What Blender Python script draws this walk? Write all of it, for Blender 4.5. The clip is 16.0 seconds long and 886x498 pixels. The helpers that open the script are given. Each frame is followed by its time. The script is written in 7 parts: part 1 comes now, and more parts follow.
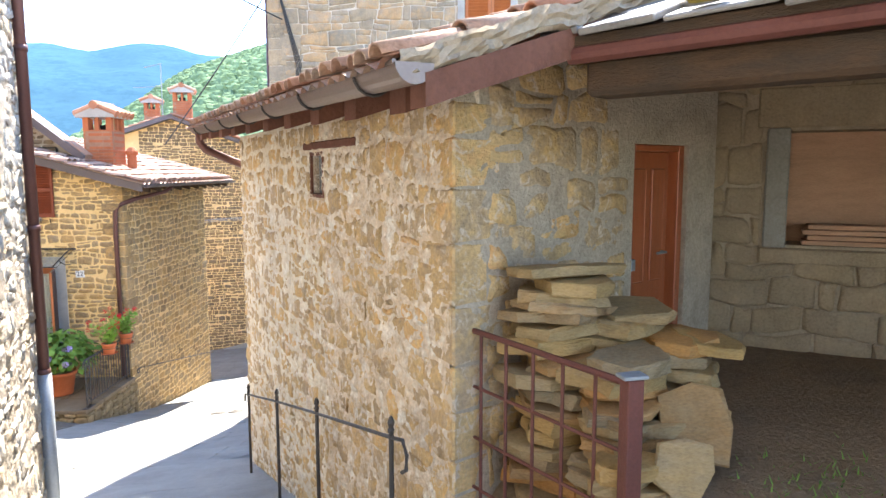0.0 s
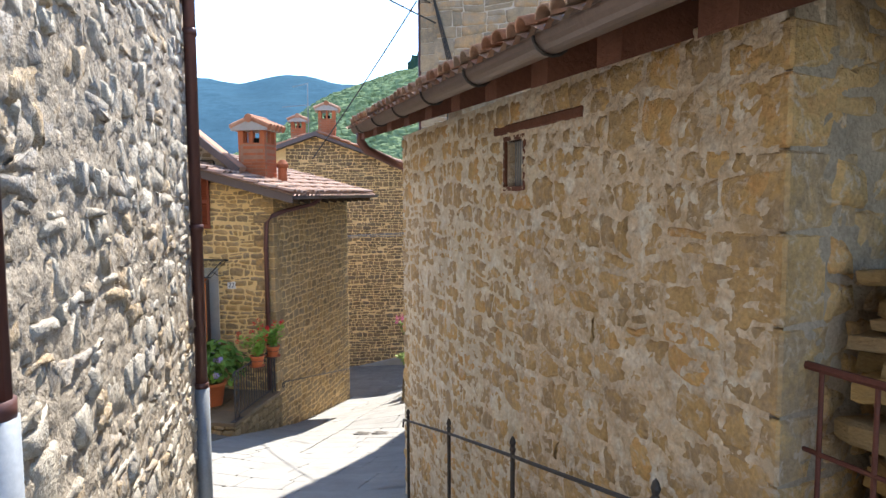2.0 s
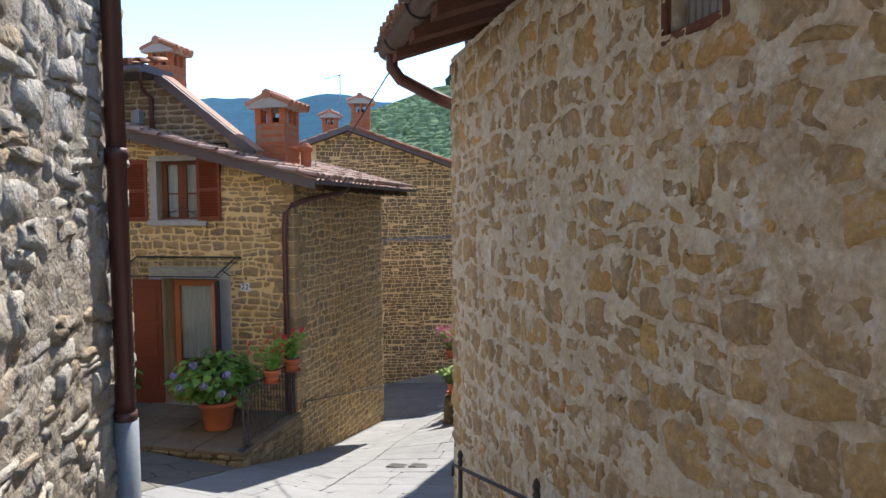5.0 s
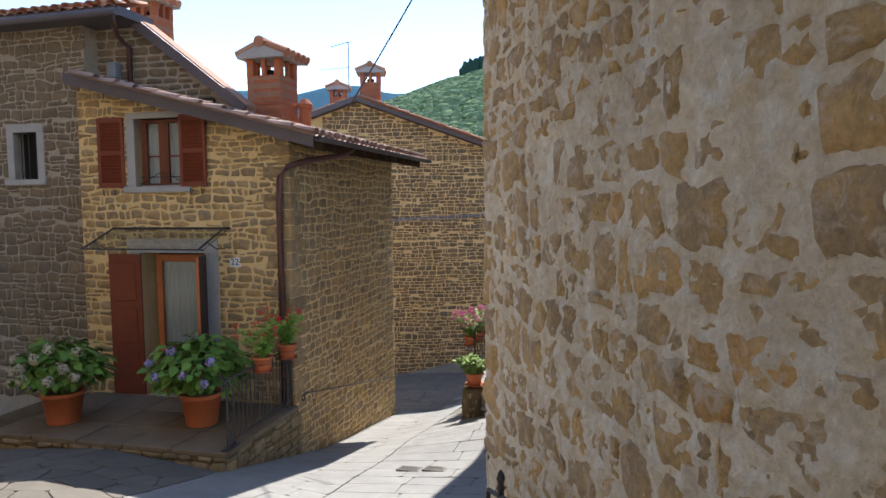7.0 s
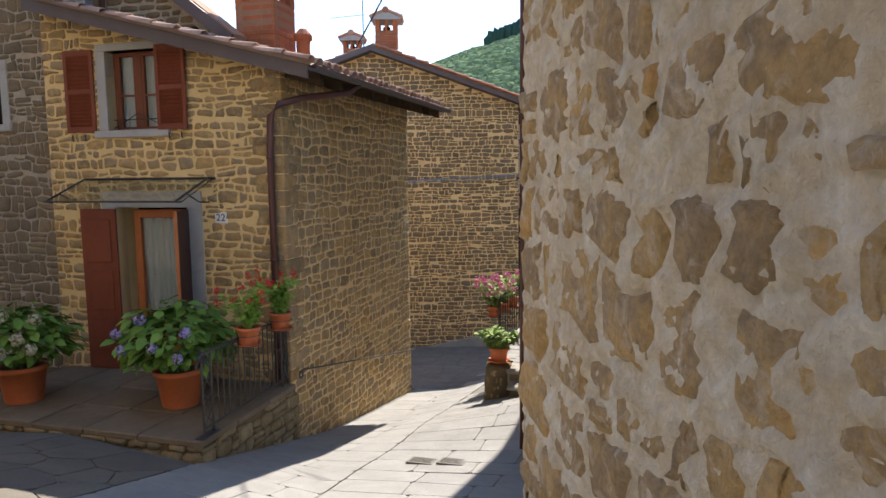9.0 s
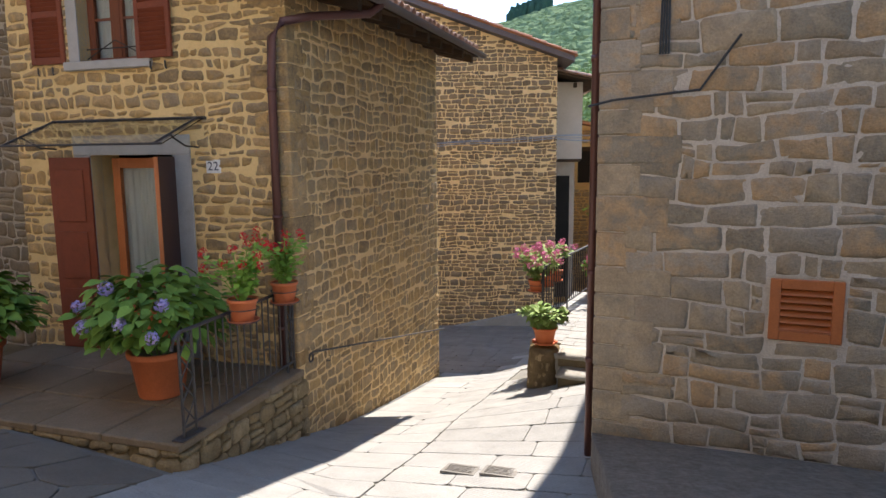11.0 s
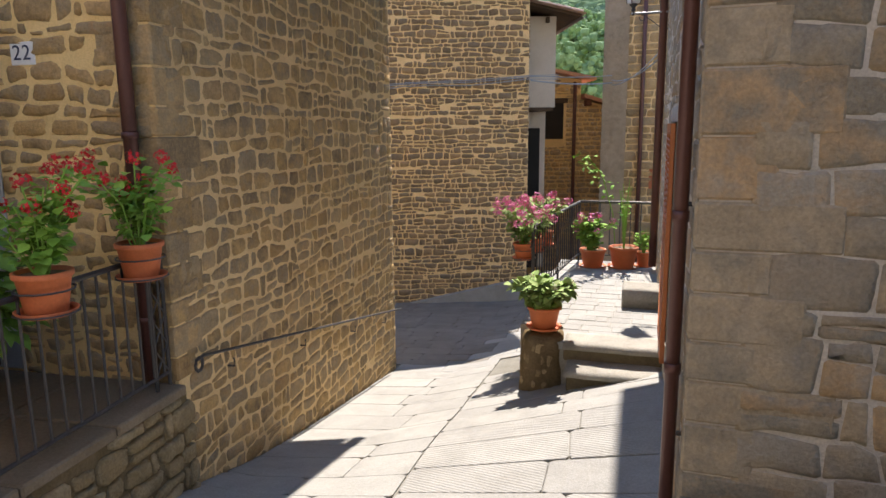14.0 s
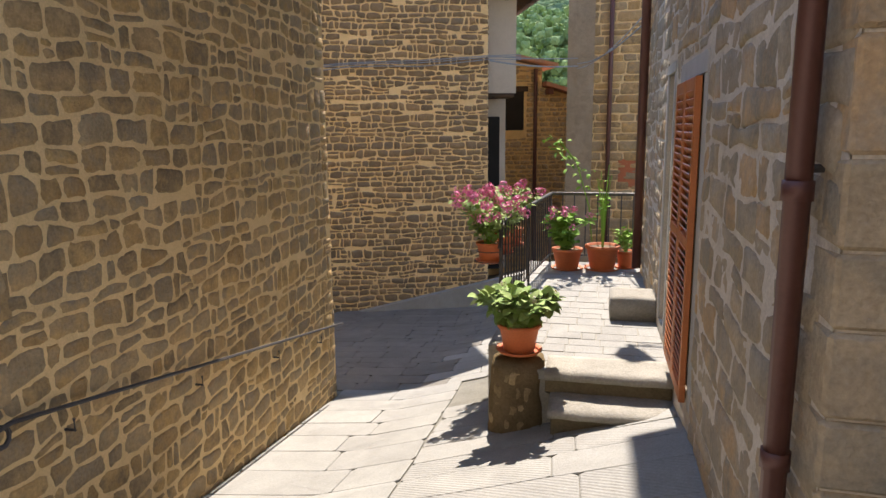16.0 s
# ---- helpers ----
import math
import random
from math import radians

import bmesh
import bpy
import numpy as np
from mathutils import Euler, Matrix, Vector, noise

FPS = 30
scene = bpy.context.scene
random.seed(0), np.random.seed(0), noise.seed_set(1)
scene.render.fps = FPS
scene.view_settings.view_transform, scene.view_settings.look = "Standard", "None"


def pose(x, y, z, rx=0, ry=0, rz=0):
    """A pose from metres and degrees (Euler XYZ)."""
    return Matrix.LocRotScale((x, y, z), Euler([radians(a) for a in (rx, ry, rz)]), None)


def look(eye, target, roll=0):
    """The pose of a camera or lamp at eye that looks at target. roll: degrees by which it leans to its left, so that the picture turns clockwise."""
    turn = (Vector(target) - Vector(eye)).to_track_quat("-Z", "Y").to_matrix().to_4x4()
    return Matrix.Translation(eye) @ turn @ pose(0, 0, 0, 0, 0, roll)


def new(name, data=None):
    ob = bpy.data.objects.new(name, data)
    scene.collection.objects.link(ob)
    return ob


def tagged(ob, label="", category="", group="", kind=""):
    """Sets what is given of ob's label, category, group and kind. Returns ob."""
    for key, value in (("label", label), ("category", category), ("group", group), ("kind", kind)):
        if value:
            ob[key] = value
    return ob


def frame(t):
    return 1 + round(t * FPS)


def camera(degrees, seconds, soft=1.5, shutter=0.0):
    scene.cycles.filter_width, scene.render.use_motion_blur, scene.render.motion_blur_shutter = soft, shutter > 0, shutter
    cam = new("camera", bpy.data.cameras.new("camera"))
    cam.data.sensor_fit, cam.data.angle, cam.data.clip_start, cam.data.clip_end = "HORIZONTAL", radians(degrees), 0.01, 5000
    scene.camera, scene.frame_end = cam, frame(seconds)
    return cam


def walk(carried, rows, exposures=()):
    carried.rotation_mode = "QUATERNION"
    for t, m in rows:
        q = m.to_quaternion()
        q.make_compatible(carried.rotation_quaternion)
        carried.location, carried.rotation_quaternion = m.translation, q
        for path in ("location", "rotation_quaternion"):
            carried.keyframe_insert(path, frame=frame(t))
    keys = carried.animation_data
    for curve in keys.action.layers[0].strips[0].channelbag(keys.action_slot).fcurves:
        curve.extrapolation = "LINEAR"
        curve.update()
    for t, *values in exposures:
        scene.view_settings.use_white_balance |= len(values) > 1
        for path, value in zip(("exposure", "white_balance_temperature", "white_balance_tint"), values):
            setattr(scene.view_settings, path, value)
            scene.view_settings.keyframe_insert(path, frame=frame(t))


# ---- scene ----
cam = camera(66.8, 16.0)
METRES, EYE, TILT, LEAN, TURN = 11.6, 1.55, 0.0, 0.0, -25.6
ROWS = [
    (0.0, 0.0, 0.0, 0.0, -0.01, -6.7, 0.12),
    (0.5, -0.0109, 0.0177, -0.0042, 3.75, -6.29, 0.21),
    (1.0, -0.0253, 0.0342, -0.0068, 6.8, -5.76, 0.22),
    (1.5, -0.0411, 0.0513, -0.011, 9.39, -5.21, 0.13),
    (2.0, -0.0514, 0.0734, -0.018, 10.53, -4.77, 0.26),
    (2.5, -0.0645, 0.0986, -0.0243, 11.79, -4.3, 0.31),
    (3.0, -0.0743, 0.1239, -0.0311, 12.38, -4.07, 0.32),
    (3.5, -0.0809, 0.1536, -0.038, 12.78, -3.91, 0.39),
    (6.0, -0.1178, 0.2994, -0.0794, 14.29, -3.19, 0.66),
    (6.5, -0.1283, 0.3302, -0.0885, 14.59, -3.61, 0.69),
    (7.0, -0.1364, 0.3601, -0.0962, 14.88, -4.04, 0.63),
    (7.5, -0.1434, 0.3905, -0.103, 15.33, -4.75, 0.68),
    (8.0, -0.1513, 0.4198, -0.1103, 15.91, -5.31, 0.66),
    (8.5, -0.1548, 0.4505, -0.1193, 16.31, -5.81, 0.67),
    (9.0, -0.1641, 0.4783, -0.125, 16.91, -6.32, 0.67),
    (11.5, -0.234, 0.6289, -0.1676, 18.73, -8.39, 0.56),
    (12.0, -0.2471, 0.6628, -0.1755, 18.23, -8.69, 0.55),
    (12.5, -0.2591, 0.6978, -0.1828, 17.52, -9.07, 0.57),
    (13.0, -0.2746, 0.7268, -0.1894, 16.45, -9.56, 0.48),
    (13.5, -0.2833, 0.7591, -0.1981, 15.03, -9.87, 0.53),
    (14.0, -0.2953, 0.7903, -0.2067, 14.13, -10.32, 0.54),
    (14.5, -0.3015, 0.8185, -0.2112, 12.65, -10.44, 0.5),
    (15.0, -0.308, 0.8498, -0.2154, 11.91, -10.45, 0.6),
    (15.5, -0.3153, 0.8794, -0.2206, 11.13, -10.44, 0.58),
    (16.0, -0.3182, 0.9095, -0.2274, 10.33, -10.36, 0.63),
]
EXPOSURES = [(0.0, 2.87, 6650, 11), (1.0, 2.34, 6650, 11), (2.0, 1.7, 6650, 11), (3.5, 1.2, 6400, 11), (6.0, 1.17, 6300, 12), (7.5, 1.19, 6520, 12), (9.2, 1.3, 6850, 13), (11.3, 1.62, 6800, 14), (13.5, 1.56, 6900, 14), (16.0, 1.46, 7100, 14)]
walk(cam, [(t, pose(0, 0, EYE, TILT, LEAN, TURN) @ pose(METRES * x, METRES * y, METRES * z, 90 + pitch, roll, yaw)) for t, x, y, z, yaw, pitch, roll in ROWS],
     exposures=EXPOSURES)

# ---- world and sun ----
SUN_AZ, SUN_EL = 24.0, 51.2      # degrees to the right of +y, and above the horizon
world = bpy.data.worlds.new("world")
scene.world = world
world.use_nodes = True
wn = world.node_tree.nodes
sky = wn.new("ShaderNodeTexSky")
sky.sky_type = 'NISHITA'
sky.sun_disc = False
sky.sun_elevation, sky.sun_rotation = radians(SUN_EL), radians(SUN_AZ)
sky.air_density, sky.dust_density, sky.ozone_density = 1.0, 0.0, 3.5
wn["Background"].inputs["Strength"].default_value = 0.15
world.node_tree.links.new(sky.outputs[0], wn["Background"].inputs["Color"])
sun_data = bpy.data.lights.new("sun", 'SUN')
sun_data.energy, sun_data.angle, sun_data.color = 3.8, radians(0.55), (1.0, 0.96, 0.90)
sun = new("sun", sun_data)
_az, _el = radians(SUN_AZ), radians(SUN_EL)
sun.matrix_world = look((0, 0, 30), Vector((0, 0, 30)) - Vector((math.sin(_az) * math.cos(_el), math.cos(_az) * math.cos(_el), math.sin(_el))))

# ---- materials ----


def material(name, stops, scale=6.0, rough=0.85, bump=0.3, fine=60.0, piece=0.0, stain=0.35, metal=0.0, grain=(1, 1, 1), stain_col=None, film=None, film_at=.55):
    """A worn surface: colour stops chosen by noise and, with piece, by a random number for every piece; grain and stains at two scales."""
    m = bpy.data.materials.new(name)
    m.use_nodes = True
    nt = m.node_tree
    n, l = nt.nodes, nt.links
    bsdf = n["Principled BSDF"]
    geo = n.new("ShaderNodeNewGeometry")
    mp = n.new("ShaderNodeMapping")
    mp.inputs["Scale"].default_value = grain
    l.new(geo.outputs["Position"], mp.inputs["Vector"])

    def noise_at(sc, detail=5.0, dist=0.0):
        t = n.new("ShaderNodeTexNoise")
        t.inputs["Scale"].default_value, t.inputs["Detail"].default_value = sc, detail
        t.inputs["Distortion"].default_value, t.inputs["Roughness"].default_value = dist, .62
        l.new(mp.outputs[0], t.inputs["Vector"])
        return t.outputs["Fac"]

    def maths(op, a, b):
        t = n.new("ShaderNodeMath")
        t.operation = op
        for k, v in ((0, a), (1, b)):
            if isinstance(v, (int, float)):
                t.inputs[k].default_value = v
            else:
                l.new(v, t.inputs[k])
        return t.outputs[0]
    big, small = noise_at(scale, 8.0), noise_at(fine, 6.0)
    fac = maths('MULTIPLY_ADD', big, 1.6)
    fac.node.inputs[2].default_value = -0.3
    if piece:
        info = n.new("ShaderNodeObjectInfo")
        rnd = maths('FRACT', maths('ADD', info.outputs["Random"], geo.outputs["Random Per Island"]), 0.0)
        fac = maths('ADD', maths('MULTIPLY', rnd, piece), maths('MULTIPLY', fac, 1 - piece))
    ramp = n.new("ShaderNodeValToRGB")
    els = ramp.color_ramp.elements
    while len(els) < len(stops):
        els.new(0.5)
    for e, (i, c) in zip(els, enumerate(stops)):
        e.position, e.color = i / max(1, len(stops) - 1), (*c, 1)
    l.new(fac, ramp.inputs[0])
    mix = n.new("ShaderNodeMix")
    mix.data_type, mix.blend_type = 'RGBA', 'MULTIPLY'
    mix.inputs["Factor"].default_value = stain
    l.new(ramp.outputs[0], mix.inputs["A"])
    tone = n.new("ShaderNodeValToRGB")
    tone.color_ramp.elements[0].position, tone.color_ramp.elements[0].color = 0.3, (*(stain_col or (0.35, 0.33, 0.3)), 1)
    tone.color_ramp.elements[1].position, tone.color_ramp.elements[1].color = 0.65, (1.25, 1.25, 1.25, 1)
    l.new(maths('ADD', maths('MULTIPLY', small, 0.55), maths('MULTIPLY', noise_at(scale * 0.45, 3.0, 0.6), 0.45)), tone.inputs[0])
    l.new(tone.outputs[0], mix.inputs["B"])
    colour = mix.outputs["Result"]
    if film:
        # lime and dust left on the faces in ragged patches
        edge = n.new("ShaderNodeMapRange")
        edge.inputs["From Min"].default_value, edge.inputs["From Max"].default_value = film_at, film_at + .12
        l.new(noise_at(scale * 1.3, 8.0, 1.2), edge.inputs["Value"])
        mix2 = n.new("ShaderNodeMix")
        mix2.data_type = 'RGBA'
        l.new(maths('MULTIPLY', edge.outputs[0], .8), mix2.inputs["Factor"])
        l.new(colour, mix2.inputs["A"])
        mix2.inputs["B"].default_value = (*film, 1)
        colour = mix2.outputs["Result"]
    l.new(colour, bsdf.inputs["Base Color"])
    bsdf.inputs["Roughness"].default_value, bsdf.inputs["Metallic"].default_value = rough, metal
    bsdf.inputs["Specular IOR Level"].default_value = 0.0 if rough >= .95 else (.25 if rough > .8 else .5)
    if bump:
        b = n.new("ShaderNodeBump")
        b.inputs["Strength"].default_value, b.inputs["Distance"].default_value = bump, 0.02
        l.new(maths('ADD', big, maths('MULTIPLY', small, 0.8)), b.inputs["Height"])
        l.new(b.outputs[0], bsdf.inputs["Normal"])
    return m


def glass_material():
    m = bpy.data.materials.new("window_glass")
    m.use_nodes = True
    b = m.node_tree.nodes["Principled BSDF"]
    b.inputs["Base Color"].default_value = (0.9, 0.95, 0.95, 1)
    b.inputs["Roughness"].default_value = 0.03
    b.inputs["Transmission Weight"].default_value = 1.0
    b.inputs["IOR"].default_value = 1.45
    return m


BARN_LIME = material("barn_lime_mortar", [(0.58, 0.48, 0.342), (0.84, 0.79, 0.684), (0.72, 0.63, 0.484), (0.85, 0.82, 0.731), (0.64, 0.54, 0.389)], 6.5, .95, 1.0, 42, 0, .4, film=(.54, .42, .27), film_at=.63)
BARN_STONE = material("barn_stone", [(0.381, 0.286, 0.18), (0.527, 0.385, 0.211), (0.617, 0.429, 0.211), (0.449, 0.341, 0.222), (0.651, 0.451, 0.211), (0.673, 0.407, 0.18), (0.516, 0.407, 0.264)], 10, .9, 1.0, 50, .5, .62, film=(.66, .57, .45), film_at=.53)
BARN_MORTAR = material("barn_mortar", [(0.525, 0.41, 0.273), (0.84, 0.777, 0.683), (0.683, 0.557, 0.41), (0.85, 0.819, 0.745), (0.567, 0.441, 0.294)], 6.5, .95, 1.0, 42, 0, .62, film=(.50, .37, .22), film_at=.56)
HOUSE_STONE = material("house_stone", [(0.211, 0.148, 0.0817), (0.447, 0.286, 0.126), (0.336, 0.256, 0.163), (0.572, 0.37, 0.158), (0.273, 0.197, 0.114), (0.535, 0.358, 0.175), (0.384, 0.293, 0.179), (0.572, 0.293, 0.12)], 11, .88, .7, 60, .72, .6, film=(.46, .35, .20), film_at=.70)
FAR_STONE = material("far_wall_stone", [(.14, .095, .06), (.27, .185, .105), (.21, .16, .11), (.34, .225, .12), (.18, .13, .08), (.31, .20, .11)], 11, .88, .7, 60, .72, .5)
HOUSE_MORTAR = material("house_mortar", [(0.72, 0.513, 0.232), (0.84, 0.618, 0.302), (0.768, 0.56, 0.262)], 4, .95, .5, 90, 0, .3)
SIDE_MORTAR = material("side_mortar", [(0.687, 0.484, 0.244), (0.813, 0.594, 0.315), (0.744, 0.539, 0.279)], 4, .95, .5, 90, 0, .35)
GREY_STONE = material("grey_stone", [(0.249, 0.208, 0.155), (0.415, 0.326, 0.227), (0.355, 0.303, 0.233), (0.486, 0.379, 0.25), (0.308, 0.267, 0.203), (0.546, 0.368, 0.203), (0.404, 0.35, 0.274), (0.475, 0.32, 0.191)], 8, .88, .7, 60, .68, .55, film=(.46, .39, .29), film_at=.64)
# Stone of the taller house, darkened to carry the shade on its wall.
SHADED_STONE = material("shade_darkened_stone", [(0.162, 0.126, 0.0816), (0.255, 0.19, 0.123), (0.204, 0.162, 0.112), (0.289, 0.215, 0.134), (0.178, 0.142, 0.0968)], 9, .9, .7, 60, .7, .55)
GREY_MORTAR = material("grey_mortar", [(0.478, 0.411, 0.328), (0.665, 0.593, 0.497), (0.582, 0.504, 0.413)], 5, .95, .5, 80, 0, .45)
OLD_MORTAR = material("old_grey_mortar", [(0.278, 0.223, 0.157), (0.389, 0.311, 0.223), (0.334, 0.27, 0.19)], 5, .95, .6, 60, 0, .5)
PALE_STONE = material("pale_stone", [(.34, .29, .22), (.50, .44, .35), (.58, .53, .44), (.38, .35, .31), (.52, .39, .24), (.62, .58, .51)], 14, .92, 1.0, 45, .6, .6)
PALE_MORTAR = material("pale_mortar", [(.38, .32, .24), (.50, .43, .34), (.45, .38, .29)], 6, .95, .9, 50, 0, .55)
# Riser brown is part moss, part shade put into the colour.
STEP = material("riser_moss_and_shade", [(0.125, 0.0978, 0.0612), (0.187, 0.153, 0.0956), (0.156, 0.128, 0.0803), (0.223, 0.187, 0.126)], 5, .85, .5, 60, .4, .55)
ASHLAR = material("porch_ashlar", [(0.289, 0.225, 0.153), (0.391, 0.297, 0.187), (0.34, 0.264, 0.178), (0.425, 0.306, 0.178)], 6, .92, .6, 60, .5, .55)
PAVING = material("paving_stone", [(0.232, 0.228, 0.21), (0.299, 0.292, 0.268), (0.263, 0.257, 0.238), (0.33, 0.32, 0.29)], 5, .8, .35, 70, .5, .45)
# Darker lower-lane slabs carry shade in their colour; also the grates' own grey.
PAVE_FAR = material("shade_dark_paving_and_grate", [(.15, .138, .118), (.21, .195, .17), (.175, .16, .14), (.24, .225, .20)], 5, .85, .4, 60, .6, .5)
PAVE_JOINT = material("paving_bed", [(.17, .16, .14), (.24, .23, .20), (.20, .195, .17)], 2.5, .95, .5, 50, 0, .5)
PLAT = material("platform_stone", [(0.169, 0.128, 0.079), (0.243, 0.184, 0.122), (0.207, 0.153, 0.0955), (0.295, 0.223, 0.148)], 4, .85, .4, 60, .5, .5)
# Square paving darkened: the shade over the square is in its colour.
PAVE_SHADED = material("shade_dark_square_paving", [(0.113, 0.102, 0.0811), (0.177, 0.157, 0.123), (0.142, 0.124, 0.0983), (0.209, 0.181, 0.139)], 4, .8, .4, 60, .6, .5)
COBBLE = material("scored_strip", [(.15, .13, .10), (.24, .21, .17), (.19, .165, .13), (.29, .26, .21)], 14, .9, 1.0, 32, 0, .6)
EARTH = material("earth", [(0.2, 0.143, 0.0902), (0.275, 0.202, 0.135), (0.237, 0.178, 0.125), (0.337, 0.262, 0.18)], 3, .97, .8, 40, 0, .5)
SLAB = material("loose_slab", [(0.354, 0.197, 0.0737), (0.318, 0.254, 0.162), (0.495, 0.254, 0.0811), (0.354, 0.271, 0.154), (0.424, 0.278, 0.111), (0.328, 0.278, 0.199)], 6, .85, .7, 50, .85, .6, grain=(1, 1, 2.5))
TILE = material("roof_tile", [(.36, .155, .085), (.50, .225, .13), (.43, .20, .12), (.56, .31, .20), (.40, .265, .19)], 7, .85, .4, 60, .7, .5)
TILE_PALE = material("weathered_tile", [(0.374, 0.242, 0.18), (0.478, 0.316, 0.243), (0.416, 0.288, 0.234), (0.52, 0.372, 0.297)], 7, .85, .4, 60, .7, .5)
TILE_OLD = material("old_roof_tile", [(.27, .14, .09), (.40, .21, .14), (.33, .23, .18), (.48, .30, .21), (.30, .24, .20), (.44, .19, .11)], 9, .85, .5, 50, .75, .6)
BRICK = material("chimney_brick", [(.42, .13, .06), (.50, .17, .08), (.46, .15, .07), (.38, .13, .07)], 9, .85, .4, 80, .7, .4)
BRICK_JOINT = material("brick_joint", [(.36, .20, .13), (.42, .25, .17)], 9, .95, .3, 80, 0, .4)
SHUTTER = material("shutter_paint", [(.18, .04, .016), (.23, .052, .02), (.20, .045, .018)], 8, .62, .1, 70, 0, .3)
CASEMENT = material("casement_wood", [(.16, .045, .02), (.20, .06, .027), (.18, .052, .023)], 6, .5, .12, 60, 0, .35, grain=(6, 6, .6))
ORANGE = material("orange_shutter", [(.42, .13, .04), (.50, .16, .05), (.46, .14, .045)], 8, .5, .1, 70, 0, .3)
DOORWOOD = material("door_wood", [(.30, .085, .035), (.38, .11, .045), (.34, .10, .04)], 5, .42, .15, 60, 0, .35, grain=(6, 6, .6))
DARKWOOD = material("dark_shutter_wood", [(.055, .02, .014), (.08, .03, .02), (.065, .025, .018)], 5, .5, .15, 60, 0, .35, grain=(6, 6, .6))
# Boards coloured lighter so that the porch opening looks lit.
PLANK = material("lit_look_plank", [(.40, .23, .14), (.50, .30, .19), (.45, .26, .16)], 5, .85, .3, 50, 0, .4, grain=(1, 1, 5))
SLATE = material("roof_slate", [(.16, .15, .14), (.30, .28, .255), (.22, .205, .19), (.38, .36, .33)], 6, .55, .6, 50, .7, .5)
OLDBEAM = material("old_beam", [(.05, .035, .025), (.10, .06, .035), (.07, .05, .035), (.16, .09, .045)], 3, .9, .7, 50, 0, .5, grain=(1, 1, 4))
REDWOOD = material("red_rafter", [(0.128, 0.0542, 0.0351), (0.173, 0.0765, 0.051), (0.147, 0.0638, 0.0446)], 4, .85, .5, 40, 0, .45)
IRON = material("wrought_iron", [(.05, .045, .045), (.075, .07, .07), (.09, .075, .065)], 12, .55, .2, 90, 0, .4, metal=.5)
RUST = material("rust_red_iron", [(0.108, 0.036, 0.0288), (0.144, 0.0468, 0.036), (0.122, 0.0432, 0.0324)], 9, .6, .25, 80, 0, .4, metal=.2)
COPPERPIPE = material("brown_downpipe", [(.10, .04, .035), (.13, .055, .045), (.115, .048, .04)], 5, .42, .05, 60, 0, .25, metal=.25)
GUTTER = material("grey_brown_gutter", [(.17, .13, .12), (.22, .17, .155), (.19, .15, .14)], 4, .4, .05, 60, 0, .3, metal=.55)
GALV = material("grey_pipe_shoe", [(.24, .27, .30), (.30, .33, .36), (.27, .30, .33)], 6, .5, .08, 60, 0, .3, metal=.35)
VERGE = material("verge_sheet", [(.12, .10, .11), (.15, .13, .14)], 4, .5, .05, 60, 0, .3, metal=.3)
TERRACOTTA = material("terracotta", [(0.542, 0.138, 0.048), (0.616, 0.17, 0.061), (0.579, 0.154, 0.0523)], 6, .7, .1, 70, 0, .3)
LEAF = material("hydrangea_leaf", [(0.082, 0.164, 0.0246), (0.131, 0.246, 0.041), (0.189, 0.328, 0.0615), (0.102, 0.201, 0.0369)], 12, .82, .1, 60, .8, .3)
MOSSY_STONE = material("mossy_stone", [(0.189, 0.138, 0.0702), (0.34, 0.246, 0.13), (0.265, 0.198, 0.108), (0.416, 0.312, 0.178), (0.227, 0.174, 0.081)], 9, .9, .9, 55, .5, .6)
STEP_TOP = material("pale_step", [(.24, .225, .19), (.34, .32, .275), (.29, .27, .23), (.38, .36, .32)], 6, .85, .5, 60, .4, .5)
MOSSY_JOINT = material("mossy_joint", [(0.14, 0.101, 0.0595), (0.21, 0.154, 0.091), (0.168, 0.126, 0.07), (0.112, 0.091, 0.042)], 5, .95, .8, 50, 0, .5)
LEAF_LIGHT = material("geranium_leaf", [(0.172, 0.322, 0.046), (0.241, 0.437, 0.069), (0.31, 0.506, 0.103)], 12, .85, .1, 60, .8, .3)
LEAF_PALE = material("variegated_leaf", [(.16, .30, .06), (.34, .42, .16), (.24, .38, .10), (.50, .54, .30)], 30, .85, .1, 90, .6, .25)
LANTERN_GLASS = material("frosted_lamp_glass", [(.62, .66, .68), (.72, .75, .76)], 8, .25, 0, 60, 0, .15)
# Crown greens are lightened with some blue, a painted haze.
NEAR_TREES = material("hazed_broadleaf_crowns", [(0.146, 0.235, 0.0913), (0.277, 0.358, 0.132), (0.212, 0.293, 0.122), (0.13, 0.212, 0.102)], .3, .9, 0, 3, .8, .4)
BLOOM_BLUE = material("bloom_blue", [(.30, .28, .60), (.42, .36, .68), (.50, .40, .62)], 14, .7, .2, 90, .7, .2)
BLOOM_CREAM = material("bloom_cream", [(.42, .42, .28), (.55, .50, .36), (.48, .40, .30)], 14, .7, .2, 90, .7, .2)
BLOOM_RED = material("bloom_red", [(.62, .012, .02), (.75, .025, .03)], 14, .6, .1, 90, .7, .2)
BLOOM_PINK = material("bloom_pink", [(.66, .06, .24), (.78, .26, .46), (.70, .12, .32)], 14, .7, .1, 90, .7, .2)
SURROUND = material("grey_stone_frame", [(.36, .345, .32), (.46, .445, .42), (.41, .395, .37)], 4, .85, .2, 80, 0, .3)
PLASTER = material("pale_plaster", [(.52, .43, .34), (.60, .51, .41), (.56, .47, .38)], 1.5, .92, .2, 60, 0, .3)
WHITE = material("white_enamel", [(.72, .73, .74), (.80, .80, .80)], 6, .35, 0, 60, 0, .15)
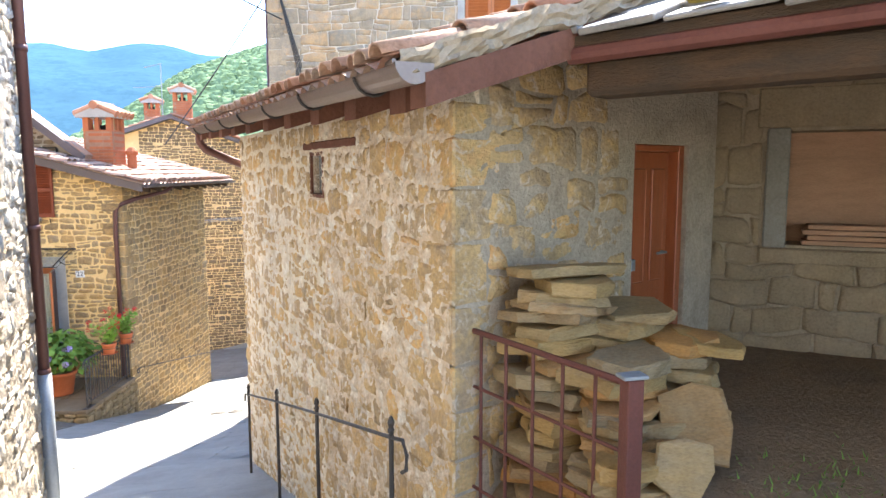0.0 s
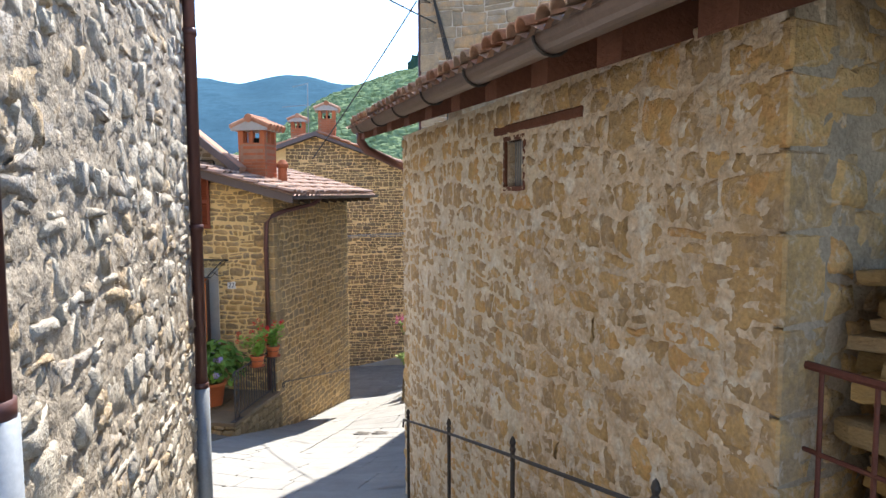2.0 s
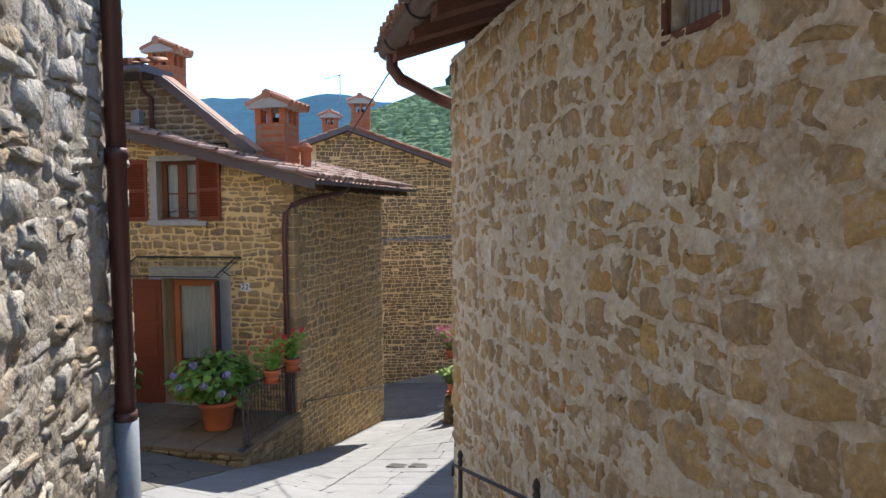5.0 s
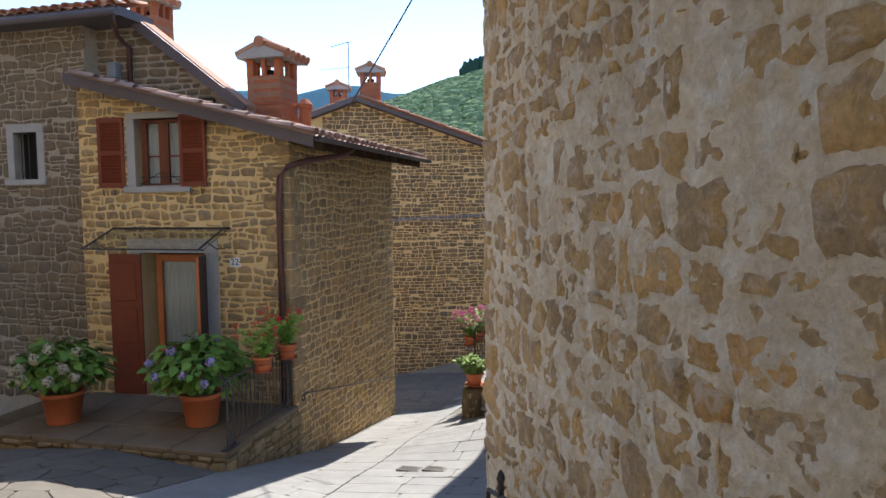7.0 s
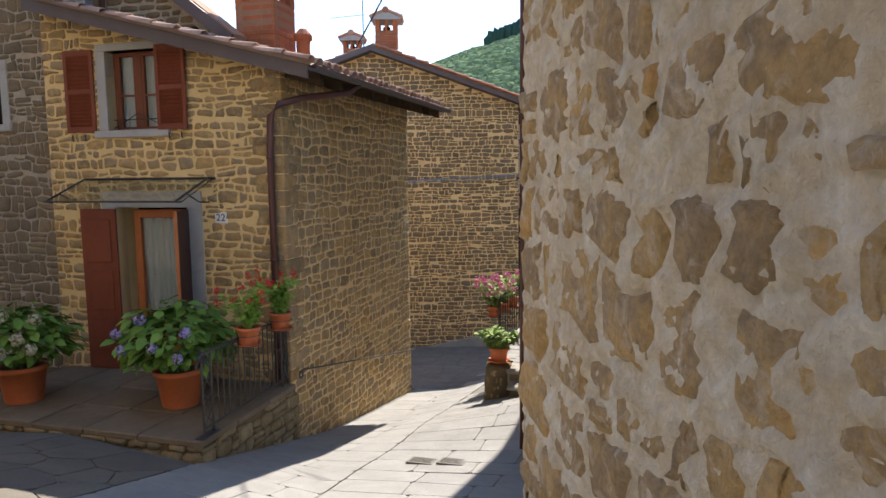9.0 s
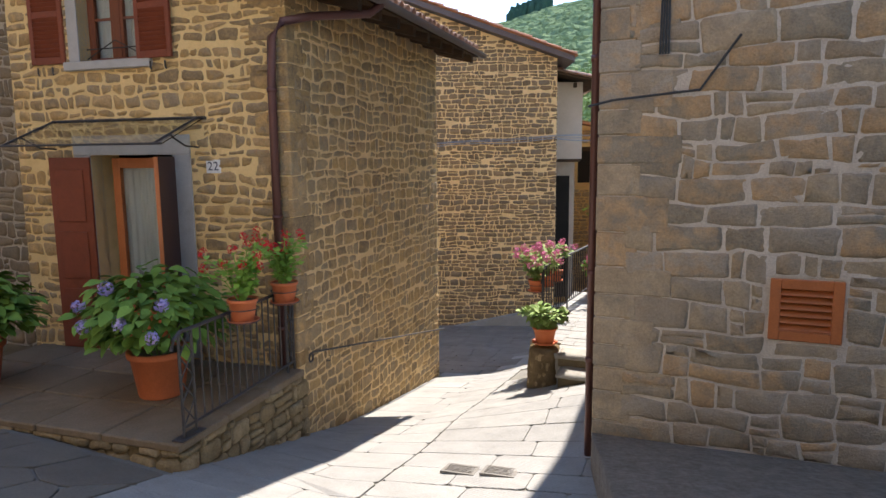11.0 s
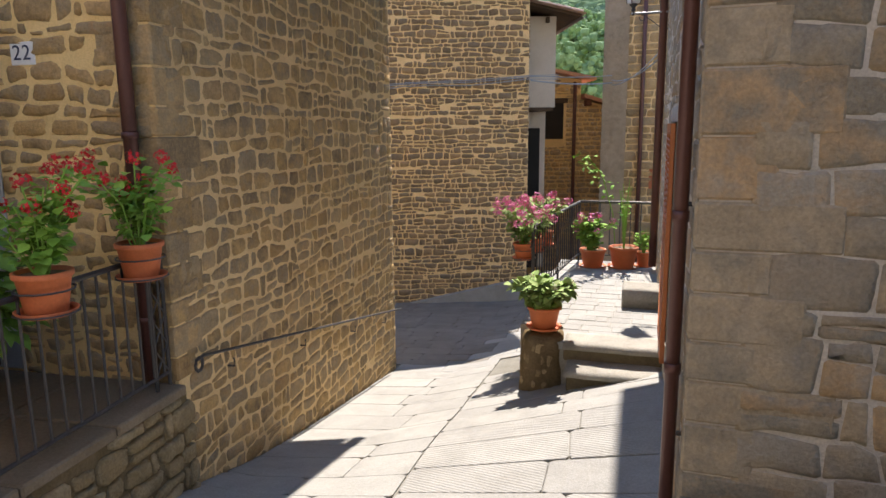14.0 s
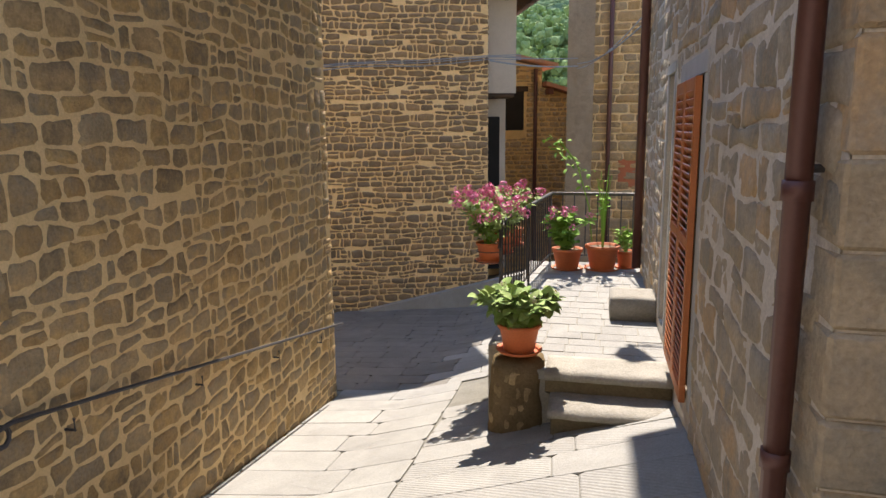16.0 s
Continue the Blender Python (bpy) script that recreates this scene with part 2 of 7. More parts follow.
INK = material("blue_black_ink", [(.03, .04, .08), (.04, .05, .10)], 6, .5, 0, 60, 0, .1)
CURTAIN = material("white_curtain", [(.55, .55, .52), (.68, .68, .65)], 9, .9, .2, 60, 0, .3, grain=(8, 8, .3))
# Near-black paint stands in for unlit depth behind openings, in flues and pits.
DARK = material("unlit_depth_black", [(.02, .018, .016), (.03, .027, .024)], 3, .9, 0, 40, 0, .2)
CABLE = material("black_cable", [(.03, .03, .03), (.05, .05, .05)], 5, .6, 0, 60, 0, .2)
MOSS = material("moss", [(.20, .15, .04), (.30, .22, .06), (.12, .12, .03)], 20, .95, .8, 90, .5, .4)
# Hillside greens made paler and cooler: haze is mixed into them.
HAZED_FOREST = material("hazed_forest_canopy", [(0.116, 0.168, 0.103), (0.174, 0.232, 0.128), (0.22, 0.284, 0.146), (0.139, 0.197, 0.116)], .05, .95, 0, .4, .7, .4)
# Blue of the far ridge is aerial haze put into its colour.
HAZE_HILL = material("far_hill_haze_blue", [(0.0375, 0.0875, 0.125), (0.0525, 0.112, 0.156), (0.045, 0.1, 0.138)], .02, 1, 0, .08, 0, .35)
PINES = material("dark_pine_woods", [(.03, .065, .055), (.04, .08, .06)], .05, .95, 0, .4, .6, .3)
GLASS = glass_material()

# ---- builders ----


class Geo:
    """Vertices and faces that grow shape by shape and become one mesh."""

    def __init__(self):
        self.v, self.f = [], []

    def add(self, verts, faces, m=None):
        k = len(self.v)
        self.v += [tuple(m @ Vector(p)) for p in verts] if m else [tuple(p) for p in verts]
        self.f += [tuple(i + k for i in f) for f in faces]
        return self

    def box(self, x0, x1, y0, y1, z0, z1, c=0.0, m=None):
        """A box; with c its edges are chamfered by c."""
        if not c:
            v = [(x, y, z) for x in (x0, x1) for y in (y0, y1) for z in (z0, z1)]
            f = [(0, 1, 3, 2), (4, 6, 7, 5), (0, 4, 5, 1), (2, 3, 7, 6), (0, 2, 6, 4), (1, 5, 7, 3)]
            return self.add(v, f, m)
        v, idx = [], {}
        for i, (x, sx) in enumerate(((x0, 1), (x1, -1))):
            for j, (y, sy) in enumerate(((y0, 1), (y1, -1))):
                for k, (z, sz) in enumerate(((z0, 1), (z1, -1))):
                    for a in range(3):
                        idx[i, j, k, a] = len(v)
                        v.append((x + (sx * c if a != 0 else 0), y + (sy * c if a != 1 else 0), z + (sz * c if a != 2 else 0)))
        f = []
        for i in (0, 1):
            f.append([idx[i, j, k, 0] for j, k in ((0, 0), (1, 0), (1, 1), (0, 1))][::(1 if i else -1)])
            f.append([idx[j, i, k, 1] for j, k in ((0, 0), (1, 0), (1, 1), (0, 1))][::(-1 if i else 1)])
            f.append([idx[j, k, i, 2] for j, k in ((0, 0), (1, 0), (1, 1), (0, 1))][::(1 if i else -1)])
            for j in (0, 1):
                f.append((idx[i, j, 0, 0], idx[i, j, 1, 0], idx[i, j, 1, 1], idx[i, j, 0, 1]))
                f.append((idx[i, 0, j, 0], idx[i, 1, j, 0], idx[i, 1, j, 2], idx[i, 0, j, 2]))
                f.append((idx[0, i, j, 1], idx[1, i, j, 1], idx[1, i, j, 2], idx[0, i, j, 2]))
                for k in (0, 1):
                    f.append((idx[i, j, k, 0], idx[i, j, k, 1], idx[i, j, k, 2]))
        return self.add(v, f, m)

    def prism(self, poly, d0, d1, m=None):
        """A polygon of (x, z), thick from y = d0 to y = d1."""
        n = len(poly)
        v = [(x, d0, z) for x, z in poly] + [(x, d1, z) for x, z in poly]
        f = [tuple(range(n)), tuple(range(2 * n - 1, n - 1, -1))] + [(i, i + n, (i + 1) % n + n, (i + 1) % n) for i in range(n)]
        return self.add(v, f, m)

    def tube(self, pts, r, n=8, m=None):
        """A round bar along points; r may be one radius or one for each point."""
        pts = [Vector(p) for p in pts]
        rs = r if isinstance(r, (list, tuple)) else [r] * len(pts)
        v, f = [], []
        for i, p in enumerate(pts):
            d = (pts[min(i + 1, len(pts) - 1)] - pts[max(i - 1, 0)]).normalized()
            a = d.cross(Vector((0, 0, 1)) if abs(d.z) < 0.9 else Vector((1, 0, 0))).normalized()
            b = d.cross(a)
            v += [p + (a * math.cos(2 * math.pi * k / n) + b * math.sin(2 * math.pi * k / n)) * rs[i] for k in range(n)]
        for i in range(len(pts) - 1):
            f += [(i * n + k, i * n + (k + 1) % n, (i + 1) * n + (k + 1) % n, (i + 1) * n + k) for k in range(n)]
        f += [tuple(range(n - 1, -1, -1)), tuple(range((len(pts) - 1) * n, len(pts) * n))]
        return self.add(v, f, m)

    def lathe(self, prof, n=20, m=None):
        """A profile of (radius, z) turned round the z axis, open where it begins and ends off the axis."""
        v = [(r * math.cos(2 * math.pi * k / n), r * math.sin(2 * math.pi * k / n), z) for r, z in prof for k in range(n)]
        f = [(i * n + k, i * n + (k + 1) % n, (i + 1) * n + (k + 1) % n, (i + 1) * n + k) for i in range(len(prof) - 1) for k in range(n)]
        return self.add(v, f, m)

    def half_pipe(self, x, z, r, y0, y1, t=.006, n=12, m=None):
        """A half-round gutter along y, open above."""
        arc = [math.pi * (1 + k / n) for k in range(n + 1)]
        return self.prism([(x + r * math.cos(a), z + r * math.sin(a)) for a in arc] + [(x + (r - t) * math.cos(a), z + (r - t) * math.sin(a)) for a in reversed(arc)], y0, y1, m)

    def mesh(self, name, mat, smooth=False):
        me = bpy.data.meshes.new(name)
        me.from_pydata(self.v, [], self.f)
        me.materials.append(mat)
        if smooth:
            me.polygons.foreach_set("use_smooth", [True] * len(me.polygons))
        me.update()
        return me


def fix_normals(me):
    bm = bmesh.new()
    bm.from_mesh(me)
    bmesh.ops.remove_doubles(bm, verts=bm.verts, dist=.0002)
    bmesh.ops.recalc_face_normals(bm, faces=bm.faces)
    bm.to_mesh(me)
    bm.free()


def part(name, geo, mat, parent=None, label="", smooth=False, kind=""):
    """One mesh object, under its thing or part where a parent is given."""
    me = geo.mesh(name, mat, smooth)
    fix_normals(me)
    ob = new(name, me)
    if parent:
        ob.parent = parent
    return tagged(ob, label, kind=kind)


def thing(name, label, category, m=None, group="", kind=""):
    ob = new(name)
    ob.empty_display_size = 0.2
    if m:
        ob.matrix_basis = m
    return tagged(ob, label, category, group, kind)


def stone_shape(quad, y, rng, round_=0.22, depth=0.03, bulge=0.012, rough=0.006):
    """A worn stone on a wall: the corners of its face, its proudness y, its rounding. Faces the local -y side."""
    pts = []
    for i in range(4):
        p, q, o = quad[i], quad[(i + 1) % 4], quad[i - 1]
        a, b = rng.uniform(.5, 1.2) * round_, rng.uniform(.5, 1.2) * round_
        pts.append((p[0] + (o[0] - p[0]) * a, p[1] + (o[1] - p[1]) * a))
        pts.append((p[0] + (q[0] - p[0]) * b, p[1] + (q[1] - p[1]) * b))
        c = rng.uniform(.45, .6)
        w = rng.uniform(-rough, rough)
        pts.append((p[0] + (q[0] - p[0]) * c + w, p[1] + (q[1] - p[1]) * c + w))
    cx, cz = sum(p[0] for p in pts) / 12, sum(p[1] for p in pts) / 12
    v = [(x, depth, z) for x, z in pts]
    v += [(cx + (x - cx) * .985, -y * .45, cz + (z - cz) * .98) for x, z in pts]
    v += [(cx + (x - cx) * .84, -y - bulge * .6 + rng.uniform(-1, 1) * rough, cz + (z - cz) * .80) for x, z in pts]
    v += [(cx + (x - cx) * .45, -y - bulge + rng.uniform(-1, 1) * rough, cz + (z - cz) * .42) for x, z in pts[::2]]
    f = []
    for r in (0, 12):
        f += [(r + i, r + (i + 1) % 12, r + 12 + (i + 1) % 12, r + 12 + i) for i in range(12)]
    for i in range(6):
        f += [(24 + 2 * i, 24 + (2 * i + 1) % 12, 24 + (2 * i + 2) % 12, 36 + (i + 1) % 6, 36 + i)]
    f.append(tuple(range(36, 42)))
    return v, f, (cx, -y, cz)


def lay_stones(wall, length, zlow, zhigh, mat, m, name="stone", seed=1, h=(.09, .16), w=(.14, .34), gap=.02, proud=(.004, .014), round_=.22, bulge=.012,
               rough=.006, wave=.02, openings=(), keep=300, near=None, skip=0.0, x0=0.0, slant=.03, jit=.008, smooth=True):
    """Rubble courses on a wall, from local x0 to length and between zlow(x) and zhigh(x). The keep stones closest to near are objects under the wall, the rest one mesh."""
    rng = random.Random(seed)
    top = max(zhigh(x0 + (length - x0) * i / 20) for i in range(21))
    z = min(zlow(x0 + (length - x0) * i / 20) for i in range(21)) - .1
    made, row = [], 0

    def edge(x, k):
        return wave * noise.noise((x * 1.1, k * 7.3, seed * 3.1)) * 2 + wave * .6 * noise.noise((x * 4, k * 3.7, seed))
    while z < top:
        hh = rng.uniform(*h)
        spans = [(x0, length)]
        for a, b, c, d in openings:
            if z + hh * .75 > c and z + hh * .25 < d:
                spans = [s for s0, s1 in spans for s in ((s0, min(s1, a)), (max(s0, b), s1)) if s[1] - s[0] > .05]
        for s0, s1 in spans:
            x = s0
            lean = rng.uniform(-slant, slant)
            while x < s1 - .03:
                ww = rng.uniform(*w) * (0.75 + hh / (h[0] + h[1]))
                if s1 - x - ww < w[0] * .6:
                    ww = s1 - x
                lean2 = 0 if x + ww >= s1 else rng.uniform(-slant, slant)
                mid = x + ww / 2
                zl, zh = zlow(mid), zhigh(mid)
                if z + hh * .35 > zl and z + hh * .8 < zh and rng.random() >= skip:
                    cells = [(0.0, 1.0)]
                    if hh > (h[0] + h[1]) * .55 and rng.random() < .22:
                        c = rng.uniform(.4, .6)
                        cells = [(0.0, c), (c, 1.0)]
                    for c0, c1 in cells:
                        g = gap * rng.uniform(.7, 1.5) / 2
                        lo0, hi0 = z + edge(x, row), z + hh + edge(x, row + 1)
                        lo1, hi1 = z + edge(x + ww, row), z + hh + edge(x + ww, row + 1)
                        b0, t0 = lo0 + (hi0 - lo0) * c0, lo0 + (hi0 - lo0) * c1
                        b1, t1 = lo1 + (hi1 - lo1) * c0, lo1 + (hi1 - lo1) * c1
                        j = lambda: rng.uniform(-1, 1) * jit
                        quad = [(x + lean * (c0 - .5) + g + j(), b0 + g + j()), (x + ww + lean2 * (c0 - .5) - g + j(), b1 + g + j()),
                                (x + ww + lean2 * (c1 - .5) - g + j(), t1 - g + j()), (x + lean * (c1 - .5) + g + j(), t0 - g + j())]
                        if quad[3][1] - quad[0][1] < .02 or quad[1][0] - quad[0][0] < .02:
                            continue
                        made.append(stone_shape(quad, rng.uniform(*proud), rng, round_, .03, bulge, rough))
                x += ww
                lean = lean2
        z += hh
        row += 1
    if near:
        made.sort(key=lambda s: (s[2][0] - near[0]) ** 2 + (s[2][2] - near[1]) ** 2)
    for v, f, c in made[:keep]:
        me = Geo().add([(p[0] - c[0], p[1] - c[1], p[2] - c[2]) for p in v], f).mesh(name, mat, smooth)
        ob = new(name, me)
        ob.parent = wall
        ob.matrix_basis = m @ Matrix.Translation(c)
    rest = Geo()
    for v, f, c in made[keep:]:
        rest.add(v, f, m)
    if rest.v:
        ob = new(name + "work", rest.mesh(name + "work", mat, smooth))
        ob.parent = wall
        tagged(ob, kind="stuff")


def cut(poly, nx, nz, c):
    """The side of a convex polygon on which nx * x + nz * z <= c."""
    out = []
    for i, p in enumerate(poly):
        q = poly[(i + 1) % len(poly)]
        a, b = nx * p[0] + nz * p[1] - c, nx * q[0] + nz * q[1] - c
        if a <= 0:
            out.append(p)
        if a * b < 0:
            t = a / (a - b)
            out.append((p[0] + (q[0] - p[0]) * t, p[1] + (q[1] - p[1]) * t))
    return out


def rubble_shape(poly, y, rng, soft, depth, bulge, rough, tilt):
    """A field stone from the outline of its face: corners worn round, face uneven and a little tilted."""
    pts, n = [], len(poly)
    for i, p in enumerate(poly):
        o, q = poly[i - 1], poly[(i + 1) % n]
        a, b = rng.uniform(.6, 1.3) * soft, rng.uniform(.6, 1.3) * soft
        pts.append((p[0] + (o[0] - p[0]) * a + rng.uniform(-rough, rough), p[1] + (o[1] - p[1]) * a + rng.uniform(-rough, rough)))
        pts.append((p[0] + (q[0] - p[0]) * b + rng.uniform(-rough, rough), p[1] + (q[1] - p[1]) * b + rng.uniform(-rough, rough)))
    k = len(pts)
    cx, cz = sum(p[0] for p in pts) / k, sum(p[1] for p in pts) / k
    tx, tz = rng.uniform(-tilt, tilt), rng.uniform(-tilt, tilt)
    v = [(x, depth, z) for x, z in pts]
    v += [(cx + (x - cx) * .985, -y * .5, cz + (z - cz) * .985) for x, z in pts]
    v += [(cx + (x - cx) * .82, -y - bulge * .6 + rng.uniform(-1, 1) * rough * .6 + tx * (x - cx) + tz * (z - cz), cz + (z - cz) * .80) for x, z in pts]
    v.append((cx + rng.uniform(-.01, .01), -y - bulge, cz + rng.uniform(-.01, .01)))
    f = [(r + i, r + (i + 1) % k, r + k + (i + 1) % k, r + k + i) for r in (0, k) for i in range(k)]
    f += [(2 * k + i, 2 * k + (i + 1) % k, 3 * k) for i in range(k)]
    return v, f, (cx, -y, cz)


def coursed_cells(rng, x0, length, z0, z1, h, w, gap, mess, split, seed):
    """Roughly squared outlines in wandering courses, some stones halved, some stacked in two."""
    hm = (h[0] + h[1]) / 2
    z, row = z0, 0

    def bed(x, k):
        return mess * hm * (1.3 * noise.noise((x * 1.4, k * 7.3, seed * 3.1)) + .8 * noise.noise((x * 4.5, k * 3.7, seed)))
    while z < z1:
        hh, x, lean = rng.uniform(*h), x0 - rng.uniform(0, w[0]), 0.0
        while x < length:
            ww = rng.uniform(*w) if rng.random() > .18 else rng.uniform(.5, .9) * w[0]
            lean2 = rng.uniform(-1, 1) * mess * hm * .5
            rows = [(0.0, 1.0)]
            if rng.random() < split:
                c = rng.uniform(.35, .65)
                rows = [(0.0, c), (c, 1.0)]
            for c0, c1 in rows:
                g = gap * .5
                ends = []
                for xx, le, sg in ((x, lean, 1), (x + ww, lean2, -1)):
                    lo, hi = z + bed(xx, row), z + hh + bed(xx, row + 1)
                    ends.append([(xx + le * (c - .5) + sg * g * rng.uniform(.6, 1.5) + rng.uniform(-1, 1) * mess * .012, lo + (hi - lo) * c + sz * g * rng.uniform(.6, 1.5) + rng.uniform(-1, 1) * mess * .016) for c, sz in ((c0, 1), (c1, -1))])
                (a, d), (b, c) = ends
                xm = x + ww * rng.uniform(.35, .65)
                lo, hi = z + bed(xm, row), z + hh + bed(xm, row + 1)
                e, f = (xm, lo + (hi - lo) * c0 + g), (xm + rng.uniform(-.02, .02), lo + (hi - lo) * c1 - g)
                if min(d[1] - a[1], c[1] - b[1], f[1] - e[1]) > .018 and b[0] - a[0] > .03:
                    yield (xm, (e[1] + f[1]) / 2), [a, e, b, c, f, d]
            x += ww
            lean = lean2
        z += hh
        row += 1


def rubble(wall, length, zlow, zhigh, mat, m, name="stone", seed=1, h=(.09, .16), w=(.14, .34), gap=.02, proud=(.004, .014), soft=.22, bulge=.008,
           rough=.005, openings=(), keep=300, near=None, skip=0.0, x0=0.0, mess=.3, split=.2, tilt=.05):
    """Rubble stones over a wall. The keep stones closest to near are objects under the wall, the rest one mesh."""
    rng = random.Random(seed)
    xs = [x0 + (length - x0) * i / 20 for i in range(21)]
    made = []
    for p, poly in coursed_cells(rng, x0, length, min(map(zlow, xs)) - .1, max(map(zhigh, xs)) + .1, h, w, gap, mess, split, seed):
        if not x0 - .02 < p[0] < length + .02 or not zlow(p[0]) - .05 < p[1] < zhigh(p[0]) or rng.random() < skip:
            continue
        poly = cut(cut(cut(poly, -1, 0, -x0), 1, 0, length), 0, 1, zhigh(p[0]))
        for a, b, c, d in openings:
            if poly and max(q[0] for q in poly) > a and min(q[0] for q in poly) < b and max(q[1] for q in poly) > c and min(q[1] for q in poly) < d:
                best = max(((a - p[0]), (1, 0, a)), ((p[0] - b), (-1, 0, -b)), ((c - p[1]), (0, 1, c)), ((p[1] - d), (0, -1, -d)))
                poly = cut(poly, *best[1])
        out = []
        for q in poly:
            if not out or math.hypot(q[0] - out[-1][0], q[1] - out[-1][1]) > .012:
                out.append(q)
        if len(out) < 3:
            continue
        wide, tall = max(q[0] for q in out) - min(q[0] for q in out), max(q[1] for q in out) - min(q[1] for q in out)
        if wide < .03 or tall < .02:
            continue
        made.append(rubble_shape(out, rng.uniform(*proud), rng, soft, .03, bulge, min(rough, tall * .12), tilt))
    if near:
        made.sort(key=lambda s: (s[2][0] - near[0]) ** 2 + (s[2][2] - near[1]) ** 2)
    for v, f, c in made[:keep]:
        ob = new(name, Geo().add([(a - c[0], b - c[1], d - c[2]) for a, b, d in v], f).mesh(name, mat, True))
        ob.parent = wall
        ob.matrix_basis = m @ Matrix.Translation(c)
    rest = Geo()
    for v, f, c in made[keep:]:
        rest.add(v, f, m)
    if rest.v:
        ob = new(name + "work", rest.mesh(name + "work", mat, True))
        ob.parent = wall
        tagged(ob, kind="stuff")


def mortar_skin(parent, x0, x1, z0, z1, mat, m, step=.03, amp=.012, scale=5.0, openings=(), seed=1, fade=.15, other=None, border=0.0):
    """Hand-smeared mortar: a fine uneven skin over a wall, through which its stones show."""
    nx, nz = max(2, int((x1 - x0) / step)), max(2, int((z1 - z0) / step))
    g = Geo()
    v = []
    for k in range(nz + 1):
        for i in range(nx + 1):
            x, z = x0 + (x1 - x0) * i / nx, z0 + (z1 - z0) * k / nz
            n = noise.fractal((x * scale, z * scale * 1.3, seed), .55, 2.1, 5)
            edge = min(1.0, 8 * min(i, nx - i, k, nz - k) / max(nx, nz) + fade)
            v.append((x, -.004 - amp * edge * (.9 + n + .34 * noise.noise((x * 34, z * 34, seed))), z))
    f = []
    for k in range(nz):
        for i in range(nx):
            x, z = x0 + (x1 - x0) * (i + .5) / nx, z0 + (z1 - z0) * (k + .5) / nz
            if not any(a < x < b and c < z < d for a, b, c, d in openings):
                f.append((k * (nx + 1) + i, k * (nx + 1) + i + 1, (k + 1) * (nx + 1) + i + 1, (k + 1) * (nx + 1) + i))
    g.add(v, f, m)
    me = g.mesh("mortar", mat, True)
    if other:
        # a second mortar, from a later pointing, beyond a ragged border
        me.materials.append(other)
        for p, q in zip(me.polygons, f):
            x, z = v[q[0]][0], v[q[0]][2]
            p.material_index = 1 if x > border + .9 * noise.fractal((x * 2.2, z * 2.2, seed), .8, 2.0, 5) else 0
    ob = new("mortar", me)
    ob.parent = parent
    return ob


def quoins(parent, mat, z0, z1, m, seed=1, hh=(.16, .26), long=(.3, .46), short=(.16, .24), lift=0.0):
    """Larger dressed blocks up a corner, long and short in turn on its two faces; local x and y run along the faces from the corner."""
    rng = random.Random(seed)
    z, k = z0, 0
    while z < z1 - .05:
        h = min(rng.uniform(*hh), z1 - z)
        a, b = rng.uniform(*(long if k % 2 else short)), rng.uniform(*(short if k % 2 else long))
        o = .010 + rng.uniform(0, .006)
        ob = new("quoin", Geo().box(-o - lift, a, -o - lift, b, z + .004, z + h - .004, .011, m).mesh("quoin", mat))
        fix_normals(ob.data)
        ob.parent = parent
        z += h
        k += 1


def panel(geo, length, z0, z1, thick, openings, m, x0=0.0):
    """A wall of boxes round its openings (x0, x1, z0, z1); the face lies at local y = 0, the wall behind it."""
    xs = sorted({x0, length, *(v for o in openings for v in o[:2])})
    for a, b in zip(xs, xs[1:]):
        zs = [(o[2], o[3]) for o in openings if o[0] < b - 1e-4 and o[1] > a + 1e-4]
        z = z0
        for c, d in sorted(zs):
            if c > z:
                geo.box(a, b, 0, thick, z, c, 0, m)
            z = max(z, d)
        if z < z1:
            geo.box(a, b, 0, thick, z, z1, 0, m)


def smooth_step(a, b, x):
    t = min(1.0, max(0.0, (x - a) / (b - a)))
    return t * t * (3 - 2 * t)


HOUSE_AT = (0.03, 13.98)
HOUSE_DEG = -24.8
_hx, _hy = math.cos(radians(HOUSE_DEG)), math.sin(radians(HOUSE_DEG))


def ground_z(x, y):
    """The height of the lane and the ground round it: a steep lane falling along y, higher to the sides at its lower end."""
    z = float(np.interp(y, (-12, -5, 0, 11, 12.5, 15.4, 17.9, 22, 26, 60, 300), (1.2, .6, 0, -2.6, -2.87, -3.47, -3.9, -4.3, -4.6, -14, -45)))
    dx, dy = x - HOUSE_AT[0], y - HOUSE_AT[1]
    r, q = dx * _hx + dy * _hy, -dx * _hy + dy * _hx
    z += .195 * min(2.6, max(0.0, .4 - x)) * smooth_step(7, 11, y) * (1 - smooth_step(15, 18, y))
    z += .18 * min(4.0, max(0.0, r - .8)) * smooth_step(-.5, 1.5, q) * (1 - smooth_step(12, 20, q))
    return z

# ---- ground ----
g = Geo()
gx = [-600, -200, -80, -30, -15] + [-8 + .25 * i for i in range(81)] + [18, 30, 80, 200, 600]
gy = [-600, -200, -60, -25, -12] + [-6 + .25 * i for i in range(137)] + [32, 40, 60, 100, 200, 300, 600]
g.add([(x, y, ground_z(x, y) - .017) for y in gy for x in gx],
      [(j * len(gx) + i, j * len(gx) + i + 1, (j + 1) * len(gx) + i + 1, (j + 1) * len(gx) + i) for j in range(len(gy) - 1) for i in range(len(gx) - 1)])
ground = part("ground", g, PAVE_JOINT, None, "worn grey bedding between the paving slabs of a steep lane", True, "structure")
ground["category"] = "ground"


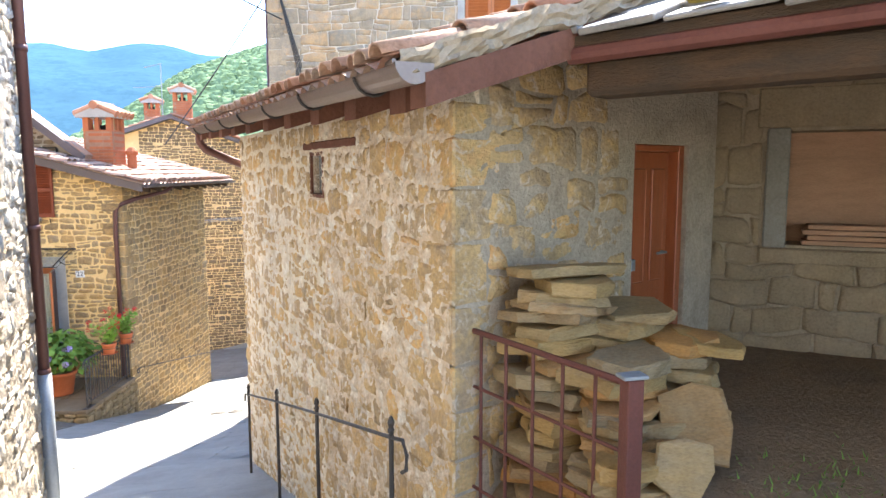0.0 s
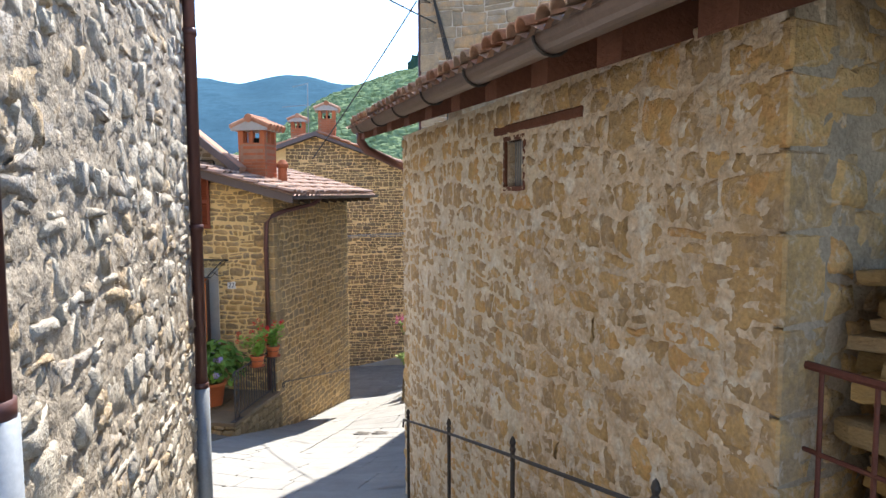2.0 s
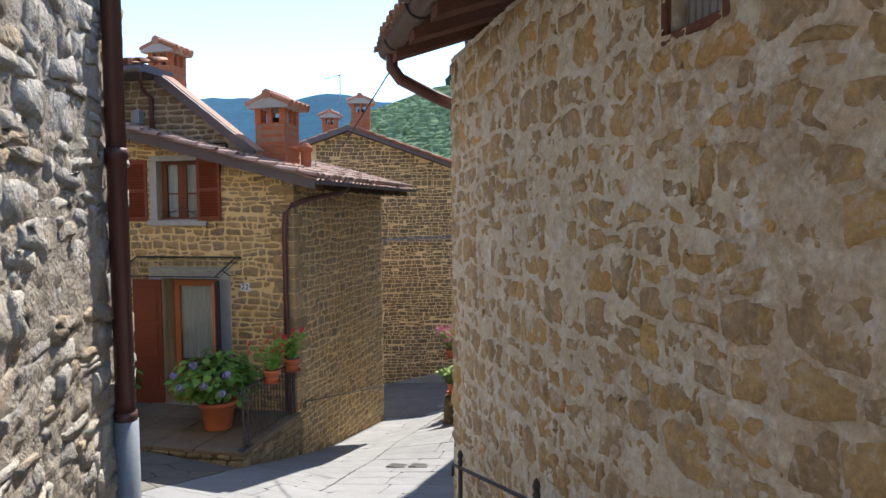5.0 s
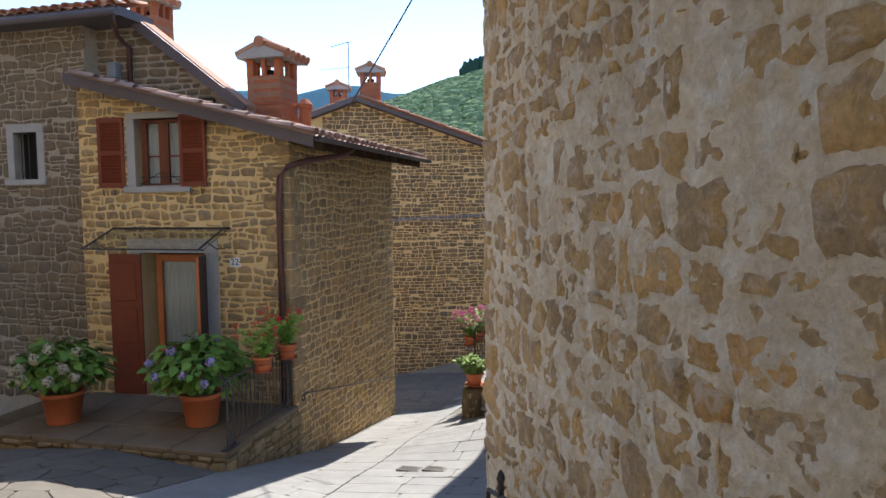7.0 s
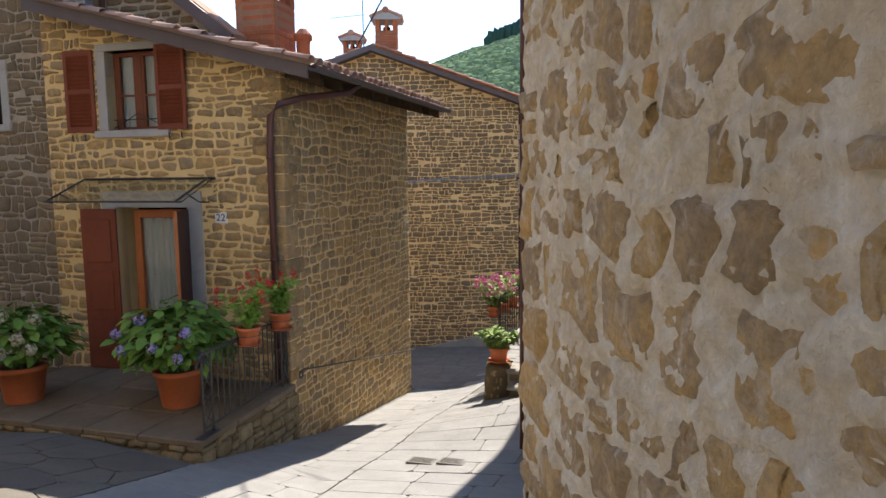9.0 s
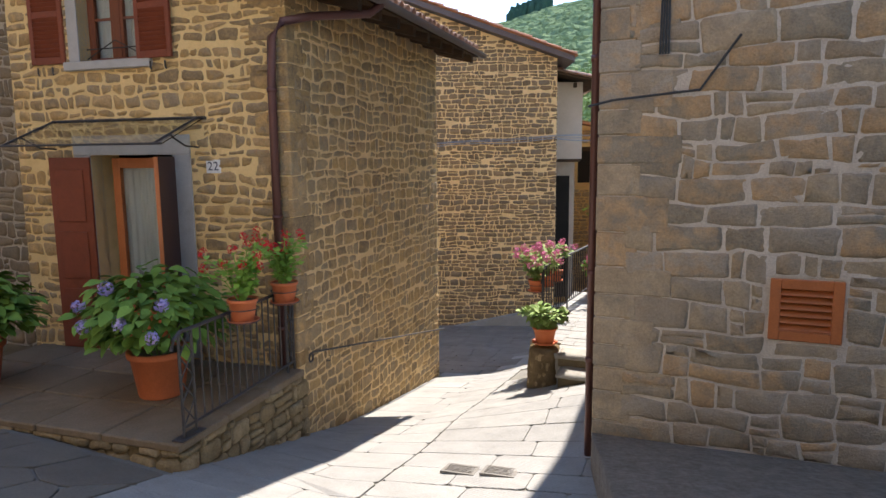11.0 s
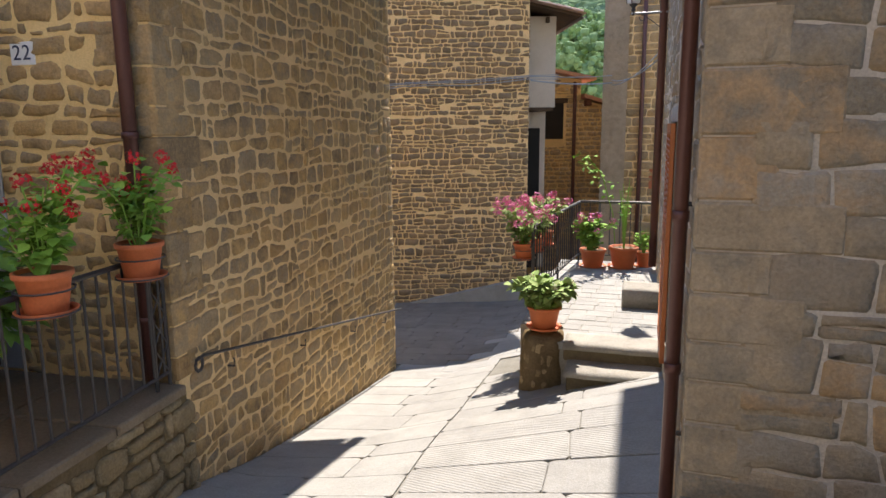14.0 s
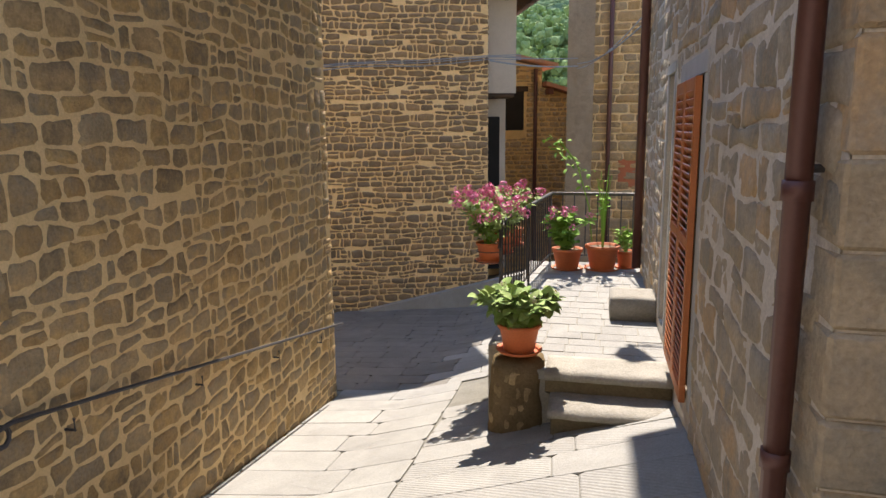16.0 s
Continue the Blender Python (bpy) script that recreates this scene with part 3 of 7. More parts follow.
def coppi(parent, name, mat, m, nx, rows, pitch, seed=3, keep=300, tile_r=.085, length=.42, lift=.0, missing=0.0):
    """Rows of half-round tiles on a roof plane: local x along the eave, local y up the slope, z out of the roof."""
    rng = random.Random(seed)
    n = 7

    def barrel(r0, r1, ln):
        v = []
        for y, r in ((0, r0), (ln, r1)):
            for k in range(n):
                a = math.pi * k / (n - 1)
                v.append((r * math.cos(a), y, r * .75 * math.sin(a)))
            for k in range(n):
                a = math.pi * k / (n - 1)
                v.append(((r - .014) * math.cos(a), y, (r - .014) * .75 * math.sin(a)))
        f = []
        for k in range(n - 1):
            f += [(k, k + 1, 2 * n + k + 1, 2 * n + k), (n + k, 3 * n + k, 3 * n + k + 1, n + k + 1), (k, n + k, n + k + 1, k + 1), (2 * n + k, 2 * n + k + 1, 3 * n + k + 1, 3 * n + k)]
        return v, f
    v, f = barrel(tile_r, tile_r * .8, length)
    shared = Geo().add(v, f).mesh(name, mat, True)
    fix_normals(shared)
    rest, count = Geo(), 0
    for j in range(rows):
        for i in range(nx):
            if rng.random() < missing:
                continue
            tm = m @ pose(i * pitch + rng.uniform(-.012, .012), j * (length - .07) + rng.uniform(-.02, .02), lift + .03 + rng.uniform(0, .012), -3 + rng.uniform(-2.5, 2.5), rng.uniform(-6, 6), rng.uniform(-4, 4))
            if count < keep:
                ob = new(name, shared)
                ob.parent, ob.matrix_basis = parent, tm
            else:
                rest.add(v, f, tm)
            count += 1
    pan = Geo()
    for i in range(nx + 1):
        x = (i - .5) * pitch
        pan.add([(x - .08, -.04, .02), (x, -.04, -.012), (x + .08, -.04, .02), (x - .08, rows * (length - .07), .02), (x, rows * (length - .07), -.012), (x + .08, rows * (length - .07), .02)],
                [(0, 1, 4, 3), (1, 2, 5, 4)], m)
    ob = new("pan_tiles", pan.mesh("pan_tiles", mat, True))
    ob.parent = parent
    if rest.v:
        ob = new("tilework", rest.mesh("tilework", mat, True))
        ob.parent = parent
        tagged(ob, kind="stuff")


# ---- the corner house with the numbered door ----
house = thing("stone_house", "two-storey tan rubble stone house with a low tiled roof", "house", pose(*HOUSE_AT, 0, 0, 0, HOUSE_DEG))
HW, HD = 3.42, 4.44                       # width of the front, length of the side
ROOF_DROP = .265                          # fall of the roof for every metre to the side wall
I4 = Matrix.Identity(4)
FRONT = Matrix.Translation((-HW, 0, 0))
SIDE = pose(0, 0, 0, 0, 0, 90)


def house_top(x):
    return 1.36 - ROOF_DROP * x           # x is negative to the left of the corner


def front_top(a):
    return house_top(a - HW)


def fx(s):
    return HW - s                         # from the distance left of the corner to the wall's own x


WIN = (fx(2.45), fx(1.70), .70, 1.68)
DOOR = (fx(2.42), fx(1.36), -2.42, -.27)
wall = Geo()
panel(wall, HW, -3.4, 1.36, .4, [WIN[:3] + (1.36,), DOOR], FRONT)
wall.prism([(0, 1.36), (WIN[0], 1.36), (WIN[0], front_top(WIN[0])), (0, front_top(0))], 0, .4, FRONT)
wall.prism([(WIN[0], WIN[3]), (WIN[1], WIN[3]), (WIN[1], front_top(WIN[1])), (WIN[0], front_top(WIN[0]))], 0, .4, FRONT)
wall.prism([(WIN[1], 1.36), (HW, 1.36), (WIN[1], front_top(WIN[1]))], 0, .4, FRONT)
front_wall = part("wall", wall, HOUSE_MORTAR, house, "tan rubble front wall with ochre mortar")
g = Geo()
g.box(.4, HD, 0, .4, -4.6, 1.36, 0, SIDE)
side_wall = part("wall", g, SIDE_MORTAR, house, "long rubble side wall with pale joints")
g = Geo().box(-HW, -.4, HD - .3, HD - .003, -4.4, 1.3).box(-HW, -HW + .3, .4, HD - .3, -4.4, 1.9)
part("wall", g, SIDE_MORTAR, house)

# roof, verge and eave of the corner house
slope = math.atan(ROOF_DROP)
EAVE = .50
roof = Geo()
roof.prism([(-HW + .08, house_top(-HW + .08) + .02), (EAVE, house_top(EAVE) + .02), (EAVE, house_top(EAVE) + .09), (-HW + .08, house_top(-HW + .08) + .09)], -.30, HD + .70)
roof_ob = part("roof", roof, OLDBEAM, house, "low-pitched roof of weathered clay tiles")
g = Geo()
g.prism([(-HW + .06, house_top(-HW + .06) - .06), (EAVE + .02, house_top(EAVE + .02) - .06), (EAVE + .02, house_top(EAVE) + .10), (-HW + .06, house_top(-HW + .06) + .10)], -.325, -.302)
part("verge_board", g, VERGE, house, "dark metal verge trim")
for i in range(10):
    y = .1 + i * .53
    g = Geo().prism([(-.2, house_top(-.2) - .10), (EAVE - .04, house_top(EAVE - .04) - .10), (EAVE - .04, house_top(EAVE - .04) + .018), (-.2, house_top(-.2) + .018)], y, y + .09)
    part("rafter", g, OLDBEAM, house)
TM = Matrix.Translation((EAVE + .04, -.26, house_top(EAVE) + .09)) @ pose(0, 0, 0, 0, 0, 90) @ pose(0, 0, 0, math.degrees(slope), 0, 0)
coppi(roof_ob, "roof_tile", TILE_PALE, TM, 28, 11, .19, 5, 300)
g = Geo().half_pipe(EAVE + .08, house_top(EAVE) + .07, .06, -.33, HD + .74)
part("gutter", g, VERGE, house, "dark half-round eave gutter")
g = Geo().tube([(EAVE + .08, .95, house_top(EAVE) + .02), (EAVE - .02, .85, 1.14), (.16, .2, 1.02), (.02, -.09, .93), (-.10, -.085, .80), (-.12, -.085, .4), (-.12, -.085, -2.36)], .042, 10)
for z in (.3, -.9, -2.0):
    g.tube([(-.12, -.085, z), (-.12, -.085, z + .04)], .05, 10)
part("downpipe", g, COPPERPIPE, house, "brown metal downpipe with a swan neck", True)

# window with louvred shutters


def shutter_leaf(name, w, h, mat, parent, m, louvres=True, rows=18):
    g = Geo()
    g.box(0, .05, -.035, 0, 0, h, .004, m).box(w - .05, w, -.035, 0, 0, h, .004, m)
    g.box(.05, w - .05, -.035, 0, 0, .07, .004, m).box(.05, w - .05, -.035, 0, h - .07, h, .004, m).box(.05, w - .05, -.035, 0, h * .5 - .03, h * .5 + .03, .004, m)
    ob = part(name, g, mat, parent)
    for z0, z1 in ((.07, h * .5 - .03), (h * .5 + .03, h - .07)):
        n = rows // 2
        st = (z1 - z0) / n
        g = Geo().box(0, w - .1, -.004, .004, -st * .62, st * .62)
        me = g.mesh("louvre", mat)
        fix_normals(me)
        for i in range(n):
            s = new("louvre", me)
            s.parent = ob
            s.matrix_basis = m @ pose(.05, -.018, z0 + st * (i + .5), 38, 0, 0)
    return ob


def stone_frame(parent, x0, x1, z0, z1, w, m, sill=True, wt=None):
    g = Geo()
    g.box(x0 - w, x0, -.015, .16, z0, z1, .006, m).box(x1, x1 + w, -.015, .16, z0, z1, .006, m).box(x0 - w, x1 + w, -.018, .16, z1, z1 + (wt or w), .006, m)
    part("surround", g, SURROUND, parent, "grey dressed stone surround")
    if sill:
        part("sill", Geo().box(x0 - w - .04, x1 + w + .04, -.06, .2, z0 - .09, z0, .008, m), SURROUND, parent, "grey stone sill")


def casement(parent, x0, x1, z0, z1, m, wood, bars=1, curtain=True, y=.14):
    mid = (x0 + x1) / 2
    g = Geo()
    g.box(x0, x1, y, y + .06, z0, z0 + .05, .004, m).box(x0, x1, y, y + .06, z1 - .05, z1, .004, m)
    g.box(x0, x0 + .05, y, y + .06, z0 + .05, z1 - .05, .004, m).box(x1 - .05, x1, y, y + .06, z0 + .05, z1 - .05, .004, m)
    g.box(mid - .045, mid + .045, y - .005, y + .06, z0 + .05, z1 - .05, .004, m)
    for a, b in ((x0 + .05, mid - .045), (mid + .045, x1 - .05)):
        g.box(a, a + .035, y + .005, y + .05, z0 + .05, z1 - .05, 0, m).box(b - .035, b, y + .005, y + .05, z0 + .05, z1 - .05, 0, m)
        for k in range(bars):
            z = z0 + (z1 - z0) * (k + 1) / (bars + 1.2)
            g.box(a + .035, b - .035, y + .01, y + .04, z - .012, z + .012, 0, m)
    part("window_frame", g, wood, parent, "varnished reddish-brown casement frame")
    for a, b in ((x0 + .05, mid - .045), (mid + .045, x1 - .05)):
        p = part("pane", Geo().box(a, b, y + .022, y + .027, z0 + .05, z1 - .05, 0, m), GLASS, parent, "clear glass pane")
        p.visible_shadow = False
    if curtain:
        g = Geo()
        n = 40
        v = [(x0 + (x1 - x0) * i / n, y + .09 + .018 * math.sin(i * 1.3) + .008 * math.sin(i * .5), z) for z in (z0 + .03, z1 - .03) for i in range(n + 1)]
        g.add(v, [(i, i + 1, n + 2 + i, n + 1 + i) for i in range(n)], m)
        part("curtain", g, CURTAIN, parent, "sheer white curtain", True)
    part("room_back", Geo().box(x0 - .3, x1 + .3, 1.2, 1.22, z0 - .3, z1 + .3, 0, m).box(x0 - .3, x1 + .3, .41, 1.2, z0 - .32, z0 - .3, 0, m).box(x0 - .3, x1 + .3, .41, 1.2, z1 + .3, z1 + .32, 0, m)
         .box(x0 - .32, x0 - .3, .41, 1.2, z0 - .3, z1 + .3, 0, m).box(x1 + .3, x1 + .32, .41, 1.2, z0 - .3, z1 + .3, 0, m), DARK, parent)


win_part = part("window", Geo().box(WIN[0], WIN[1], .13, .135, WIN[2], WIN[2] + .02, 0, FRONT), SURROUND, house, "upper window with open red louvred shutters")
stone_frame(win_part, *WIN, .14, FRONT, True, .09)
casement(win_part, *WIN, FRONT, CASEMENT)
shutter_leaf("shutter", .43, 1.02, SHUTTER, win_part, FRONT @ pose(fx(3.05), -.03, .69, 0, 0, 3))
shutter_leaf("shutter", .43, 1.02, SHUTTER, win_part, FRONT @ pose(fx(1.67), -.03, .69, 0, 0, -2))
g = Geo()
for z in (.82,):
    g.tube([(WIN[0], .1, z + .02), ((WIN[0] + WIN[1]) / 2, .1, z + .02), (WIN[1], .1, z + .02)], .007, 6, FRONT)
    g.tube([(WIN[0], .1, z - .08), ((WIN[0] + WIN[1]) / 2, .1, z + .10), (WIN[1], .1, z - .08)], .006, 6, FRONT)
part("window_bar", g, IRON, win_part, "thin black iron bar")
g = Geo()
for x in (fx(2.98), fx(2.78), fx(1.52), fx(1.34)):
    g.tube([(x, -.05, .66), (x, -.05, .60), (x + .02, -.06, .58)], .009, 6, FRONT)
part("shutter_stay", g, IRON, win_part)

# front door with outer shutters, curtain, canopy and number plate
door = part("door", Geo().box(DOOR[0], DOOR[1], .0, .3, -2.44, -2.40, .006, FRONT), SURROUND, house, "glazed wooden door with a curtain, its outer shutters open")
stone_frame(door, DOOR[0], DOOR[1], -2.40, DOOR[3], .22, FRONT, False, .2)
m = FRONT
d0, d1, z0, z1 = DOOR[0] + .12, DOOR[1] - .02, -2.40, -.30
g = Geo()
g.box(d0, d0 + .10, .16, .22, z0, z1, .006, m).box(d1 - .10, d1, .16, .22, z0, z1, .006, m).box(d0 + .1, d1 - .1, .16, .22, z1 - .11, z1, .006, m)
g.box(d0 + .1, d1 - .1, .16, .22, z0, z0 + .62, .006, m).box(d0 + .16, d1 - .16, .15, .16, z0 + .1, z0 + .5, .004, m)
part("door_leaf", g, ORANGE, door, "varnished orange-brown door frame")
p = part("pane", Geo().box(d0 + .1, d1 - .1, .185, .19, z0 + .62, z1 - .11, 0, m), GLASS, door)
p.visible_shadow = False
g = Geo()
n = 50
g.add([(d0 + .08 + (d1 - d0 - .16) * i / n, .235 + .016 * math.sin(i * 1.1), z) for z in (z0 + .55, z1 - .09) for i in range(n + 1)], [(i, i + 1, n + 2 + i, n + 1 + i) for i in range(n)], m)
part("curtain", g, CURTAIN, door, "sheer white door curtain", True)
part("lace_band", Geo().box(d0 + .1, d1 - .1, .20, .204, z0 + .66, z0 + .74, 0, m), SHUTTER, door, "red embroidered hem")
part("handle", Geo().tube([(d1 - .06, .16, -1.35), (d1 - .06, .11, -1.35), (d1 - .16, .10, -1.35)], .010, 8, m), IRON, door)
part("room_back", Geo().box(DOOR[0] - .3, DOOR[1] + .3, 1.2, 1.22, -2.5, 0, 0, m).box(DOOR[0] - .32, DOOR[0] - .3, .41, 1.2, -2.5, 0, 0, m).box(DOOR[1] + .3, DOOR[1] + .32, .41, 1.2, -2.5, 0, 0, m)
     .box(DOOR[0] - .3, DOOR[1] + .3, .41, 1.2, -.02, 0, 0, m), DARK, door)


def plank_shutter(parent, w, h, mat, mm, label):
    g = Geo().box(0, w, -.04, 0, 0, h, .005, mm)
    ob = part("door_shutter", g, mat, parent, label)
    for a, b in ((.12, .32), (.37, .62), (.67, .94)):
        part("panel", Geo().box(.08, w - .08, -.052, -.041, h * a, h * b, .008, mm), mat, ob)
    return ob


plank_shutter(door, .52, 2.1, SHUTTER, FRONT @ pose(DOOR[0] - .52, -.03, -2.39, 0, 0, 4), "dark red wooden outer shutter folded open")
g = FRONT @ pose(DOOR[1] - .01, -.02, -2.39, 0, 0, -68)
sh = part("door_shutter", Geo().box(0, .5, 0, .04, 0, 2.1, .005, g), DARKWOOD, door, "dark brown wooden outer shutter half open")
for i in range(9):
    part("slat", Geo().box(.06, .44, -.012, -.002, .08 + i * .22, .28 + i * .22, .004, g), DARKWOOD, sh)
part("edge_strip", Geo().box(.502, .514, .0, .04, 0, 2.1, .003, g), ORANGE, sh)
canopy = part("canopy", Geo().box(fx(2.86), fx(.92), -.02, 0, .07, .10, 0, FRONT), IRON, house, "thin glass canopy on iron brackets over the door")
cm = FRONT @ pose(0, -.02, .08, 0, 0, 0)
p = part("canopy_pane", Geo().add([(fx(2.86), 0, 0), (fx(.95), 0, 0), (fx(.95), -.62, -.26), (fx(2.86), -.62, -.26), (fx(2.86), 0, .01), (fx(.95), 0, .01), (fx(.95), -.62, -.25), (fx(2.86), -.62, -.25)],
                               [(0, 1, 2, 3), (4, 7, 6, 5), (0, 4, 5, 1), (1, 5, 6, 2), (2, 6, 7, 3), (3, 7, 4, 0)], cm), GLASS, canopy, "wired glass pane")
p.visible_shadow = False
for x in (fx(2.86), fx(1.02)):
    g = Geo().tube([(x, 0, 0.015), (x, -.64, -.25)], .013, 6, cm).tube([(x, 0, -.28), (x, -.2, -.27), (x, -.42, -.17)], .009, 6, cm)
    part("bracket", g, IRON, canopy)
part("front_bar", Geo().tube([(fx(2.88), -.64, -.25), (fx(.93), -.64, -.25)], .012, 6, cm), IRON, canopy)
part("bed_bar", Geo().tube([(fx(2.88), 0, .015), (fx(.93), 0, .015)], .012, 6, cm), IRON, canopy)
plate = part("number_plate", Geo().box(fx(.87) - .085, fx(.87) + .085, -.016, .0, -.46, -.325, .004, FRONT), WHITE, house, "white enamel house number 22")


def lettering(text, size, mat, parent, m, name="numerals"):
    c = bpy.data.curves.new(name, 'FONT')
    c.body, c.size, c.align_x, c.align_y, c.extrude = text, size, 'CENTER', 'CENTER', .001
    tmp = new(name, c)
    me = bpy.data.meshes.new_from_object(tmp.evaluated_get(bpy.context.evaluated_depsgraph_get()))
    bpy.data.objects.remove(tmp)
    me.materials.append(mat)
    fix_normals(me)
    ob = new(name, me)
    ob.parent, ob.matrix_basis = parent, m
    return ob


for k in (-1, 1):
    lettering("2", .125, INK, plate, FRONT @ pose(fx(.87) + k * .034, -.019, -.393, 90, 0, 0), "numeral")

rubble(front_wall, HW - .02, lambda a: -2.75, lambda a: front_top(a) - .02, HOUSE_STONE, FRONT, "stone", 11, (.065, .14), (.11, .31), .021, (.009, .016), .2, .006, .006,
       [(WIN[0] - .14, WIN[1] + .14, .60, 1.78), (DOOR[0] - .23, DOOR[1] + .23, -2.9, -.06)], 300, (2.6, -1.0), mess=.5, split=.12, tilt=.025)
mortar_skin(front_wall, 0, HW, -2.75, 1.3, HOUSE_MORTAR, FRONT, .025, .004, 11, [(WIN[0] - .14, WIN[1] + .14, .60, 1.78), (DOOR[0] - .23, DOOR[1] + .23, -2.9, -.06)], 21)


def lane_along_side(a):
    return ground_z(HOUSE_AT[0] - _hy * a, HOUSE_AT[1] + _hx * a)


rubble(side_wall, HD, lambda a: lane_along_side(a) - .05, lambda a: 1.34, HOUSE_STONE, SIDE, "stone", 12, (.08, .155), (.12, .32), .015, (.0095, .0135), .22, .003, .006, (), 300, (2.2, -2.6), x0=.1, mess=.42, split=.06, tilt=.015)
mortar_skin(side_wall, 0, HD, -4.2, 1.34, SIDE_MORTAR, SIDE, .025, .004, 11, (), 22)
quoins(side_wall, HOUSE_STONE, -2.4, 1.3, pose(0, 0, 0, 0, 0, 90), 3, (.13, .24), (.26, .42), (.14, .22))
g = Geo().tube([(.06, .14 + .04 * math.sin(k * .7), -2.33 + .045 * math.cos(k * .7)) if k < 9 else (.06, .2 + (k - 9) * .87, -2.29 - (k - 9) * .172) for k in range(15)], .011, 6)
for a in (.55, 1.7, 2.9, 3.9):
    g.tube([(.06, a, -2.36 - (a - .2) * .198), (.06, a, -2.42 - (a - .2) * .198), (-.01, a, -2.42 - (a - .2) * .198)], .008, 6)
part("handrail", g, IRON, house, "thin wrought-iron wall handrail with a scrolled end")


def chimney(parent, x, y, z0, z1, s, mat, label, m=I4, cap=True):
    """A brick stack of courses, with a smoke head on small pillars and a tiled cap."""
    shaft = part("chimney", Geo().box(x - s + .006, x + s - .006, y - s + .006, y + s - .006, z0, z1, 0, m), BRICK_JOINT, parent, label)
    rng = random.Random(int(x * 100) + 7)
    courses = Geo()
    z = z0 + .0
    while z < z1 - .03:
        sh = rng.uniform(-.008, .006)
        for k in range(4):
            mm = m @ Matrix.Translation((x, y, 0)) @ pose(0, 0, 0, 0, 0, 90 * k)
            for i in range(2):
                a = -s + i * s + (s * .35 if int((z - z0) / .065) % 2 else 0)
                courses.box(max(-s, a) + .004, min(s, a + s) - .004, -s - sh, -s + .04, z + .004, z + .058, .004, mm)
        z += .064
    ob = new("brickwork", courses.mesh("brickwork", mat))
    ob.parent = shaft
    tagged(ob, kind="stuff")
    if cap:
        h = s * .95
        for i, j in ((-1, -1), (1, -1), (-1, 1), (1, 1), (0, -1), (0, 1), (-1, 0), (1, 0)):
            w = .055 if i and j else .03
            part("pillar", Geo().box(x + i * (s - w) - w, x + i * (s - w) + w, y + j * (s - w) - w, y + j * (s - w) + w, z1, z1 + h, .005, m), mat, shaft)
        part("flue", Geo().lathe([(s * .35, z1 - .02), (s * .35, z1 + h * .5), (s * .3, z1 + h * .5)], 12, m @ Matrix.Translation((x, y, 0))), DARK, shaft)
        e = s * 1.35
        part("cap", Geo().prism([(-e, z1 + h), (e, z1 + h), (e, z1 + h + .04), (0, z1 + h + .04 + e * .42), (-e, z1 + h + .04)], -e, e, m @ Matrix.Translation((x, y, 0))), SURROUND, shaft)
        for sgn in (-1, 1):
            for k in range(int(2 * e / .17) + 1):
                yy = -e + .08 + k * .17
                tm = m @ Matrix.Translation((x, y + yy, 0))
                part("cap_tile", Geo().tube([(sgn * (e + .03), 0, z1 + h + .06), (0.02 * sgn, 0, z1 + h + .07 + e * .43)], [.075, .06], 8, tm), TILE, shaft)
        part("ridge_tile", Geo().tube([(0, -e - .02, z1 + h + .075 + e * .42), (0, e + .02, z1 + h + .075 + e * .42)], .085, 8, m @ Matrix.Translation((x, y, 0))), TILE, shaft)
    return shaft


CHX, CHY = -.74, 1.0
chimney(house, CHX, CHY, house_top(CHX) - .1, 2.32, .28, BRICK, "red brick chimney with a tiled smoke head")
part("flue_pot", Geo().lathe([(.09, 1.5), (.09, 1.98), (.12, 2.0), (.12, 2.06), (.05, 2.14), (0, 2.15)], 12, Matrix.Translation((-.26, 1.1, -.12))), BRICK, house, "small round clay flue")

# ---- platform before the door, with its iron railing ----
PT = -2.40
plat = thing("door_platform", "raised stone platform before the front door with a mossy worn edge", "platform", pose(*HOUSE_AT, 0, 0, 0, HOUSE_DEG), kind="structure")
g = Geo().prism([(-3.9, -3.5), (.05, -3.5), (.05, PT - .06), (-3.9, PT - .06)], -1.85, -.003)
pw = part("platform_wall", g, MOSSY_JOINT, plat)
rng = random.Random(5)
for i in range(5):
    for j in range(3):
        x0, x1 = -3.3 + i * .66 + .05 * (j % 2), -3.3 + (i + 1) * .66 + .05 * (j % 2)
        y0, y1 = -1.88 + j * .62, -1.88 + (j + 1) * .62
        part("flagstone", Geo().box(x0 + .006, (x1 - .006) if i < 4 else .075, y0 + .006, min(y1 - .006, -.02), PT - .065, PT + rng.uniform(-.006, .004), .01), PLAT, plat)
rubble(pw, 1.9, lambda a: ground_z(HOUSE_AT[0] - _hy * (a - 1.9), HOUSE_AT[1] + _hx * (a - 1.9)) - .06, lambda a: PT - .06, MOSSY_STONE, pose(.05, -1.85, 0, 0, 0, 90), "stone", 21, (.08, .16), (.12, .34), .016, (.010, .030), .24, .010, .008)
rubble(pw, 3.9, lambda a: PT - .45, lambda a: PT - .06, MOSSY_STONE, pose(-3.85, -1.85, 0), "stone", 22, (.08, .16), (.14, .38), .016, (.010, .034), .24, .010, .008)

rail = thing("platform_railing", "dark wrought-iron railing on the edge of the door platform", "railing", pose(*HOUSE_AT, 0, 0, 0, HOUSE_DEG))
def rail_x(y):
    return -.03 - .035 * y


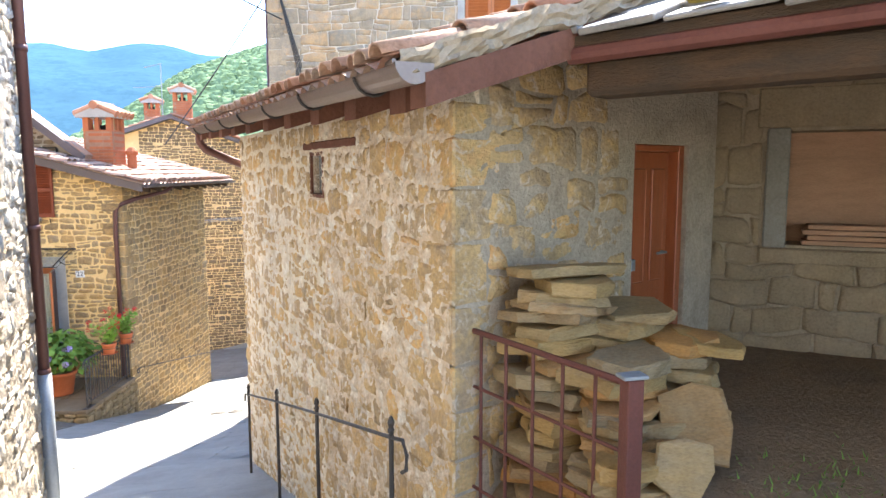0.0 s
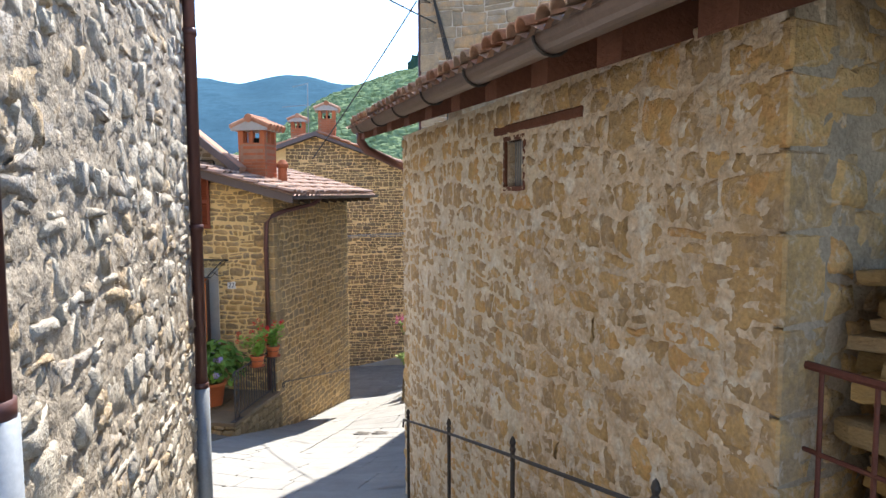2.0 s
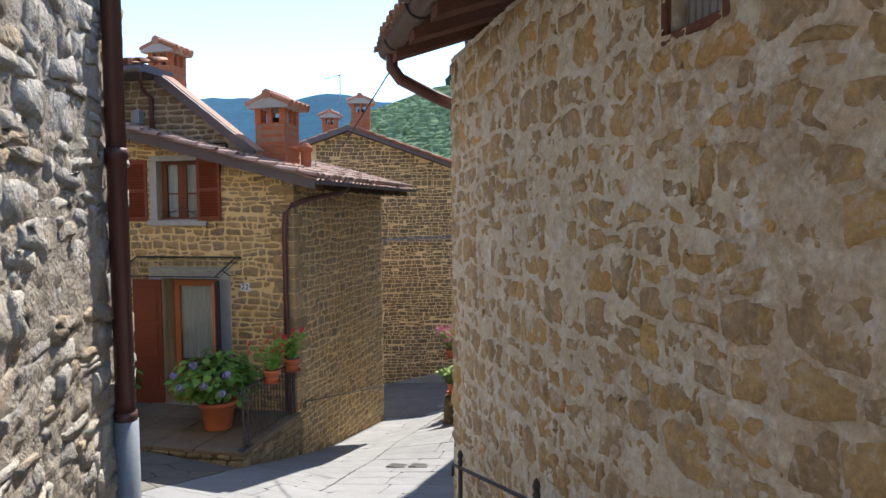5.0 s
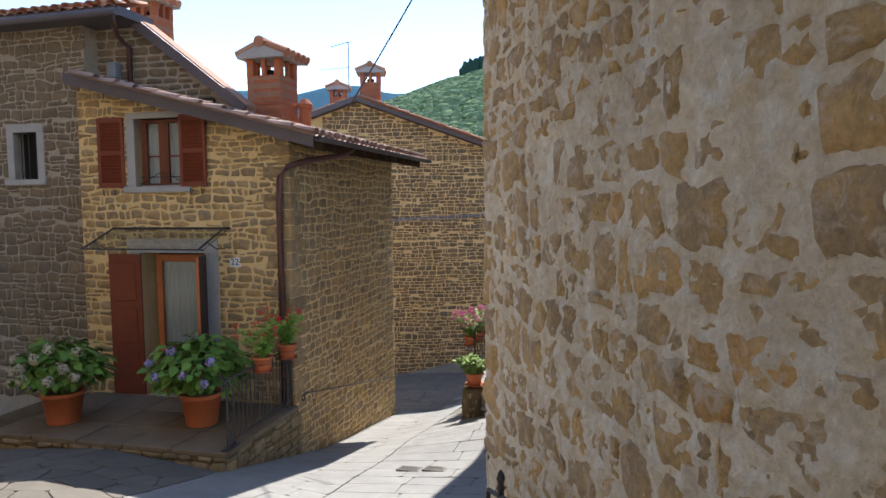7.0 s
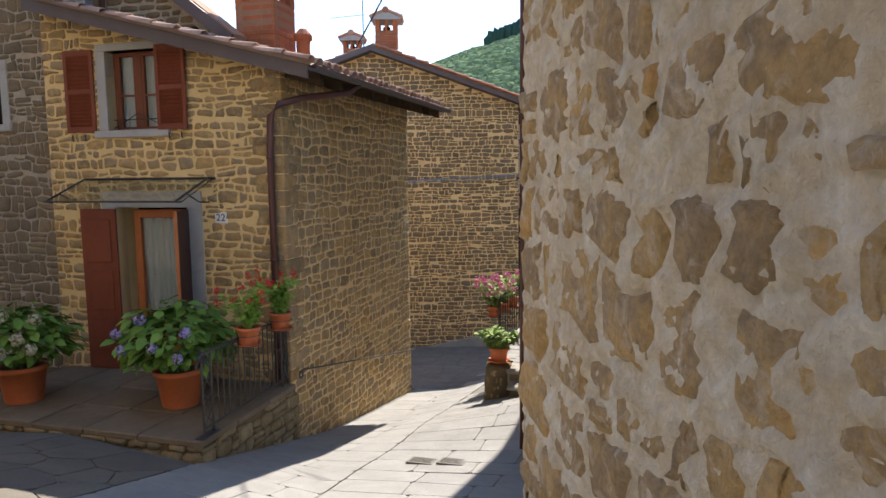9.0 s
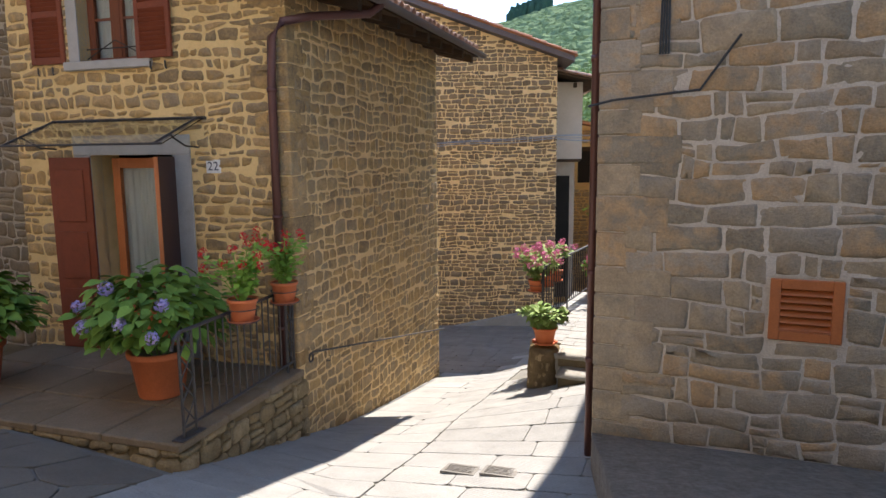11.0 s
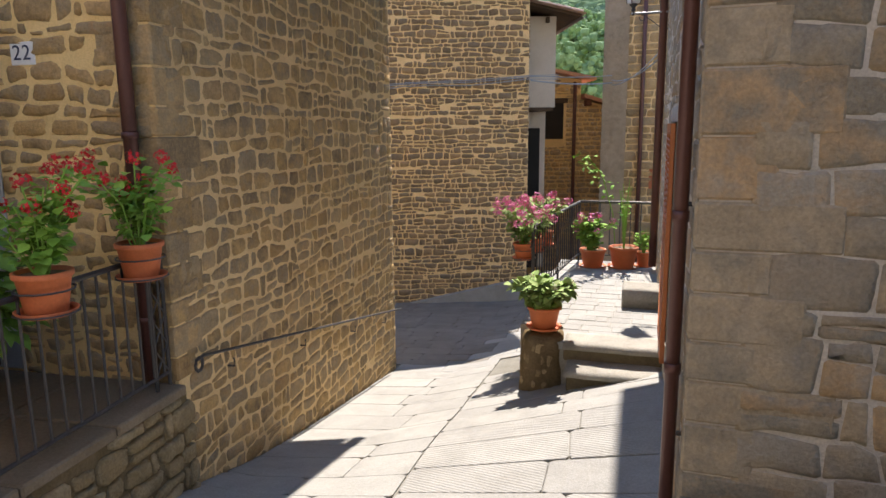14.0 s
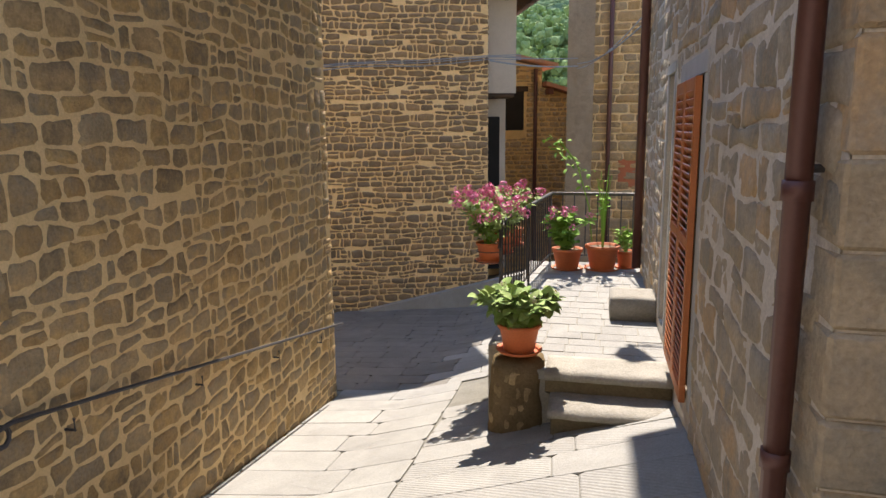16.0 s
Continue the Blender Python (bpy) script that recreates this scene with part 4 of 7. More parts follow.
zt = PT + .82
part("top_rail", Geo().tube([(rail_x(-1.83) - .01, -1.83, PT + .70), (rail_x(-1.81), -1.81, PT + .78), (rail_x(-1.74), -1.74, zt), (rail_x(-.05), -.05, zt)], .016, 8), IRON, rail)
part("bottom_rail", Geo().tube([(rail_x(-1.76), -1.76, PT + .08), (rail_x(-.05), -.05, PT + .08)], .012, 6), IRON, rail)
for i in range(15):
    y = -1.50 + i * .101
    part("baluster", Geo().tube([(rail_x(y), y, PT + .08), (rail_x(y), y, zt)], .0075, 6), IRON, rail)
for y0, y1 in ((-1.76, -1.61), (-.17, -.04)):
    for y in (y0, y1):
        part("post", Geo().tube([(rail_x(y), y, PT - .02), (rail_x(y), y, zt)], .012, 6), IRON, rail)
    for k in range(4):
        z = PT + .08 + k * .185
        part("lattice", Geo().tube([(rail_x(y0), y0, z), (rail_x(y1), y1, z + .185)], .006, 6).tube([(rail_x(y1), y1, z), (rail_x(y0), y0, z + .185)], .006, 6), IRON, rail)
part("foot_plate", Geo().box(rail_x(-1.7) - .05, rail_x(-1.7) + .05, -1.84, -1.56, PT, PT + .012, .003), IRON, rail)

# ---- the taller house behind the corner house ----
neigh = thing("grey_stone_house", "taller grey rubble stone house joined behind the corner house", "house", pose(*HOUSE_AT, 0, 0, 0, HOUSE_DEG))
NW = (-4.80, -4.36, .85, 1.58)
g = Geo()
NM = Matrix.Translation((-9, .18, 0))
panel(g, 9 - HW - .003, -3.2, 3.15, .4, [(9 + NW[0], 9 + NW[1], NW[2], NW[3])], NM)
n_wall = part("wall", g, PALE_MORTAR, neigh)
part("gable", Geo().prism([(-HW - .5, 1.4), (-.92, 1.4), (-.92, 1.84), (-2.6, 3.12), (-HW - .5, 3.12)], .45, .9), PALE_MORTAR, neigh)
rubble(n_wall, 9 - HW, lambda a: -2.6, lambda a: 3.12, SHADED_STONE, NM, "stone", 31, (.08, .17), (.12, .32), .018, (.003, .014), .18, .009, .006, [(9 + NW[0] - .14, 9 + NW[1] + .14, NW[2] - .1, NW[3] + .14)], 200, (5, 0), 0, 3.2, .5)
lay_stones(n_wall, 2.5, lambda a: 1.45, lambda a: 3.08 if a < .8 else 3.08 - (a - .8) * .776, SHADED_STONE, Matrix.Translation((-HW, .45, 0)), "stone", 32, (.09, .16), (.13, .3), .022, (.003, .012), .22, .01, .008, .02, (), 60)
g = Geo().prism([(-2.66, 3.10), (-.86, 1.74), (-.80, 1.86), (-2.6, 3.25)], .34, .62)
part("roof", g, TILE, neigh, "dark-edged tiled roof slope")
part("verge_board", Geo().prism([(-2.66, 3.08), (-.86, 1.72), (-.80, 1.84), (-2.6, 3.23)], .29, .337), VERGE, neigh)
g = Geo().prism([(-9, 3.13), (-2.5, 3.13), (-2.5, 3.26), (-9, 3.26)], -.18, .6)
nroof = part("roof", g, VERGE, neigh)
coppi(nroof, "roof_tile", TILE, Matrix.Translation((-8.9, -.16, 3.27)) @ pose(0, 0, 0, 14, 0, 0), 34, 2, .19, 8, 100)
g = Geo().tube([(-9, -.22, 3.16), (-2.5, -.22, 3.16)], .055, 10)
part("gutter", g, VERGE, neigh)
part("downpipe", Geo().tube([(-2.52, -.22, 3.12), (-2.55, -.2, 2.98), (-2.76, .1, 2.92), (-2.78, .38, 2.8), (-2.78, .38, 2.0)], .04, 10), COPPERPIPE, neigh, "", True)
part("junction_box", Geo().box(-3.14, -2.98, .30, .45, 2.36, 2.6, .01), GALV, neigh)
nw = part("window", Geo().box(NW[0], NW[1], .5, .53, NW[2], NW[2] + .02), SURROUND, neigh, "small barred window in a grey stone surround")
stone_frame(nw, NW[0], NW[1], NW[2], NW[3], .13, Matrix.Translation((0, .18, 0)))
part("pane", Geo().box(NW[0], NW[1], .36, .37, NW[2], NW[3]), DARK, nw)
for k in range(3):
    x = NW[0] + .08 + k * .14
    part("window_bar", Geo().tube([(x, .24, NW[2]), (x, .24, NW[3])], .008, 6), IRON, nw)
chimney(neigh, -3.5, 1.9, 3.2, 3.66, .25, BRICK, "red brick chimney with a tiled head")

# ---- far house across the lower lane ----
far = thing("far_stone_house", "tall rubble stone gable house with a low tiled roof", "house", pose(2.5, 23.0, 0, 0, 0, -8.5))
FWL, FWR = -4.5, 2.72


def far_top(a):
    x = a + FWL
    return 3.15 - .36 * (x + .95) if x > -.95 else 3.15 + .36 * (x + .95)


FM = Matrix.Translation((FWL, 0, 0))
g = Geo().prism([(FWL, -5.2), (FWR, -5.2), (FWR, far_top(FWR - FWL)), (-.95, 3.15), (FWL, far_top(0))], 0, .4).box(FWR - .4, FWR, .4, 6, -5.2, far_top(FWR - FWL) - .02)
f_wall = part("wall", g, SIDE_MORTAR, far)
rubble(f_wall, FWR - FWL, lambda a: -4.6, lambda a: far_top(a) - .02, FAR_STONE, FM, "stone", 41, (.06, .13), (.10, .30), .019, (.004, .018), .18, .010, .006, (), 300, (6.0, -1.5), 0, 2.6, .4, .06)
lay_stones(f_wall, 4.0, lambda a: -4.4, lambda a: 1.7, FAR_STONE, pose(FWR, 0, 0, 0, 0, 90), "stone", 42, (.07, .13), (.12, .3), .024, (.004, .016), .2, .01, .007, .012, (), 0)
g = Geo().prism([(-.95, 3.17), (FWR + .35, far_top(FWR + .35 - FWL) + .02), (FWR + .35, far_top(FWR + .35 - FWL) + .15), (-.95, 3.31)], -.28, 6)
fr = part("roof", g, VERGE, far)
part("roof", Geo().prism([(-.95, 3.17), (FWL - .3, far_top(-.3) + .02), (FWL - .3, far_top(-.3) + .15), (-.95, 3.31)], -.28, 6), VERGE, far)
fs = math.degrees(math.atan(.36))
coppi(fr, "roof_tile", TILE, Matrix.Translation((FWR + .37, -.2, far_top(FWR + .37 - FWL) + .15)) @ pose(0, 0, 0, 0, 0, 90) @ pose(0, 0, 0, fs, 0, 0), 8, 12, .19, 9, 96)
coppi(fr, "roof_tile", TILE, Matrix.Translation((FWL - .3, 1.3, far_top(-.3) + .15)) @ pose(0, 0, 0, 0, 0, -90) @ pose(0, 0, 0, fs, 0, 0), 8, 11, .19, 10, 88)
chimney(far, -.62, .75, 2.9, 3.78, .28, BRICK, "red brick chimney with an open tiled head")
chimney(far, -1.7, 2.2, 2.6, 3.6, .24, BRICK, "small red brick chimney with a pitched cap")
ant = thing("roof_antenna", "thin grey television antenna above the far roof", "antenna", pose(2.5, 23.0, 0, 0, 0, -8.5))
part("mast", Geo().tube([(-1.25, .9, 3.0), (-1.25, .9, 5.0)], .018, 6), GALV, ant)
part("boom", Geo().tube([(-1.75, .9, 4.85), (-1.2, .9, 5.0)], .01, 5), GALV, ant)
part("boom", Geo().tube([(-2.1, .9, 4.2), (-1.2, .9, 4.28)], .01, 5), GALV, ant)
for k in range(5):
    part("element", Geo().tube([(-1.7 + k * .1, .75, 4.86 + k * .028), (-1.7 + k * .1, 1.05, 4.86 + k * .028)], .006, 5), GALV, ant)
g = Geo()
for z, s in ((.05, .02), (.0, .03), (.08, .012)):
    g.tube([(FWL + i * .6, -.05, z - .12 + (FWL + i * .6) * .05 + s * math.sin(i * 1.7)) for i in range(int((FWR - FWL) / .6) + 2)], .009, 6)
part("wall_cable", g, GALV, far, "bundled cables clipped along the wall")
part("kerb_course", Geo().box(FWL, FWR, -.16, -.003, -5.2, -4.33, 0, pose(0, 0, 0, 0, -11.5, 0) @ Matrix.Translation((0, 0, -.02))), PAVING, far)

# ---- houses beyond the far corner ----
bay = thing("plastered_house", "house with a pale plastered jettied bay above a dark doorway", "house", pose(5.2, 22.6, 0, 0, 0, -8.5))
part("bay", Geo().box(.02, .86, 1.6, 4, -.45, 1.46), PLASTER, bay, "pale plaster bay")
bay_roof = part("roof", Geo().prism([(-.2, 1.70), (1.26, 1.38), (1.29, 1.43), (-.2, 1.76)], 1.1, 4.6), OLDBEAM, bay, "dark boarded eave of the bay")
bay_slope = math.degrees(math.atan(.226))
part("bay_gutter", Geo().half_pipe(1.33, 1.40, .05, 1.1, 4.6), VERGE, bay)
coppi(bay_roof, "roof_tile", TILE_PALE, Matrix.Translation((1.31, 1.15, 1.43)) @ pose(0, 0, 0, 0, 0, 90) @ pose(0, 0, 0, bay_slope, 0, 0), 8, 4, .19, 15, 40)
part("corbel", Geo().box(.62, .70, 1.50, 1.597, 1.32, 1.44, .01), OLDBEAM, bay)
part("wall", Geo().box(.02, .82, 2.4, 3.9, -4.2, -.46), PLASTER, bay)
part("soffit", Geo().box(.0, .82, 1.58, 3.9, -.53, -.453, .01), OLDBEAM, bay)
part("doorway", Geo().box(.1, .68, 2.34, 2.395, -4.2, -.9), DARK, bay, "flat black slab standing in for an unlit doorway")
back = thing("back_lane_house", "sunlit tan rubble house with a brown downpipe", "house", pose(6.3, 27.6, 0, 0, 0, -8.5))
bw = part("wall", Geo().prism([(-.8, -5), (1.98, -5), (1.98, .36), (-.8, .92)], 0, .4).prism([(1.985, -5), (4.5, -5), (4.5, -.86), (1.985, -.14)], -.02, .4), HOUSE_MORTAR, back)
lay_stones(bw, 5.2, lambda a: -4.8, lambda a: .84 - .2 * a if a < 2.75 else -.16 - (a - 2.78) * .29, BARN_STONE, Matrix.Translation((-.8, -.021, 0)), "stone", 51, (.09, .17), (.12, .3), .026, (.004, .018), .2, .01, .008, .02, [(1.75, 2.38, -1.35, -.1)], 150, (3, -1))
part("window", Geo().box(1.02, 1.51, -.03, -.002, -1.21, -.25), DARK, back, "flat black slab for an unlit window, with a timber lintel")
part("lintel", Geo().box(.9, 1.62, -.05, -.002, -.25, -.12, .01), OLDBEAM, back)
part("roof", Geo().prism([(-1, .98), (2.3, .33), (2.3, .42), (-1, 1.07)], -.35, 3), TILE, back, "upper tiled roof edge")
part("roof", Geo().prism([(1.99, -.12), (4.5, -.84), (4.5, -.74), (1.99, -.02)], -.4, 3), TILE, back, "lower tiled roof edge")
part("rafter", Geo().box(2.06, 2.2, -.34, -.03, -.33, -.18, .01), REDWOOD, back)
part("downpipe", Geo().tube([(1.80, -.08, .3), (1.80, -.08, -4.8)], .05, 8), COPPERPIPE, back)

# ---- stone house at the bend, with the vent and the terrace door ----
RB_AT, RB_FRONT, RB_SIDE = (2.50, 12.32), -30.7, 62.0
bend = thing("bend_house", "tall house of large grey-tan squared rubble beside the lane", "house", pose(*RB_AT, 0))
RF = pose(0, 0, 0, 0, 0, RB_FRONT)            # the front runs to the right from the corner
RS = pose(0, 0, 0, 0, 0, RB_SIDE)             # the terrace side runs away from it
RB_TOP = 5.6
VENT = (1.22, 1.68, -1.62, -1.18)
UW = (3.46, 4.24, 3.98, 5.2)
g = Geo()
panel(g, 9, -3.6, RB_TOP, .5, [VENT, UW], RF)
b_front = part("wall", g, GREY_MORTAR, bend, "front wall of squared grey-tan rubble")
TD = (2.16, 3.06, -2.68, -.83)
NICHE = (3.62, 4.05, -2.7, -.72)
g = Geo()
SIDE_LEN = 6.35


def rs(x0, x1, z0, z1):
    return (SIDE_LEN - x1, SIDE_LEN - x0, z0, z1)


RSV = RS @ Matrix.Translation((SIDE_LEN, 0, 0)) @ pose(0, 0, 0, 0, 0, 180)   # the same side as seen from the lane
panel(g, SIDE_LEN - .5, -4.2, RB_TOP, .45, [rs(*TD), rs(*NICHE)], RSV)
b_side = part("wall", g, GREY_MORTAR, bend, "terrace wall of grey rubble")
rubble(b_front, 9, lambda a: -2.62 + min(a, 2) * .1, lambda a: RB_TOP, GREY_STONE, RF, "stone", 61, (.11, .24), (.16, .5), .011, (.007, .014), .08, .003, .006,
           [(VENT[0] - .02, VENT[1] + .02, VENT[2] - .02, VENT[3] + .02), (UW[0] - .02, UW[1] + .02, UW[2] - .02, UW[3] + .02)], 300, (.8, -1.4), x0=.2, mess=.3, split=.2, tilt=.02)
mortar_skin(b_front, .3, 4.5, -2.7, 3.5, GREY_MORTAR, RF, .03, .0025, 8, [VENT], 14)
rubble(b_side, SIDE_LEN, lambda a: -3.2, lambda a: RB_TOP, GREY_STONE, RSV, "stone", 62, (.09, .19), (.22, .62), .008, (.007, .014), .12, .004, .006,
           [(a - .12, b + .12, c - .6, d + .14) for a, b, c, d in (rs(*TD), rs(*NICHE))], 300, (SIDE_LEN - 2.5, -1.8), mess=.4, split=.12, tilt=.02)
mortar_skin(b_side, 0, SIDE_LEN, -3.2, 2.5, GREY_MORTAR, RSV, .03, .005, 7, [rs(TD[0] - .12, TD[1] + .12, TD[2] - .1, TD[3] + .12), rs(NICHE[0] - .1, NICHE[1] + .1, NICHE[2], NICHE[3] + .1)], 15)
# Roof overhang on the terrace side is out of view, sized for its shadow.
part("roof", Geo().box(.02, 9, -.4, 6.3, RB_TOP, RB_TOP + .2, 0, RF).box(.03, 7.0, -.8, .78, RB_TOP, RB_TOP + .19, 0, RS), TILE, bend, "tiled roof far above the lane")
# Unseen rear eave, added only to shade the lane beside the steps.
part("eave", Geo().prism([(3.4, 3.42), (7.3, 3.42), (7.3, 3.54), (3.4, 3.54)], .003, .68, RS), OLDBEAM, bend, "unseen boarded eave added to shade a strip of lane")
quoins(b_front, GREY_STONE, -2.8, RB_TOP, RF, 8, (.18, .28), (.42, .62), (.24, .34))
v = part("vent", Geo().box(VENT[0], VENT[1], .06, .08, VENT[2], VENT[3], 0, RF), DARK, bend, "orange wooden louvred vent")
vm = RF @ Matrix.Translation((VENT[0], 0, VENT[2]))
vw, vh = VENT[1] - VENT[0], VENT[3] - VENT[2]
part("vent_frame", Geo().box(0, .07, -.025, .05, 0, vh, .006, vm).box(vw - .07, vw, -.025, .05, 0, vh, .006, vm).box(.07, vw - .07, -.025, .05, 0, .07, .006, vm).box(.07, vw - .07, -.025, .05, vh - .07, vh, .006, vm), ORANGE, v)
for k in range(6):
    part("slat", Geo().box(.07, vw - .07, -.03, .03, -.004, .004, 0, vm @ pose(0, .0, .095 + k * .05, 40, 0, 0)), ORANGE, v)
u = part("window", Geo().box(UW[0], UW[1], .1, .12, UW[2], UW[3], 0, RF), DARK, bend, "upper window with closed red-brown shutters")
stone_frame(u, *UW, .12, RF)
for k in range(2):
    shutter_leaf("shutter", .44, UW[3] - UW[2], ORANGE, u, RF @ pose(UW[0] + .01 + k * .445, .05, UW[2], 0, 0, 0))
PX, PY = .16, .062
g = Geo().tube([(PX, PY, RB_TOP), (PX, PY, -2.80)], .033, 12, RS)
for z in (-1.28, -2.0, .4, 2.4):
    g.tube([(PX, PY, z), (PX, PY, z + .05)], .039, 12, RS)
part("downpipe", g, COPPERPIPE, bend, "brown metal downpipe at the corner", True)
for z in (-1.2, -2.3, .5):
    part("pipe_clip", Geo().tube([(PX, PY, z), (PX, 0, z)], .012, 6, RS), IRON, bend)
g = Geo()
for k in range(4):
    g.tube([(-.02 + .02 * k, -.03, 5.6 - .1 * k), (.5 + .03 * k, -.03, 3.4), (.46, -.03, 2.5 + .05 * k), (.42 + .02 * k, -.03, .4)], .008, 5, RF)
g.tube([(-.08, -.05, .05), (.1, -.05, .09), (.7, -.03, .14), (.95, -.03, .5)], .010, 6, RF)
part("wall_cable", g, CABLE, bend, "loose grey cables running down the corner")
# terrace door: an orange louvred shutter folded open against the wall
td = part("door", Geo().box(*rs(*TD)[:2], .2, .25, TD[2], TD[3], 0, RSV), DARK, bend, "terrace doorway with an orange louvred shutter folded open")
stone_frame(td, rs(*TD)[0], rs(*TD)[1], TD[2], TD[3], .12, RSV, False)
for k in range(2):
    shutter_leaf("shutter", .44, 1.82, ORANGE, td, RSV @ pose(rs(*TD)[0] + .01 + k * .445, -.02, TD[2] + .02, 0, 0, 0), True, 36)
nc = part("doorway", Geo().box(*rs(*NICHE)[:2], .2, .25, NICHE[2], NICHE[3], 0, RSV), SURROUND, bend, "narrow grey-framed recess in the terrace wall")
stone_frame(nc, rs(*NICHE)[0], rs(*NICHE)[1], NICHE[2], NICHE[3], .08, RSV, False)
part("downpipe", Geo().tube([(SIDE_LEN - .12, .07, RB_TOP), (SIDE_LEN - .12, .07, -2.72)], .05, 10, RS), COPPERPIPE, bend, "", True)

# ---- terrace with two steps, pedestal and railing ----
TZ = -2.78
ter = thing("terrace", "sunlit paved terrace with two worn stone steps", "terrace", pose(*RB_AT, 0, 0, 0, RB_SIDE), kind="structure")
# local x runs along the house wall, local y out over the lane
TX0, TX1, TW = 2.86, 6.75, .92
part("terrace_wall", Geo().box(TX0 + .02, TX1, .003, TW - .02, -4.6, TZ - .004).box(TX0 + .5, TX1, TW - .02, TW + .42, -4.6, TZ - .0045), STEP_TOP, ter)
rng = random.Random(9)
x = TX0
while x < TX1 - .05:
    w = rng.uniform(.15, .27)
    cuts = [.004, TW / 4 + rng.uniform(-.07, .07), TW * .5 + rng.uniform(-.07, .07), TW * .75 + rng.uniform(-.07, .07), TW + rng.uniform(-.05, .05) if x > TX0 + .5 else TW] + ([TW + .42] if x > TX0 + .5 else [])
    for y0, y1 in zip(cuts, cuts[1:]):
        part("paving_stone", Geo().box(x + .003, min(x + w, TX1) - .003, y0 + .003, y1 - .003, TZ - .07, TZ + rng.uniform(-.002, .003), .004), PAVING, ter)
    x += w
def worn_slab(x0, x1, y0, y1, z0, z1, seed, name, mat, parent, label=""):
    """A thick slab with a hollowed, uneven front edge (towards -x)."""
    g, v, nx, ny = Geo(), [], 7, 14
    for k in range(2):
        for i in range(nx + 1):
            for j in range(ny + 1):
                x, y = x0 + (x1 - x0) * i / nx, y0 + (y1 - y0) * j / ny
                if i == 0:
                    x += .018 * noise.noise((y * 6, seed, 0)) - (.012 if k == 0 else 0)
                z = z0 if k == 0 else z1 + .006 * noise.noise((x * 5, y * 5, seed)) - (.014 if i == 0 else 0) - (.006 if j in (0, ny) else 0)
                v.append((x, y, z))
    n = (nx + 1) * (ny + 1)
    f = [(k * n + i * (ny + 1) + j, k * n + i * (ny + 1) + j + 1, k * n + (i + 1) * (ny + 1) + j + 1, k * n + (i + 1) * (ny + 1) + j) for k in range(2) for i in range(nx) for j in range(ny)]
    for j in range(ny):
        f += [(j, j + 1, n + j + 1, n + j), (nx * (ny + 1) + j, nx * (ny + 1) + j + 1, n + nx * (ny + 1) + j + 1, n + nx * (ny + 1) + j)]
    for i in range(nx):
        f += [(i * (ny + 1), (i + 1) * (ny + 1), n + (i + 1) * (ny + 1), n + i * (ny + 1)), (i * (ny + 1) + ny, (i + 1) * (ny + 1) + ny, n + (i + 1) * (ny + 1) + ny, n + i * (ny + 1) + ny)]
    return part(name, g.add(v, f), mat, parent, label, True)


step = worn_slab(TX0 - .06, TX0 + .3, .006, TW - .06, TZ - .045, TZ + .012, 3, "step", STEP_TOP, ter, "worn pale stone step at the terrace edge")
part("riser", Geo().box(TX0 - .02, TX0 + .3, .006, TW - .06, TZ - .16, TZ - .047, .012), STEP, step, "mossy riser with its shade painted in brown")
step = worn_slab(TX0 - .35, TX0 + .02, .006, TW - .1, TZ - .195, TZ - .145, 5, "step", STEP_TOP, ter, "worn pale lower stone step")
part("riser", Geo().box(TX0 - .31, TX0 + .02, .006, TW - .12, TZ - .5, TZ - .197, .012), STEP, step, "mossy riser with its shade painted in brown")
worn_slab(4.22, 4.62, .01, .40, TZ - .002, TZ + .2, 7, "step", STEP_TOP, ter, "stone block step before the doorway")
ped = thing("pedestal", "rough stone pedestal at the foot of the terrace steps", "pedestal", pose(*RB_AT, 0, 0, 0, RB_SIDE))
PDX, PDY = TX0 + .14, TW + .14
g, v = Geo(), []
for k in range(13):
    z = -3.62 + (TZ + .035 + 3.62) * k / 12
    for i in range(28):
        a = 2 * math.pi * i / 28
        r = (.235 - .05 * k / 12) * (1 + .10 * noise.noise((math.cos(a) * 2.2, math.sin(a) * 2.2, z * 7)) + .07 * noise.noise((math.cos(a) * 6, math.sin(a) * 6, z * 16)))
        r *= .86 + .14 / max(abs(math.cos(a)), abs(math.sin(a)))
        v.append((PDX + r * math.cos(a), PDY + r * math.sin(a), z))
v.append((PDX, PDY, TZ + .045))
g.add(v, [(k * 28 + i, k * 28 + (i + 1) % 28, (k + 1) * 28 + (i + 1) % 28, (k + 1) * 28 + i) for k in range(12) for i in range(28)] + [(12 * 28 + i, 12 * 28 + (i + 1) % 28, 13 * 28) for i in range(28)])
pb = part("body", g, MOSSY_JOINT, ped, "", True)
prng = random.Random(70)
for row in range(6):
    a0 = prng.uniform(0, 1)
    for k in range(6):
        a, z = a0 + k * 2 * math.pi / 6 + prng.uniform(-.1, .1), -3.42 + row * .115
        r = .214 - .05 * (z + 3.62) / .87
        sv, sf, _ = rubble_shape([(-.085, -.045), (.0, -.05), (.085, -.04), (.09, .04), (.0, .05), (-.08, .045)], .008, prng, .2, .05, .006, .008, .05)
        ob = new("stone", Geo().add(sv, sf).mesh("stone", MOSSY_STONE, True))
        ob.parent = pb
        ob.matrix_basis = Matrix.Translation((PDX + r * math.sin(a), PDY - r * math.cos(a), z)) @ pose(0, 0, 0, 0, prng.uniform(-6, 6), math.degrees(a)) @ Matrix.Diagonal((prng.uniform(.9, 1.25), 1, prng.uniform(.85, 1.1), 1))
